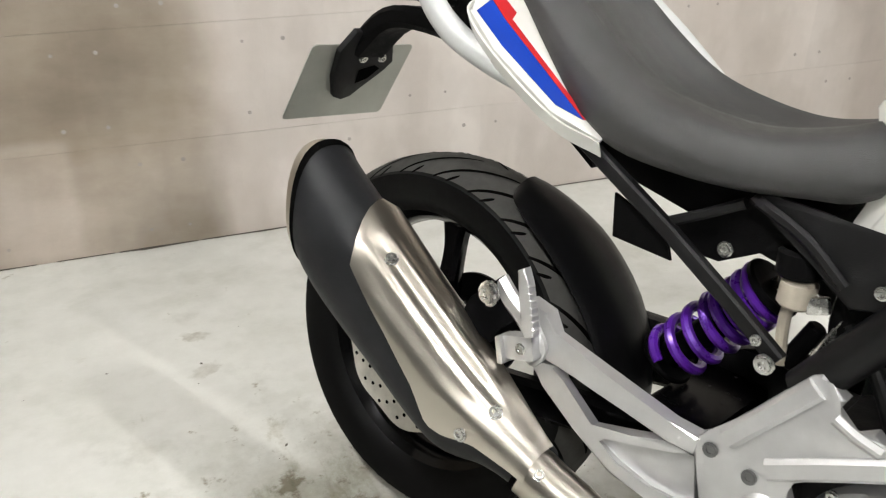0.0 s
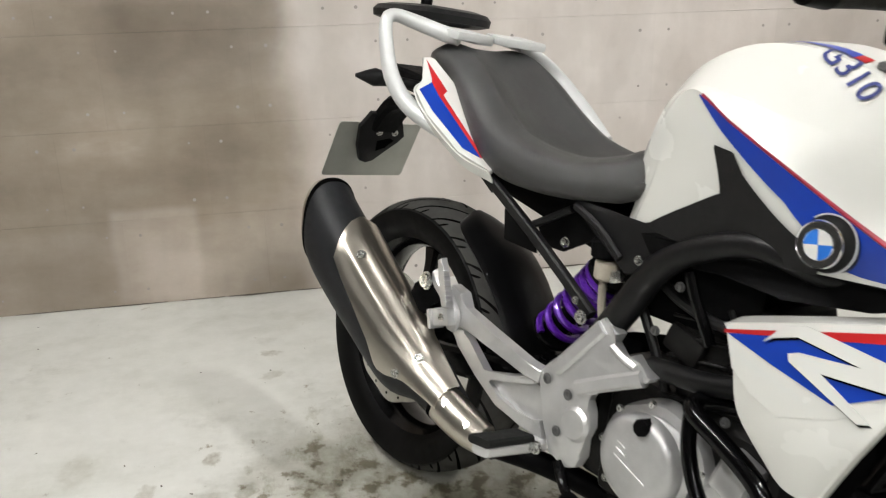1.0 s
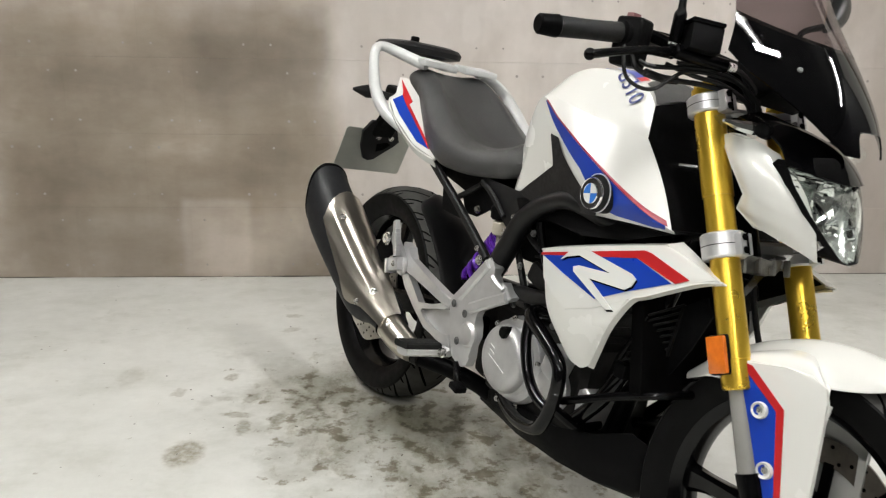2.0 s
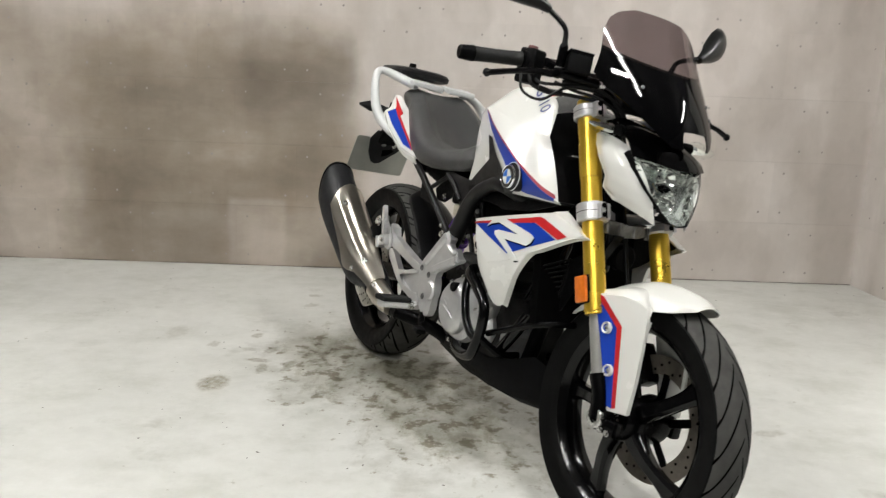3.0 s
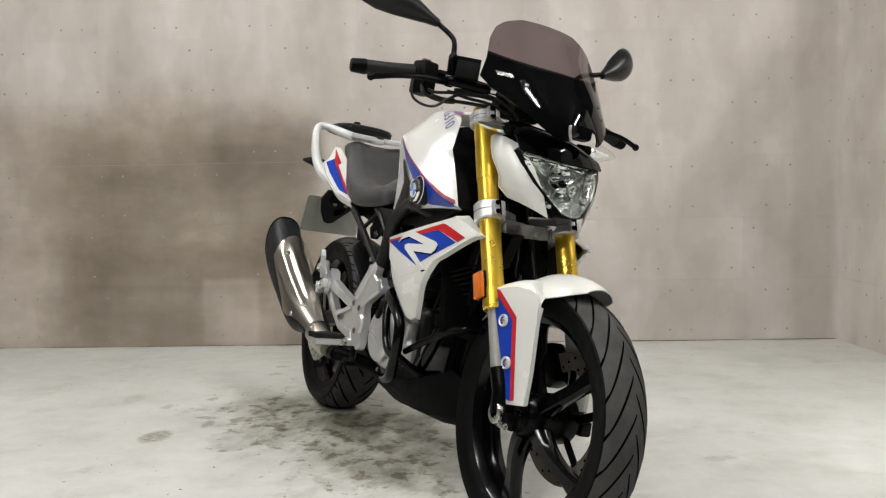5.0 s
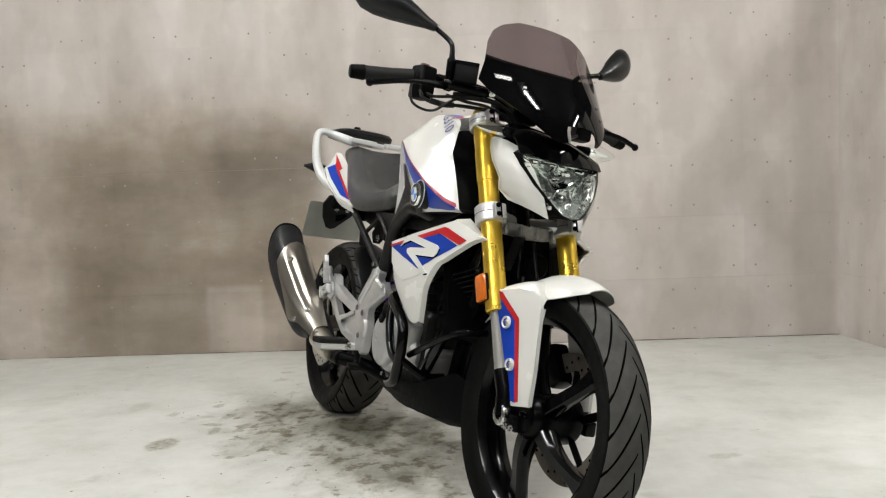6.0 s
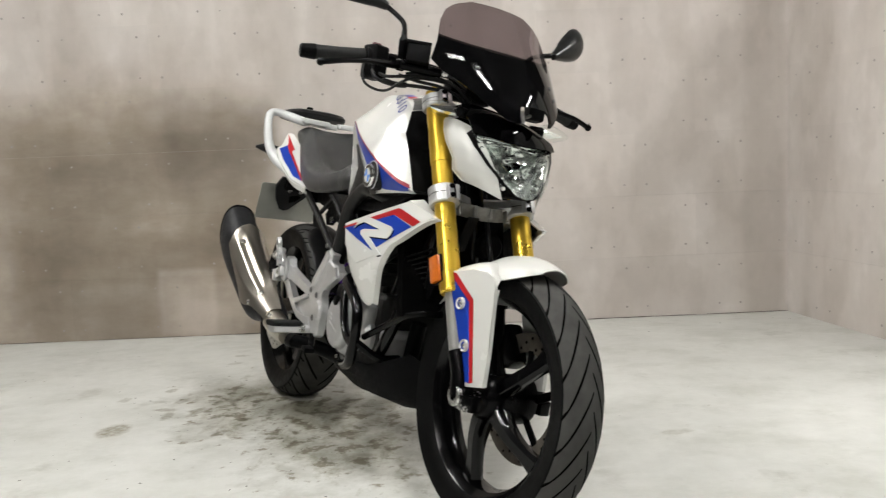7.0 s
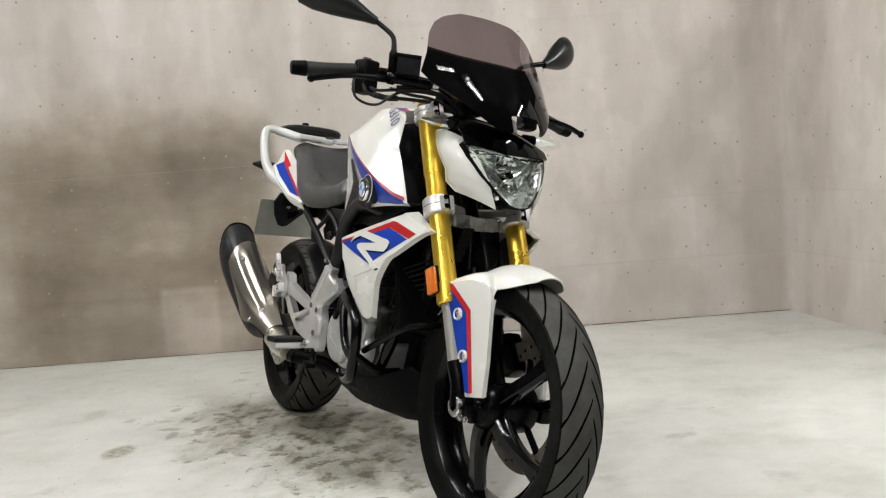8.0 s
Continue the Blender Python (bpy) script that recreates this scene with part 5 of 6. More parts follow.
        part("hinge_clip", box((0.244, y - 0.024, 0.438), (0.010, 0.034, 0.038), (0, -18, 0), 0.003), alloy, hang)
        part("hinge_bolt", bolt((0.2740, y - 0.034, 0.451), (0, -1, 0), 0.008, 0.004), bolt_steel, hang)
    for x, z in ((0.534, 0.424), (0.584, 0.414), (0.572, 0.345)):
        part("carrier_bolt", fix(bolt((x, ly(x, z) - 0.001, z), (0, -1, 0), 0.0095, 0.003)), dark_bolt, hang)
    peg = part("footrest", fix(beam([(0.535, -0.160, 0.306), (0.518, -0.210, 0.301), (0.502, -0.262, 0.297)], 0.022, 0.034, (0.95, 0.3, 0))), alloy, hang, "silver folding footrest")
    part("rubber_pad", fix(beam([(0.524, -0.188, 0.320), (0.514, -0.222, 0.317), (0.501, -0.268, 0.313)], 0.016, 0.042, (0.95, 0.3, 0))), grip_rubber, peg, "ribbed black rubber pad")
    part("peg_bolt", fix(bolt((0.545, -0.176, 0.306), (0.1, -0.9, 0.1), 0.012, 0.012)), bolt_steel, peg)
part("brake_pedal", tube([(0.585, -0.160, 0.295), (0.610, -0.170, 0.270), (0.635, -0.182, 0.262), (0.652, -0.188, 0.262)], [0.010, 0.009, 0.008, 0.008], 10), black_paint, bike, "black rear brake pedal")
part("pedal_pad", box((0.656, -0.195, 0.264), (0.034, 0.03, 0.014), (0, 10, 0), 0.004), black_plastic, bike)

# swingarm, mudflap and shock
part("swingarm", beam([(0.60, -0.115, 0.385), (0.42, -0.115, 0.375), (0.20, -0.112, 0.335), (-0.03, -0.112, 0.306)], 0.055, 0.032, SIDE, smooth=3), black_paint, bike, "black swingarm")
part("swingarm", beam([(0.60, 0.115, 0.385), (0.42, 0.115, 0.375), (0.20, 0.112, 0.335), (-0.03, 0.112, 0.306)], 0.055, 0.032, SIDE, smooth=3), black_paint, bike, "black swingarm")
part("swingarm_bridge", box((0.46, 0, 0.385), (0.10, 0.22, 0.06), (0, 0, 0), 0.012), black_paint, bike)
hr = []
for a, R, hw in ((-2, 0.376, 0.060), (14, 0.370, 0.072), (30, 0.360, 0.079), (46, 0.347, 0.080), (58, 0.338, 0.073), (66, 0.335, 0.056), (70, 0.334, 0.030)):
    hr.append([RA + Vector((math.cos(radians(a)) * (R - 0.022 * abs(f) ** 2.5), f * hw - 0.002, math.sin(radians(a)) * (R - 0.022 * abs(f) ** 2.5))) for f in (-1, -0.85, -0.45, 0, 0.45, 0.85, 1)])
part("rear_hugger", thicken(Skin(hr).patch(0, 6, 0, 6, 18, 18), 0.004), hugger_black, bike, "black rear hugger")
part("chain_guard", box((0.30, 0.098, 0.405), (0.46, 0.03, 0.075), (0, -4, 0), 0.006), satin_black, bike, "matt black chain guard")
# dark plate added behind the shock to close the view through the frame
part("dark_filler_plate", sheet([(0.38, 0.085, 0.36), (0.62, 0.085, 0.36), (0.62, 0.085, 0.50), (0.50, 0.085, 0.47), (0.40, 0.085, 0.43)], (0, -1, 0), 0.006), black_plastic, bike)
shock = new("shock_absorber")
shock.parent = bike
shock["label"] = "rear shock absorber with purple coil spring"
s0, s1 = Vector((0.388, -0.022, 0.432)), Vector((0.530, -0.022, 0.618))
d, sx, ux = basis(s1 - s0)
L = (s1 - s0).length
pts = []
for i in range(161):
    f = i / 160
    turns = 3.1 * min(f, 0.55) / 0.55 + 4.2 * max(0, f - 0.55) / 0.45
    a = 2 * math.pi * turns
    pts.append(s0 + d * L * (0.10 + 0.72 * f) + (sx * math.cos(a) + ux * math.sin(a)) * 0.036)
part("spring", tube(pts, 0.0074, 8, 1), purple, shock, "glossy purple coil spring")
part("damper_body", rod(s0, s0 + d * L * 0.62, 0.020, 16), dark_metal, shock)
part("damper_rod", rod(s0 + d * L * 0.6, s1, 0.009, 12), bolt_steel, shock)
part("spring_seat", rod(s0 + d * L * 0.82, s0 + d * L * 0.87, 0.042, 20, bev=0.003), black_plastic, shock)
part("spring_seat", rod(s0 + d * L * 0.05, s0 + d * L * 0.09, 0.042, 20, bev=0.003), dark_metal, shock)
rsv = part("brake_reservoir", rod((0.556, -0.086, 0.598), (0.556, -0.088, 0.632), 0.021, 18, bev=0.004), beige_hose, bike, "translucent beige rear brake fluid reservoir")
part("reservoir_cap", rod((0.553, -0.088, 0.634), (0.550, -0.090, 0.668), 0.027, 18, bev=0.005), black_plastic, rsv, "black reservoir cap")
part("reservoir_tab", box((0.583, -0.092, 0.610), (0.026, 0.012, 0.020), (0, -20, 0), 0.003), bolt_steel, rsv)
part("reservoir_hose", tube([(0.552, -0.085, 0.604), (0.549, -0.082, 0.581), (0.552, -0.080, 0.550), (0.558, -0.078, 0.522)], 0.0072, 10), beige_hose, bike, "beige hose")
part("brake_line", tube([(0.612, -0.082, 0.602), (0.602, -0.080, 0.575), (0.592, -0.078, 0.548), (0.588, -0.076, 0.520)], 0.0055, 10), bolt_steel, bike, "bare metal brake line")
part("master_cylinder", rod((0.560, -0.070, 0.520), (0.585, -0.070, 0.580), 0.012, 12, bev=0.003), dark_metal, bike, "dark rear master cylinder")

# frame, subframe and covers
for s in (-1, 1):
    fix = (lambda b: b) if s < 0 else mirrored
    rail = part("subframe_rail", fix(beam([(0.252, -0.132, 0.735), (0.306, -0.130, 0.704), (0.407, -0.125, 0.645), (0.501, -0.122, 0.586), (0.566, -0.118, 0.541)], 0.021, 0.016, (0.1, 1, 0.05), bev=0.2)), satin_black, bike, "black flat-sided subframe rail")
    part("rail_bolt", fix(bolt((0.556, -0.130, 0.536), (0, -1, 0), 0.0125, 0.008)), bolt_steel, rail)
    part("rail_bolt", fix(bolt((0.540, -0.132, 0.560), (0, -1, 0), 0.007, 0.005)), bolt_steel, rail)
    part("cross_strut", fix(beam([(0.392, -0.120, 0.652), (0.440, -0.116, 0.678), (0.482, -0.112, 0.703)], 0.013, 0.012, (0, 1, 0))), satin_black, rail)
    part("tray_flap", fix(sheet([(0.318, -0.116, 0.668), (0.395, -0.112, 0.640), (0.408, -0.110, 0.606), (0.326, -0.114, 0.612)], (0, -1, 0), 0.005)), black_plastic, rail, "black tray side flap")
    part("inner_plate", fix(sheet([(0.390, -0.098, 0.655), (0.480, -0.098, 0.712), (0.600, -0.096, 0.700), (0.575, -0.096, 0.650), (0.520, -0.096, 0.655), (0.462, -0.098, 0.622), (0.412, -0.098, 0.622)], (0, -1, 0), 0.005)), black_plastic, rail, "black inner plate")
for s in (-1, 1):
    fix = (lambda b: b) if s < 0 else mirrored
    part("frame_tube", fix(tube([(0.600, -0.118, 0.520), (0.646, -0.124, 0.590), (0.688, -0.134, 0.650), (0.742, -0.145, 0.692), (0.804, -0.150, 0.720), (0.852, -0.152, 0.733), (0.896, -0.148, 0.730), (0.96, -0.12, 0.715), (1.06, -0.05, 0.72)], [0.025, 0.025, 0.023, 0.020, 0.019, 0.019, 0.019, 0.019, 0.019], 16)), frame_black, bike, "black tubular frame")
    part("frame_tube", fix(tube([(0.70, -0.115, 0.500), (0.85, -0.125, 0.525), (1.0, -0.10, 0.60), (1.10, -0.04, 0.74)], 0.017, 14)), frame_black, bike, "black tubular frame")
    part("frame_tube", fix(tube([(0.745, -0.128, 0.665), (0.765, -0.128, 0.627), (0.80, -0.125, 0.57)], 0.009, 10)), rim_black, bike, "black tubular frame")
    part("frame_tube", fix(tube([(1.09, -0.04, 0.76), (1.08, -0.07, 0.58), (1.02, -0.10, 0.40), (0.94, -0.10, 0.30)], 0.016, 12)), rim_black, bike, "black tubular frame")
    cov = [(0.487, 0.711), (0.494, 0.720), (0.512, 0.722), (0.570, 0.719), (0.646, 0.710), (0.712, 0.738), (0.731, 0.708), (0.700, 0.676), (0.668, 0.650), (0.648, 0.634), (0.620, 0.626), (0.577, 0.658), (0.527, 0.688)]
    sc = part("side_cover", fix(sheet([(x, -0.122 - 0.05 * max(0.0, x - 0.62), z) for x, z in cov], (0, -1, 0.1), 0.014, 0.006)), satin_black, bike, "matt black side cover")
    part("cover_ridge", fix(beam([(0.500, -0.126, 0.712), (0.560, -0.128, 0.688), (0.612, -0.128, 0.650)], 0.014, 0.010, (0, 1, 0), bev=0.4, smooth=3)), satin_black, sc)
    part("cover_bolt", fix(bolt((0.648, -0.126, 0.657), (0, -1, 0), 0.008, 0.004)), bolt_steel, sc)
    low = [(0.70, 0.715), (0.80, 0.712), (0.93, 0.722), (1.06, 0.728), (1.12, 0.726), (1.02, 0.690), (0.90, 0.672), (0.80, 0.680), (0.72, 0.668), (0.665, 0.672), (0.64, 0.70)]
    part("lower_cover", fix(sheet([(x, -0.125 - 0.03 * math.exp(-((x - 0.95) / 0.15) ** 2), z) for x, z in low], (0, -1, -0.2), 0.008, 0.003)), black_plastic, bike, "matt black under-tank cover")
part("battery_tray", box((0.42, 0, 0.700), (0.28, 0.19, 0.075), (0, 12, 0), 0.012), black_plastic, bike, "black battery and tool tray")
part("subframe_bolt", bolt((0.468, -0.100, 0.640), (0, -1, 0), 0.010, 0.008), bolt_steel, bike)
part("airbox", box((0.72, 0, 0.64), (0.26, 0.18, 0.16), (0, 0, 0), 0.03), black_plastic, bike, "black airbox")

# engine
engine = new("engine")
engine.parent = bike
engine["label"] = "single-cylinder engine with silver clutch cover"
part("crankcase", box((0.78, 0, 0.355), (0.34, 0.21, 0.22), (0, 0, 0), 0.035, 3), case_grey, engine)
part("gearbox_case", box((0.625, 0, 0.36), (0.15, 0.19, 0.20), (0, 0, 0), 0.03, 3), case_grey, engine)
part("cylinder", box((0.80, 0, 0.53), (0.17, 0.17, 0.20), (0, -8, 0), 0.02, 3), case_grey, engine)
for k in range(5):
    part("cooling_fin", box((0.80, 0, 0.47 + 0.032 * k), (0.19, 0.19, 0.006), (0, -8, 0), 0.002, 1), case_grey, engine)
cc = Vector((0.724, 0, 0.356))
cover = part("clutch_cover", revolve([(0.0, -0.152), (0.055, -0.152), (0.066, -0.149), (0.073, -0.142), (0.076, -0.128), (0.086, -0.122), (0.089, -0.108), (0.090, -0.09)], cc, 48), alloy_cast, engine, "round cast silver clutch cover")
part("cover_rim", revolve([(0.076, -0.128), (0.090, -0.124), (0.096, -0.112), (0.097, -0.09)], cc + Vector((0.020, 0, 0.004)), 40), alloy_cast, engine, "silver outer casing edge")
part("filler_cap", rod((0.730, -0.128, 0.416), (0.730, -0.160, 0.418), 0.014, 8, bev=0.003), black_plastic, engine, "black oil filler cap")
for k, (w, dz) in enumerate(((0.016, 0.0), (0.018, -0.011), (0.062, -0.024))):
    part("raised_bar", beam([(0.690, -0.153, 0.378 + dz), (0.690 + w, -0.153, 0.378 + dz - w * 0.35)], 0.0035, 0.002, SIDE), alloy, engine, "small raised bar of unreadable lettering")
for k in range(9):
    a = 2 * math.pi * k / 9 + 0.3
    part("case_bolt", bolt(cc + Vector((math.cos(a) * 0.096 + 0.01, -0.122, math.sin(a) * 0.096 - 0.004)), (0, -1, 0), 0.007, 0.007), bolt_steel, engine)
part("water_pump", rod((0.872, -0.06, 0.345), (0.872, -0.128, 0.345), 0.048, 24, bev=0.012), alloy_cast, engine, "silver water pump housing")
part("pump_cover", box((0.880, -0.118, 0.40), (0.06, 0.04, 0.07), (0, 20, 0), 0.014, 3), alloy_cast, engine)
part("sump", box((0.79, -0.02, 0.245), (0.24, 0.15, 0.05), (0, 0, 0), 0.015, 2), alloy_cast, engine)
part("front_case", box((0.935, -0.05, 0.33), (0.07, 0.10, 0.09), (0, 20, 0), 0.02, 3), alloy_cast, engine)

for x, yy, z in ((0.655, -0.128, 0.600), (0.700, -0.122, 0.560), (0.735, -0.130, 0.640), (0.780, -0.105, 0.585), (0.845, -0.120, 0.470), (0.690, -0.112, 0.470)):
    part("bracket_bolt", bolt((x, yy, z), (0, -1, 0), 0.008, 0.006), dark_bolt, engine)
part("breather_hose", tube([(0.62, -0.085, 0.60), (0.66, -0.095, 0.56), (0.70, -0.09, 0.49), (0.72, -0.08, 0.44)], 0.008, 10), hose_black, engine, "black breather hose")
part("wiring_loom", tube([(0.66, -0.10, 0.64), (0.74, -0.11, 0.61), (0.84, -0.11, 0.60), (0.95, -0.09, 0.64)], 0.009, 10), hose_black, engine, "taped wiring loom")
part("injector_cover", box((0.735, -0.075, 0.545), (0.07, 0.05, 0.045), (0, 18, 0), 0.010, 2), case_grey, engine)
part("spark_lead", tube([(0.80, -0.09, 0.62), (0.83, -0.10, 0.58), (0.82, -0.09, 0.53)], 0.005, 8), hose_black, engine)

# crash bar
BAR = [(0.845, -0.095, 0.492), (0.808, -0.140, 0.490), (0.822, -0.163, 0.480), (0.882, -0.171, 0.459), (0.937, -0.176, 0.433), (0.957, -0.178, 0.408), (0.955, -0.176, 0.356), (0.931, -0.172, 0.296), (0.900, -0.165, 0.272), (0.835, -0.152, 0.258), (0.765, -0.130, 0.256), (0.70, -0.105, 0.262)]
BRACE = [(0.812, -0.158, 0.478), (0.823, -0.166, 0.432), (0.843, -0.169, 0.390), (0.870, -0.172, 0.358), (0.905, -0.175, 0.338), (0.944, -0.175, 0.328)]
for s in (-1, 1):
    fix = (lambda b: b) if s < 0 else mirrored
    bar = part("crash_bar", fix(tube(BAR, 0.0142, 16)), rim_black, bike, "black tubular crash bar")
    part("bar_brace", fix(tube(BRACE, 0.0115, 12)), rim_black, bar)
    part("bar_mount", fix(tube([(0.952, -0.176, 0.340), (0.965, -0.11, 0.30), (0.96, -0.05, 0.30)], 0.011, 10)), black_paint, bar)
part("cross_tube", tube([(0.950, -0.150, 0.350), (1.066, -0.13, 0.405), (1.150, -0.11, 0.440), (1.165, -0.02, 0.445), (1.150, 0.11, 0.440), (1.066, 0.13, 0.405), (0.950, 0.150, 0.350)], 0.0085, 10), black_paint, bar)

# belly pan and radiator
rows = []
for x, hw, zb, zt in ((0.600, 0.085, 0.197, 0.222), (0.66, 0.100, 0.188, 0.262), (0.76, 0.108, 0.182, 0.262), (0.90, 0.108, 0.180, 0.272), (1.00, 0.098, 0.182, 0.300), (1.07, 0.070, 0.192, 0.33), (1.10, 0.040, 0.215, 0.31)):
    rows.append([Vector((x, y * hw, zb + (zt - zb) * h)) for y, h in ((-1.0, 1), (-1.02, 0.55), (-0.8, 0.15), (-0.35, 0), (0.35, 0), (0.8, 0.15), (1.02, 0.55), (1.0, 1))])
pan = part("belly_pan", thicken(loft(rows, False, False), 0.004), black_plastic, bike, "matt black belly pan")
rad = new("radiator")
rad.parent = bike
rad["label"] = "black radiator with louvred cowl"
part("core", box((1.080, 0.01, 0.570), (0.03, 0.29, 0.29), (0, -14, 0), 0.004), groove_black, rad)
L0, L1 = (Vector((1.098, -0.126, 0.572)), Vector((1.062, -0.136, 0.476)))
R0, R1 = (Vector((1.122, -0.066, 0.601)), Vector((1.112, -0.071, 0.500)))
for k in range(8):
    f = k / 7
    part("louvre", rod(L0.lerp(L1, f), R0.lerp(R1, f), 0.0026, 6), louvre_grey, rad)
part("louvre_frame", rod(L0, L1, 0.004, 8), black_paint, rad)
part("louvre_frame", rod(R0, R1, 0.004, 8), louvre_grey, rad)
part("cowl", box((1.05, 0, 0.45), (0.03, 0.24, 0.03), (0, 0, 0), 0.006), black_plastic, rad)
part("side_cowl", sheet([(x, -0.068, z) for x, z in [(0.985, 0.455), (1.02, 0.520), (1.10, 0.585), (1.17, 0.628), (1.19, 0.600), (1.160, 0.530), (1.125, 0.470), (1.05, 0.425), (0.97, 0.40)]], (0, -1, 0), 0.004), black_plastic, rad, "matt black radiator side cowl")
part("fan_shroud", box((1.045, 0.0, 0.545), (0.03, 0.19, 0.24), (0, -14, 0), 0.01), groove_black, rad)
part("horn", rod((1.10, 0.09, 0.62), (1.13, 0.09, 0.62), 0.035, 20, bev=0.006), black_plastic, bike)

# grab rail, rack pad, tail light and plate
for s in (-1, 1):
    fix = (lambda b: b) if s < 0 else mirrored
    path = [(0.235, -0.150, 0.765), (0.150, -0.178, 0.795), (0.085, -0.198, 0.828), (0.045, -0.212, 0.875), (0.018, -0.216, 0.940), (0.000, -0.208, 0.982), (-0.004, -0.185, 0.993), (0.015, -0.15, 0.985), (0.075, -0.115, 0.968), (0.10, -0.10, 0.962)]
    if s > 0:
        path = [(0.30, -0.150, 0.80), (0.22, -0.160, 0.85), (0.15, -0.168, 0.89), (0.09, -0.172, 0.925), (0.05, -0.165, 0.948), (0.02, -0.150, 0.962), (0.01, -0.13, 0.97), (0.02, -0.115, 0.972), (0.06, -0.10, 0.968), (0.09, -0.09, 0.962)]
    part("grab_rail", fix(tube(path, [0.013, 0.016, 0.0175, 0.016, 0.014, 0.013, 0.013, 0.015, 0.016, 0.014], 14)), rail_grey, bike, "pale grey cast grab rail")
    part("rail_foot", fix(box((0.07, -0.075, 0.972), (0.09, 0.10, 0.018), (0, 6, 8), 0.006)), rail_grey, bike)
rack = part("rack_plate", loft([[Vector((-0.11 + a * (0.115 + g), b * (0.108 + g) - 0.02, z)) for a, b in [(math.copysign(abs(math.cos(q)) ** 0.55, math.cos(q)), math.copysign(abs(math.sin(q)) ** 0.55, math.sin(q))) for q in [2 * math.pi * k / 32 for k in range(32)]]] for g, z in ((-0.02, 0.990), (0.0, 0.996), (0.002, 1.010), (-0.006, 1.020), (-0.03, 1.026))], True, True), satin_black, bike, "black rounded rack plate")
part("rack_knob", rod((-0.12, -0.03, 1.02), (-0.12, -0.03, 1.045), 0.013, 12, bev=0.003), black_plastic, rack)
part("rack_stay", box((-0.02, 0.0, 0.975), (0.16, 0.05, 0.02), (0, 6, 0), 0.005), rail_grey, rack)
part("tail_light", box((-0.125, -0.01, 0.865), (0.16, 0.10, 0.045), (0, 8, 0), 0.015, 3), black_plastic, bike, "black tail light housing")
part("rear_indicator", tube([(-0.02, -0.06, 0.855), (-0.035, -0.14, 0.862), (-0.05, -0.19, 0.866), (-0.055, -0.232, 0.866)], [0.010, 0.011, 0.019, 0.004], 12), satin_black, bike, "black rear indicator")
part("rear_indicator", mirrored(tube([(-0.02, -0.06, 0.855), (-0.035, -0.14, 0.862), (-0.05, -0.19, 0.866), (-0.055, -0.232, 0.866)], [0.010, 0.011, 0.019, 0.004], 12)), satin_black, bike, "black rear indicator")
TLc, TRc, BLc = Vector((-0.252, -0.139, 0.751)), Vector((-0.252, 0.093, 0.754)), Vector((-0.321, -0.137, 0.613))
pu, pv = (TRc - TLc), (BLc - TLc)
pn_ = pv.cross(pu).normalized()
if pn_.x < 0:
    pn_ = -pn_
cnr = []
for cu_, cv_, a0 in ((0.04, 0.06, 180), (0.96, 0.06, 270), (0.96, 0.94, 0), (0.04, 0.94, 90)):
    for k in range(5):
        a = radians(a0 + 90 * k / 4)
        cnr.append(TLc + pu * (cu_ + 0.04 * math.cos(a)) + pv * (cv_ + 0.06 * math.sin(a)))
plate_ob = part("licence_plate", sheet(cnr, pn_, 0.0016), plate_metal, bike, "bare metal back of a licence plate")
hold = [TLc + pu * a + pv * b + pn_ * 0.012 for a, b in ((0.22, 0.04), (0.30, -0.22), (0.66, -0.22), (0.74, 0.02), (0.80, 0.18), (0.74, 0.30), (0.52, 0.66), (0.44, 0.70), (0.36, 0.66), (0.27, 0.40))]
part("plate_holder", sheet(hold, pn_, 0.011, 0.003), satin_black, bike, "black plate holder")
part("holder_recess", sheet([TLc + pu * a + pv * b + pn_ * 0.0135 for a, b in ((0.48, 0.28), (0.62, 0.22), (0.68, 0.26), (0.60, 0.40), (0.50, 0.46))], pn_, 0.001), groove_black, plate_ob)
for a in (0.47, 0.66):
    part("plate_bolt", bolt(TLc + pu * a + pv * 0.12 + pn_ * 0.012, pn_, 0.0085, 0.005), bolt_steel, plate_ob)
part("plate_arm", beam([(0.02, -0.02, 0.80), (-0.10, -0.02, 0.815), (-0.19, -0.02, 0.805), (-0.255, -0.02, 0.745)], 0.035, 0.075, SIDE, smooth=4), black_plastic, bike, "black number plate arm")

# side stand
part("side_stand", tube([(0.66, 0.10, 0.25), (0.64, 0.18, 0.14), (0.625, 0.265, 0.055)], 0.011, 10), black_paint, bike, "black side stand")
part("stand_foot", box((0.625, 0.275, 0.0535), (0.06, 0.05, 0.006), (10.5, 0, 0), 0.002), black_paint, bike)

# headlight, nose panels and screen
OY = 0.022
HLT, HLB = Vector((1.275, 0, 0.872)), Vector((1.345, 0, 0.738))


def hl_point(y, z, bulge=0.0):
    f = (0.872 - z) / (0.872 - 0.738)
    x = HLT.x + (HLB.x - HLT.x) * f - 1.1 * y * y + bulge
    return Vector((x, y + OY, z))


hl_half = [(0.004, 0.738), (0.028, 0.743), (0.054, 0.768), (0.084, 0.805), (0.108, 0.845), (0.116, 0.873), (0.106, 0.882), (0.050, 0.869), (0.002, 0.866)]
hz_c = 0.815
head = new("headlight")
head.parent = bike
head["label"] = "clear-lens headlight with faceted reflector"
ol = [p for p in hl_half] + [(-y, z) for y, z in hl_half[::-1]]
dense = []
for i in range(len(ol)):
    a, b = ol[i], ol[(i + 1) % len(ol)]
    for k in range(3):
        dense.append((a[0] + (b[0] - a[0]) * k / 3, a[1] + (b[1] - a[1]) * k / 3))


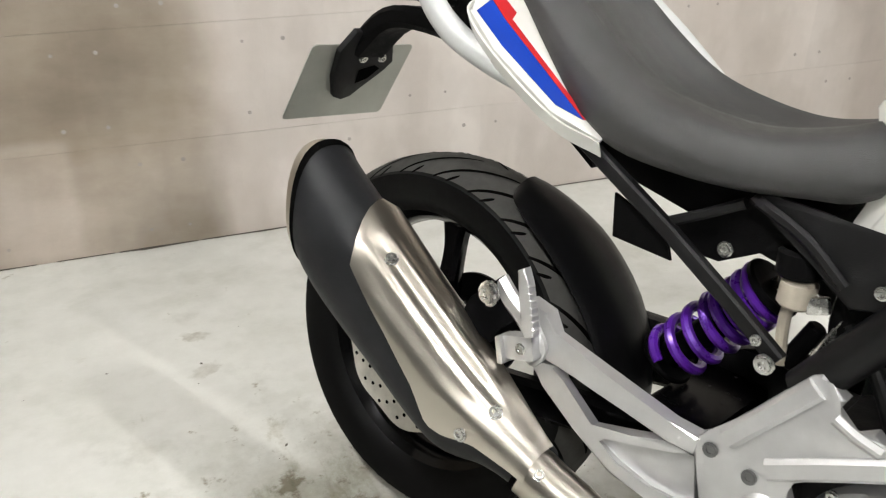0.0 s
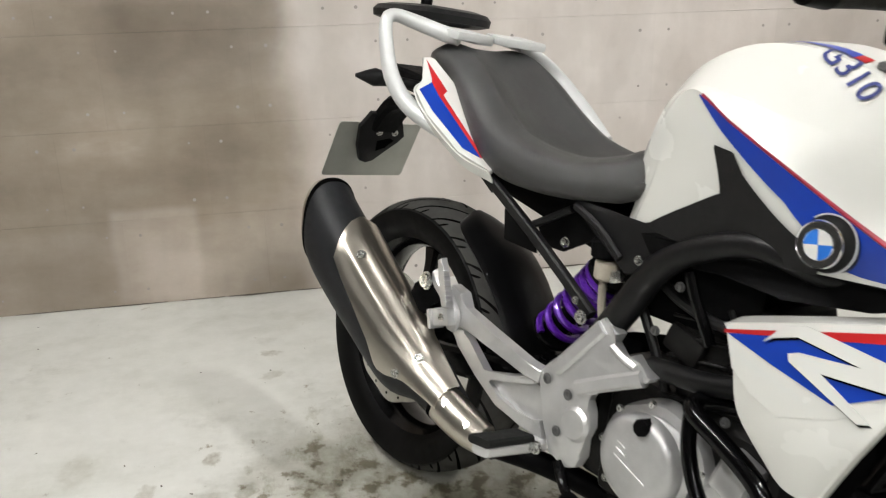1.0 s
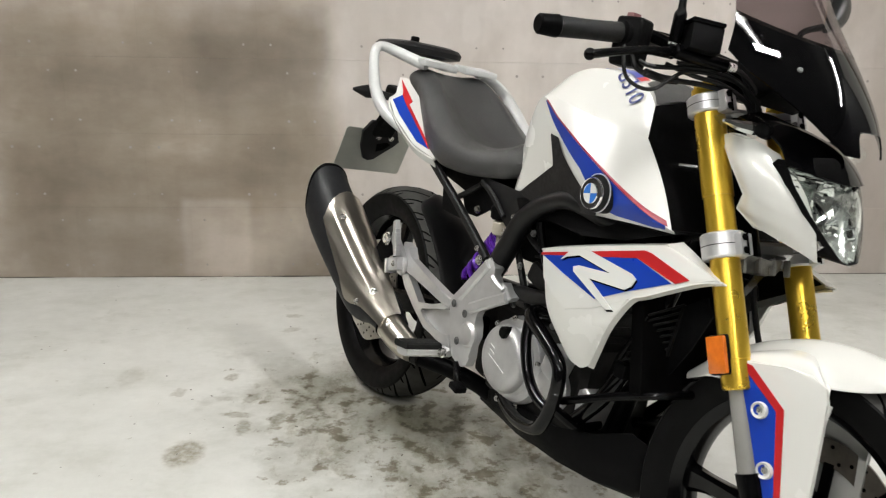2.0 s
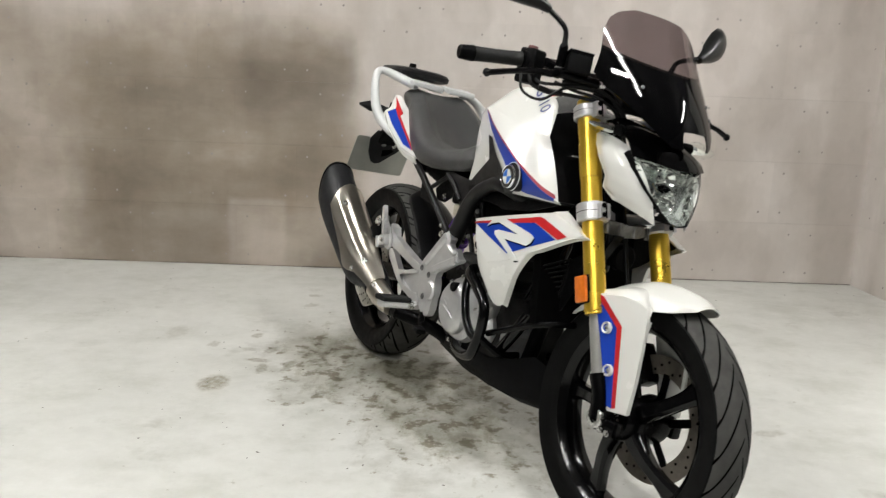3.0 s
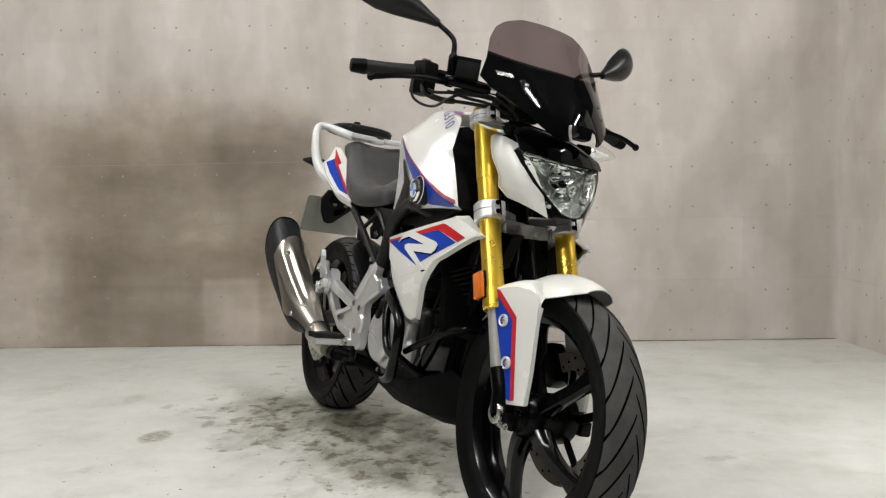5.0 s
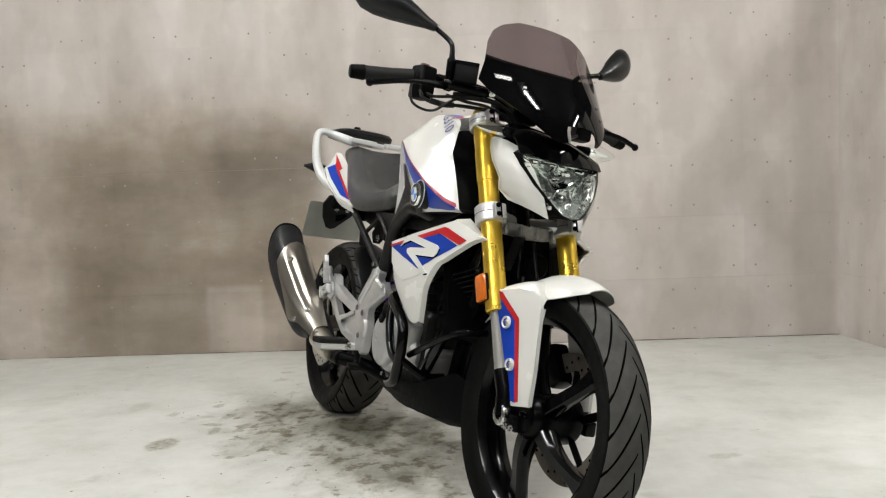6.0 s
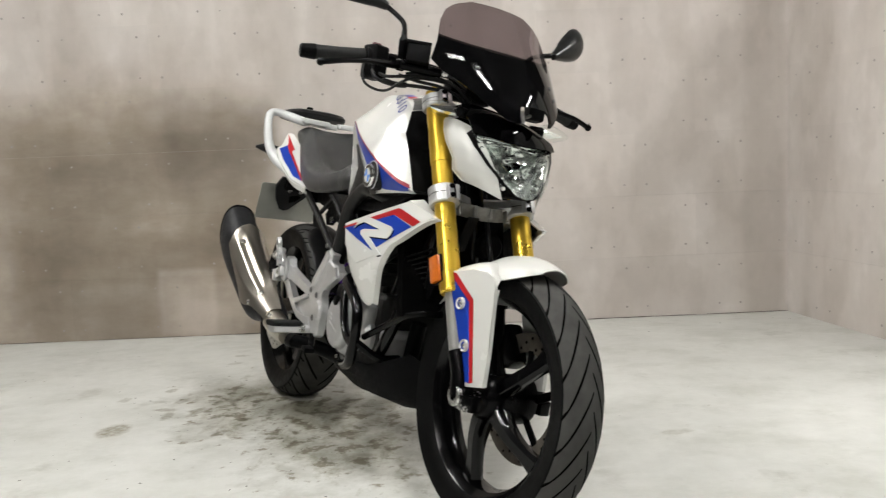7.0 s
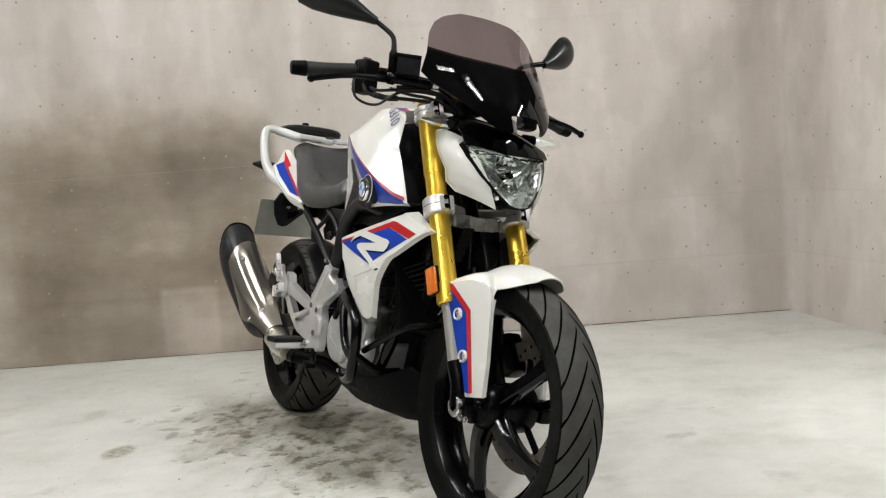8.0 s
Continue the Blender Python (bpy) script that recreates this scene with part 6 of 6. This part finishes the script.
def hl_ring(scale, dx, curved=0.0):
    return [hl_point(y * scale, hz_c + (z - hz_c) * scale, dx + curved * (1 - scale ** 2)) for y, z in dense]


part("housing", loft([hl_ring(0.96, -0.09), hl_ring(1.0, -0.03), hl_ring(1.012, -0.004), hl_ring(0.985, 0.003)], True, False), black_plastic, head, "black headlight shell", STEER)
part("lens", thicken(loft([hl_ring(s, 0.004, 0.016) for s in (1.0, 0.9, 0.75, 0.55, 0.3, 0.02)], True, False), 0.002), clear_lens, head, "clear polycarbonate lens", STEER).visible_shadow = False
rng = random.Random(4)
bowl = []
for s, dx, jit in ((0.97, -0.004, 0.0), (0.84, -0.014, 0.005), (0.70, -0.024, 0.003), (0.56, -0.036, 0.002), (0.42, -0.044, 0.001), (0.28, -0.050, 0.0), (0.12, -0.054, 0.0)):
    ring = []
    for y, z in ol:
        q = hl_point(y * s, hz_c + (z - hz_c) * s, dx)
        ring.append(q + Vector((rng.uniform(-jit, jit), rng.uniform(-jit, jit) * 0.5, rng.uniform(-jit, jit) * 0.5)))
    bowl.append(ring)
bm = loft(bowl, True, False)
bm.faces.new([bm.verts.new(p + Vector((0.001, 0, 0))) for p in bowl[-1]])
part("reflector", bm, reflector_silver, head, "faceted chrome reflector", STEER, sharp=1.0)
for s in (-1, 1):
    for k in range(6):
        y, z = s * (0.098 - 0.011 * k), 0.858 - 0.019 * k
        part("reflector_step", box(tuple(hl_point(y, z, -0.010 - 0.001 * k)), (0.014, 0.020, 0.015), (20 * s + 9 * k, 25 - 12 * k, 30 * s), 0.002, 1), chrome, head, "", STEER)
for k in range(7):
    part("reflector_step", box(tuple(hl_point(-0.072 + 0.024 * k, 0.862 - 0.002 * (k % 2), -0.014)), (0.014, 0.021, 0.011), (0, 30 + 14 * (k % 3), 8 * (k - 3)), 0.002, 1), chrome, head, "", STEER)
for y0, z0, r in ((0.0, 0.835, 0.030), (0.0, 0.785, 0.024)):
    c = hl_point(y0, z0, -0.045)
    part("bulb_bowl", revolve([(0.004, 0.0), (r * 0.6, -0.008), (r, -0.022), (r + 0.002, -0.020), (r * 0.6, -0.004)], (0, 0, 0), 20), chrome, head, "", STEER @ Matrix.Translation(c) @ Matrix.Rotation(radians(90), 4, "Z"))
    part("bulb", rod(c, c + Vector((0.028, 0, 0.0)), 0.010, 12, bev=0.004), chrome, head, "", STEER)
for s in (-1, 1):
    part("reflector_bar", beam([hl_point(s * 0.075, 0.80, -0.008), hl_point(s * 0.092, 0.86, -0.006)], 0.010, 0.006, (1, 0, 0)), chrome, head, "", STEER)

nose = [
    [(1.268, -0.120, 0.874), (1.292, -0.07, 0.869), (1.302, 0, 0.864), (1.292, 0.07, 0.869), (1.268, 0.120, 0.874)],
    [(1.245, -0.122, 0.905), (1.268, -0.07, 0.910), (1.282, 0, 0.908), (1.268, 0.07, 0.902), (1.245, 0.122, 0.896)],
    [(1.205, -0.122, 0.925), (1.228, -0.075, 0.938), (1.240, 0, 0.932), (1.228, 0.075, 0.922), (1.205, 0.122, 0.908)],
    [(1.150, -0.115, 0.940), (1.165, -0.075, 0.955), (1.172, 0, 0.950), (1.165, 0.075, 0.940), (1.150, 0.115, 0.922)],
]
part("nose_cowl", thicken(Skin([[(x, y + OY, z) for x, y, z in r] for r in nose]).patch(0, 4, 0, 3, 24, 14), 0.004), gloss_black, bike, "gloss black headlight cowl", STEER)
part("instrument_pod", box((1.130, OY - 0.01, 1.015), (0.05, 0.14, 0.09), (0, -35, 0), 0.014, 3), black_plastic, bike, "black instrument pod", STEER)
for s in (-1, 1):
    A = [(1.132, 0.118, 0.905), (1.165, 0.126, 0.911), (1.203, 0.118, 0.904), (1.236, 0.098, 0.890)]
    B = [(1.176, 0.128, 0.857), (1.202, 0.133, 0.857), (1.246, 0.117, 0.851), (1.284, 0.083, 0.842)]
    C = [(1.206, 0.119, 0.815), (1.226, 0.123, 0.813), (1.268, 0.104, 0.803), (1.309, 0.063, 0.790)]
    D = [(1.192, 0.106, 0.790), (1.222, 0.112, 0.786), (1.270, 0.094, 0.775), (1.315, 0.053, 0.759)]
    E = [(1.226, 0.098, 0.767), (1.256, 0.087, 0.757), (1.288, 0.067, 0.745), (1.3185, 0.043, 0.7305)]
    g = [[(x, y * s + (0.018 if s < 0 else 0.034), z) for x, y, z in r] for r in (A, B, C, D, E)]
    fl = part("headlight_flank", thicken(Skin(g, (2, 3)).patch(0, 3, 0, 4, 14, 20), 0.004), white_paint, bike, "white headlight flank panel", STEER)
    lip = [[p for p in r] for r in zip(*[[Vector(r[0]) for r in g], [Vector(r[0]) + Vector((-0.004, -s * 0.030, -0.004)) for r in g]])]
    part("flank_return", thicken(loft(lip, False, False), 0.003), white_paint, fl, "", STEER)
    part("indicator_stem", rod((1.200, s * 0.090 + 0.016, 0.922), (1.213, s * 0.124 + 0.016, 0.922), 0.013, bev=0.003), black_plastic, bike, "", STEER)
    ind = part("front_indicator", tube([(1.207 + s * 0.008, s * 0.116 + 0.016, 0.924), (1.206 + s * 0.009, s * 0.134 + 0.016, 0.924), (1.202 + s * 0.012, s * 0.160 + 0.016, 0.924), (1.198 + s * 0.015, s * 0.186 + 0.016, 0.925), (1.195 + s * 0.016, s * 0.206 + 0.016, 0.926)], [0.016, 0.021, 0.019, 0.011, 0.002], 18), clear_lens, bike, "clear-lens front indicator", STEER)
    part("indicator_bulb", tube([(1.203 + s * 0.008, s * 0.118 + 0.016, 0.922), (1.202 + s * 0.009, s * 0.134 + 0.016, 0.922), (1.198 + s * 0.012, s * 0.158 + 0.016, 0.922), (1.194 + s * 0.015, s * 0.184 + 0.016, 0.924)], [0.010, 0.011, 0.008, 0.003], 7), chrome, ind, "", STEER)


# screen: a swept bubble with drawn-back wings; the lower part is opaque black, the top smoked
SCREEN_LINE = np.polyfit([0, 0.07, 0.26, 0.39, 0.62, 0.93, 1], [1.338, 1.33, 1.305, 1.282, 1.222, 1.15, 1.135], 3)


def screen_at(v, y):
    c = float(np.interp(v, [0, 0.4, 0.62, 0.9, 1], [3.6, 3.2, 2.7, 2.1, 2.0]))
    return Vector((float(np.polyval(SCREEN_LINE, v)) - c * y * y, y + 0.012, 0.908 + 0.299 * v - 0.25 * y * y))


def screen_edge(y):
    """Height at which the black lower part ends: bowed down across the middle."""
    return 0.545 + 0.115 * min(1.0, abs(y + 0.01) / 0.165) ** 2.2


def half_width(v):
    return float(np.interp(v, [0, 0.08, 0.22, 0.36, 0.46, 0.62, 0.80, 0.90, 0.96, 1.0], [0.055, 0.088, 0.130, 0.170, 0.186, 0.170, 0.157, 0.142, 0.119, 0.078]))


def screen(lo, hi, mat, name, label, parent):
    """A band of the screen between two heights given for each place across it."""
    rows = []
    for i in range(21):
        row = []
        for k in range(33):
            f = k / 16 - 1
            a = lo(f * half_width(0.6)) if callable(lo) else lo
            b = hi(f * half_width(0.6)) if callable(hi) else hi
            v = a + (b - a) * i / 20
            row.append(screen_at(v, half_width(v) * f))
        rows.append(row)
    return part(name, thicken(loft(rows, False, False), 0.003), mat, parent, label, STEER, sharp=60)


def screen_foot(y):
    """Lower edge, with an arched notch over the cowl."""
    return float(np.interp(y, [-0.078, -0.045, 0.0, 0.08, 0.112, 0.15], [0.0, 0.135, 0.145, 0.15, 0.10, 0.03]))


scr = screen(screen_foot, screen_edge, gloss_black, "windscreen", "black and smoked acrylic windscreen", bike)
screen(screen_edge, lambda y: screen_edge(y) + 0.022, fade_screen, "fading_band", "dark fading band across the screen", scr)
screen(lambda y: screen_edge(y) + 0.022, 1.0, smoke_screen, "smoked_top", "translucent smoked top of the screen", scr)
for v, y in ((0.40, -0.106), (0.40, 0.106), (0.30, 0.112)):
    part("screen_screw", bolt(screen_at(v, y), (0.8, 0.5 if y > 0 else -0.5, 0.4), 0.0048, 0.003), dark_bolt, scr, "", STEER)
plq = [(0.50, -0.158), (0.475, -0.128), (0.445, -0.128), (0.465, -0.156)]
part("screen_label", sheet([screen_at(v, y) + Vector((0.002, -0.0018, 0.0012)) for v, y in plq], (1, -0.6, 0.5), 0.0006), bolt_steel, scr, "small silver maker's label, plain", STEER)

# handlebar and controls
hb = part("handlebar", tube([(0.981, -0.418, 1.013), (1.000, -0.32, 1.026), (1.030, -0.20, 1.042), (1.058, -0.10, 1.035), (1.065, 0, 1.030), (1.058, 0.10, 1.035), (1.030, 0.20, 1.042), (1.000, 0.32, 1.026), (0.981, 0.418, 1.013)], 0.011, 14), black_paint, bike, "black handlebar", STEER)
part("bar_riser", box((1.06, 0, 1.0), (0.05, 0.12, 0.05), (0, 0, 0), 0.01), dark_metal, hb, "", STEER)
for s in (-1, 1):
    part("grip", tube([(0.986, s * 0.392, 1.016), (0.998, s * 0.335, 1.024), (1.012, s * 0.275, 1.033)], [0.0175, 0.0165, 0.0175], 18), grip_rubber, hb, "black rubber grip", STEER)
    part("bar_end", rod((0.979, s * 0.426, 1.012), (0.987, s * 0.388, 1.0165), 0.0165, 18, r2=0.019, bev=0.003), dark_metal, hb, "", STEER)
    sw = part("switch_box", box((1.018, s * 0.248, 1.022), (0.050, 0.046, 0.082), (0, 0, -14 * s), 0.009, 3), black_plastic, hb, "", STEER)
    part("switch", box((1.008, s * 0.245, 1.066), (0.016, 0.020, 0.012), (0, 0, 0), 0.003), kill_red if s < 0 else dark_metal, sw, "dull red stop switch" if s < 0 else "", STEER)
    part("throttle_drum", rod((1.014, s * 0.270, 1.033), (1.017, s * 0.258, 1.034), 0.022, 18), black_plastic, sw, "", STEER)
    lk, lz = (1.0, 0.0) if s < 0 else (0.87, 0.009)
    part("lever", tube([(1.066, s * 0.20, 1.022), (1.090, s * 0.24 * lk, 1.012), (1.106, s * 0.30 * lk, 1.004), (1.112, s * 0.36 * lk, 0.990 + lz), (1.108, s * 0.418 * lk, 0.973 + lz * 1.6)], [0.010, 0.009, 0.0072, 0.0065, 0.007], 10), black_paint, hb, "black hand lever", STEER)
    b = bmesh.new()
    bmesh.ops.create_uvsphere(b, u_segments=12, v_segments=8, radius=0.0095)
    b.transform(Matrix.Translation((1.108, s * 0.422 * lk, 0.972 + lz * 1.6)))
    part("lever_ball", b, black_paint, hb, "", STEER)
    part("lever_perch", beam([(1.025, s * 0.205, 1.040), (1.060, s * 0.20, 1.030), (1.075, s * 0.205, 1.018)], 0.026, 0.03, (0, 1, 0)), black_paint, hb, "", STEER)
    mir = new("mirror")
    mir.parent = bike
    mir["label"] = "black rear-view mirror on a bent stem"
    if s < 0:
        stem, rad_ = [(1.070, -0.203, 1.030), (1.073, -0.206, 1.050), (1.0745, -0.2085, 1.080), (1.0745, -0.209, 1.090), (1.072, -0.210, 1.110), (1.0665, -0.2135, 1.124), (1.054, -0.224, 1.138), (1.036, -0.240, 1.154), (1.026, -0.249, 1.163)], [0.0095, 0.0110, 0.0110, 0.0070, 0.0062, 0.0062, 0.0062, 0.0062, 0.0075]
    else:
        stem, rad_ = [(1.035, 0.168, 1.045), (1.036, 0.176, 1.09), (1.036, 0.184, 1.125), (1.034, 0.205, 1.146), (1.030, 0.282, 1.172)], [0.0105, 0.010, 0.0062, 0.0062, 0.0075]
    part("mirror_stem", tube(stem, rad_, 12, 4), black_paint, mir, "", STEER)
    # the head tapers from the stem to a rounded outer end
    prof = [(0.0, 0.010, 0.008), (0.12, 0.015, 0.012), (0.30, 0.026, 0.018), (0.50, 0.037, 0.021), (0.70, 0.045, 0.021), (0.86, 0.044, 0.018), (0.96, 0.032, 0.012), (1.0, 0.014, 0.006)]
    a, e = Vector((1.032, -0.243, 1.158)), Vector((0.962, -0.436, 1.222))
    if s > 0:
        a, e = Vector((1.030, 0.268, 1.165)), Vector((0.955, 0.405, 1.250))
    dd = (e - a).normalized()
    nn = Vector((-0.92, s * -0.36, 0.05))
    nn = (nn - dd * nn.dot(dd)).normalized()
    uu = dd.cross(nn) * (1 if dd.cross(nn).z > 0 else -1)
    rings = []
    for f, h, t in prof:
        c = a + (e - a) * f
        ring = []
        for k in range(20):
            q = 2 * math.pi * k / 20
            cx_ = math.cos(q)
            depth = math.sin(q)
            ring.append(c + uu * h * cx_ - nn * (t * 1.7 * depth if depth > 0 else t * 0.25 * depth))
        rings.append(ring)
    shell = part("mirror_shell", loft(rings, True, True), mirror_black, mir, "", STEER, sharp=50)
    glass_pts = []
    for f, h, t in prof[2:-1]:
        glass_pts.append(a + (e - a) * f + uu * h * 0.86 + nn * (t * 0.28 + 0.001))
    for f, h, t in prof[2:-1][::-1]:
        glass_pts.append(a + (e - a) * f - uu * h * 0.86 + nn * (t * 0.28 + 0.001))
    part("mirror_glass", sheet(glass_pts, nn, 0.001), chrome, mir, "silvered mirror glass", STEER)
res = part("fluid_reservoir", box((1.106, -0.180, 1.046), (0.044, 0.056, 0.044), (0, -8, -27), 0.004, 2), black_plastic, hb, "black brake fluid reservoir", STEER)
part("reservoir_lid", box((1.103, -0.180, 1.071), (0.047, 0.059, 0.007), (0, -8, -27), 0.0015, 1), black_paint, res, "", STEER)
part("master_cylinder", rod((1.085, -0.215, 1.020), (1.122, -0.120, 1.016), 0.012, 14, bev=0.003), black_paint, hb, "black master cylinder", STEER)
part("banjo_bolt", rod((1.122, -0.120, 1.016), (1.128, -0.104, 1.0155), 0.0085, 8, bev=0.002), bolt_steel, hb, "bare banjo bolt", STEER)
part("stem_base", rod((1.068, -0.202, 1.022), (1.071, -0.204, 1.036), 0.014, 6, bev=0.002), bolt_steel, hb, "bare steel mirror nut", STEER)
HEAD_IN = (1.140, -0.040, 0.935)
RUNS = (
    (0.0034, [(1.045, -0.290, 1.010), (1.055, -0.294, 0.985), (1.062, -0.287, 0.961), (1.072, -0.262, 0.9495), (1.081, -0.235, 0.953), (1.087, -0.208, 0.976), (1.092, -0.178, 0.993), (1.110, -0.125, 0.9985), (1.130, -0.070, 0.988), HEAD_IN]),
    (0.0048, [(1.040, -0.262, 1.000), (1.050, -0.256, 0.981), (1.060, -0.224, 0.9734), (1.080, -0.191, 0.9754), (1.100, -0.1315, 0.9790), (1.130, -0.0675, 0.974), (1.145, -0.04, 0.945)]),
    (0.0042, [(1.126, -0.106, 1.015), (1.136, -0.085, 1.008), (1.146, -0.055, 0.985), (1.150, -0.035, 0.94)]),
    (0.0040, [(1.040, -0.245, 0.995), (1.060, -0.225, 0.990), (1.100, -0.150, 1.004), (1.122, -0.095, 1.000), (1.140, -0.050, 0.972), (1.145, -0.03, 0.935)]),
    (0.0040, [(1.060, -0.200, 1.000), (1.090, -0.160, 0.990), (1.118, -0.110, 0.985), (1.138, -0.065, 0.965), (1.145, -0.045, 0.93)]),
    (0.0036, [(1.075, -0.190, 1.005), (1.105, -0.140, 1.008), (1.130, -0.085, 0.996), (1.150, -0.045, 0.965), (1.152, -0.03, 0.93)]),
    (0.0045, [(1.04, 0.22, 0.99), (1.10, 0.16, 0.97), (1.14, 0.08, 0.95), (1.145, 0.04, 0.93)]),
)
for r, pts in RUNS:
    part("cable", tube(pts, r, 8), hose_black, hb, "black control cable", STEER)
part("cable_sleeve", tube([(1.056, -0.240, 0.977), (1.068, -0.210, 0.9738), (1.082, -0.186, 0.9758)], 0.0072, 10), hose_black, hb, "black rubber cable sleeve", STEER)
part("brake_hose", tube([(1.15, 0.04, 0.75), (1.16, 0.06, 0.66), (1.20, 0.07, 0.55), (1.28, 0.075, 0.42)], 0.006, 10), hose_black, bike, "black brake hose", STEER)
yk = part("lower_yoke_casting", loft([[Vector((x, y * w, z)) for y, x, z in ((-1, 1.185, 0.722), (-0.55, 1.212, 0.716), (0, 1.222, 0.712), (0.55, 1.212, 0.716), (1, 1.185, 0.722), (1, 1.180, 0.692), (0.5, 1.202, 0.684), (0, 1.208, 0.680), (-0.5, 1.202, 0.684), (-1, 1.180, 0.692))] for w in (0.105, 0.075)], True, True), yoke_cast, bike, "dull grey cast lower yoke", STEER)
for k in range(4):
    part("casting_rib", box((1.214, -0.066 + 0.044 * k, 0.700), (0.012, 0.007, 0.030), (0, -14, 0), 0.002, 1), yoke_cast, yk, "", STEER)
part("horn_bracket", beam([(1.225, -0.03, 0.685), (1.20, -0.03, 0.64), (1.17, -0.02, 0.60)], 0.03, 0.004, (1, 0, 0)), black_paint, bike, "", STEER)

# ---- floor marks ----
rng = random.Random(11)
bm = bmesh.new()
for k in range(130):
    x, y = (rng.uniform(-2.2, 2.2), rng.uniform(-1.4, 1.2)) if k < 50 else (rng.gauss(-0.15, 0.45), rng.gauss(-0.35, 0.45))
    r = rng.uniform(0.0015, 0.0055)
    a = rng.uniform(0, 3.14)
    pts = [Vector((x + math.cos(a) * r * u * rng.uniform(0.6, 1.3) - math.sin(a) * r * 0.5 * v, y + math.sin(a) * r * u + math.cos(a) * r * 0.5 * v * rng.uniform(0.6, 1.3), 0.0009)) for u, v in ((1, 0), (0.5, 1), (-0.6, 0.8), (-1, 0), (-0.5, -0.9), (0.6, -0.8))]
    bm.faces.new([bm.verts.new(p) for p in pts])
crumbs = tagged(finish("floor_crumbs", bm, chip_mat), "small dark crumbs and chips scattered on the floor", "debris", kind="stuff")

# ---- wall boards ----
BW, BH = 0.466, 0.3035


def board_mesh(w, h):
    bm = box((0, 0, 0), (w - 0.0002, 0.012, h - 0.0002))
    bmesh.ops.recalc_face_normals(bm, faces=bm.faces)
    me = bpy.data.meshes.new("board")
    bm.to_mesh(me)
    bm.free()
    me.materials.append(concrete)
    return me


def boards(parent, origin, direction, length, height, phase, turn):
    """Staggered boards on a wall's face, and tie holes on both sides of each upright joint."""
    d = Vector(direction)
    nrm = Vector((d.y, -d.x, 0))
    cache = {}
    holes = bmesh.new()
    inv = parent.matrix_world.inverted()
    rows = int(math.ceil(height / BH))
    for r in range(rows):
        z0, z1 = r * BH, min(height, (r + 1) * BH)
        off = (phase[r % 2]) % BW
        cuts = [0.0]
        k = off
        while k < length - 0.002:
            if k > 0.002:
                cuts.append(k)
            k += BW
        cuts.append(length)
        for a, b in zip(cuts, cuts[1:]):
            key = (round(b - a, 3), round(z1 - z0, 3))
            if key not in cache:
                cache[key] = board_mesh(*key)
            ob = new("board", cache[key])
            ob.parent = parent
            p = Vector(origin) + d * ((a + b) / 2) + Vector((0, 0, (z0 + z1) / 2)) + nrm * -0.004
            ob.matrix_world = Matrix.Translation(p) @ Matrix.Rotation(turn, 4, "Z")
        for c in cuts[1:-1]:
            for z in (z0 + 0.055, z1 - 0.055):
                if z < height:
                    for s in (-0.054, 0.054):
                        p = Vector(origin) + d * (c + s + rng.uniform(-0.003, 0.003)) + Vector((0, 0, z)) + nrm * 0.0023
                        q = rng.uniform(0.0040, 0.0062)
                        ring = [p + d * (math.cos(2 * math.pi * i / 9) * q) + Vector((0, 0, math.sin(2 * math.pi * i / 9) * q)) for i in range(9)]
                        holes.faces.new([holes.verts.new(v) for v in ring])
    ob = part("tie_hole", holes, hole_dark, parent, "shallow round tie holes")
    ob.matrix_parent_inverse = inv
    return ob


bpy.context.view_layer.update()
X0 = -4.2
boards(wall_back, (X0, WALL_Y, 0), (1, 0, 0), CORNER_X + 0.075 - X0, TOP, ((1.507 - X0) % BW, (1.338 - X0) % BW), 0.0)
boards(partition, (CORNER_X, WALL_Y, 0), tuple(PART_DIR), PART_LEN, PART_H, (0.30, 0.13), math.atan2(PART_DIR.y, PART_DIR.x))
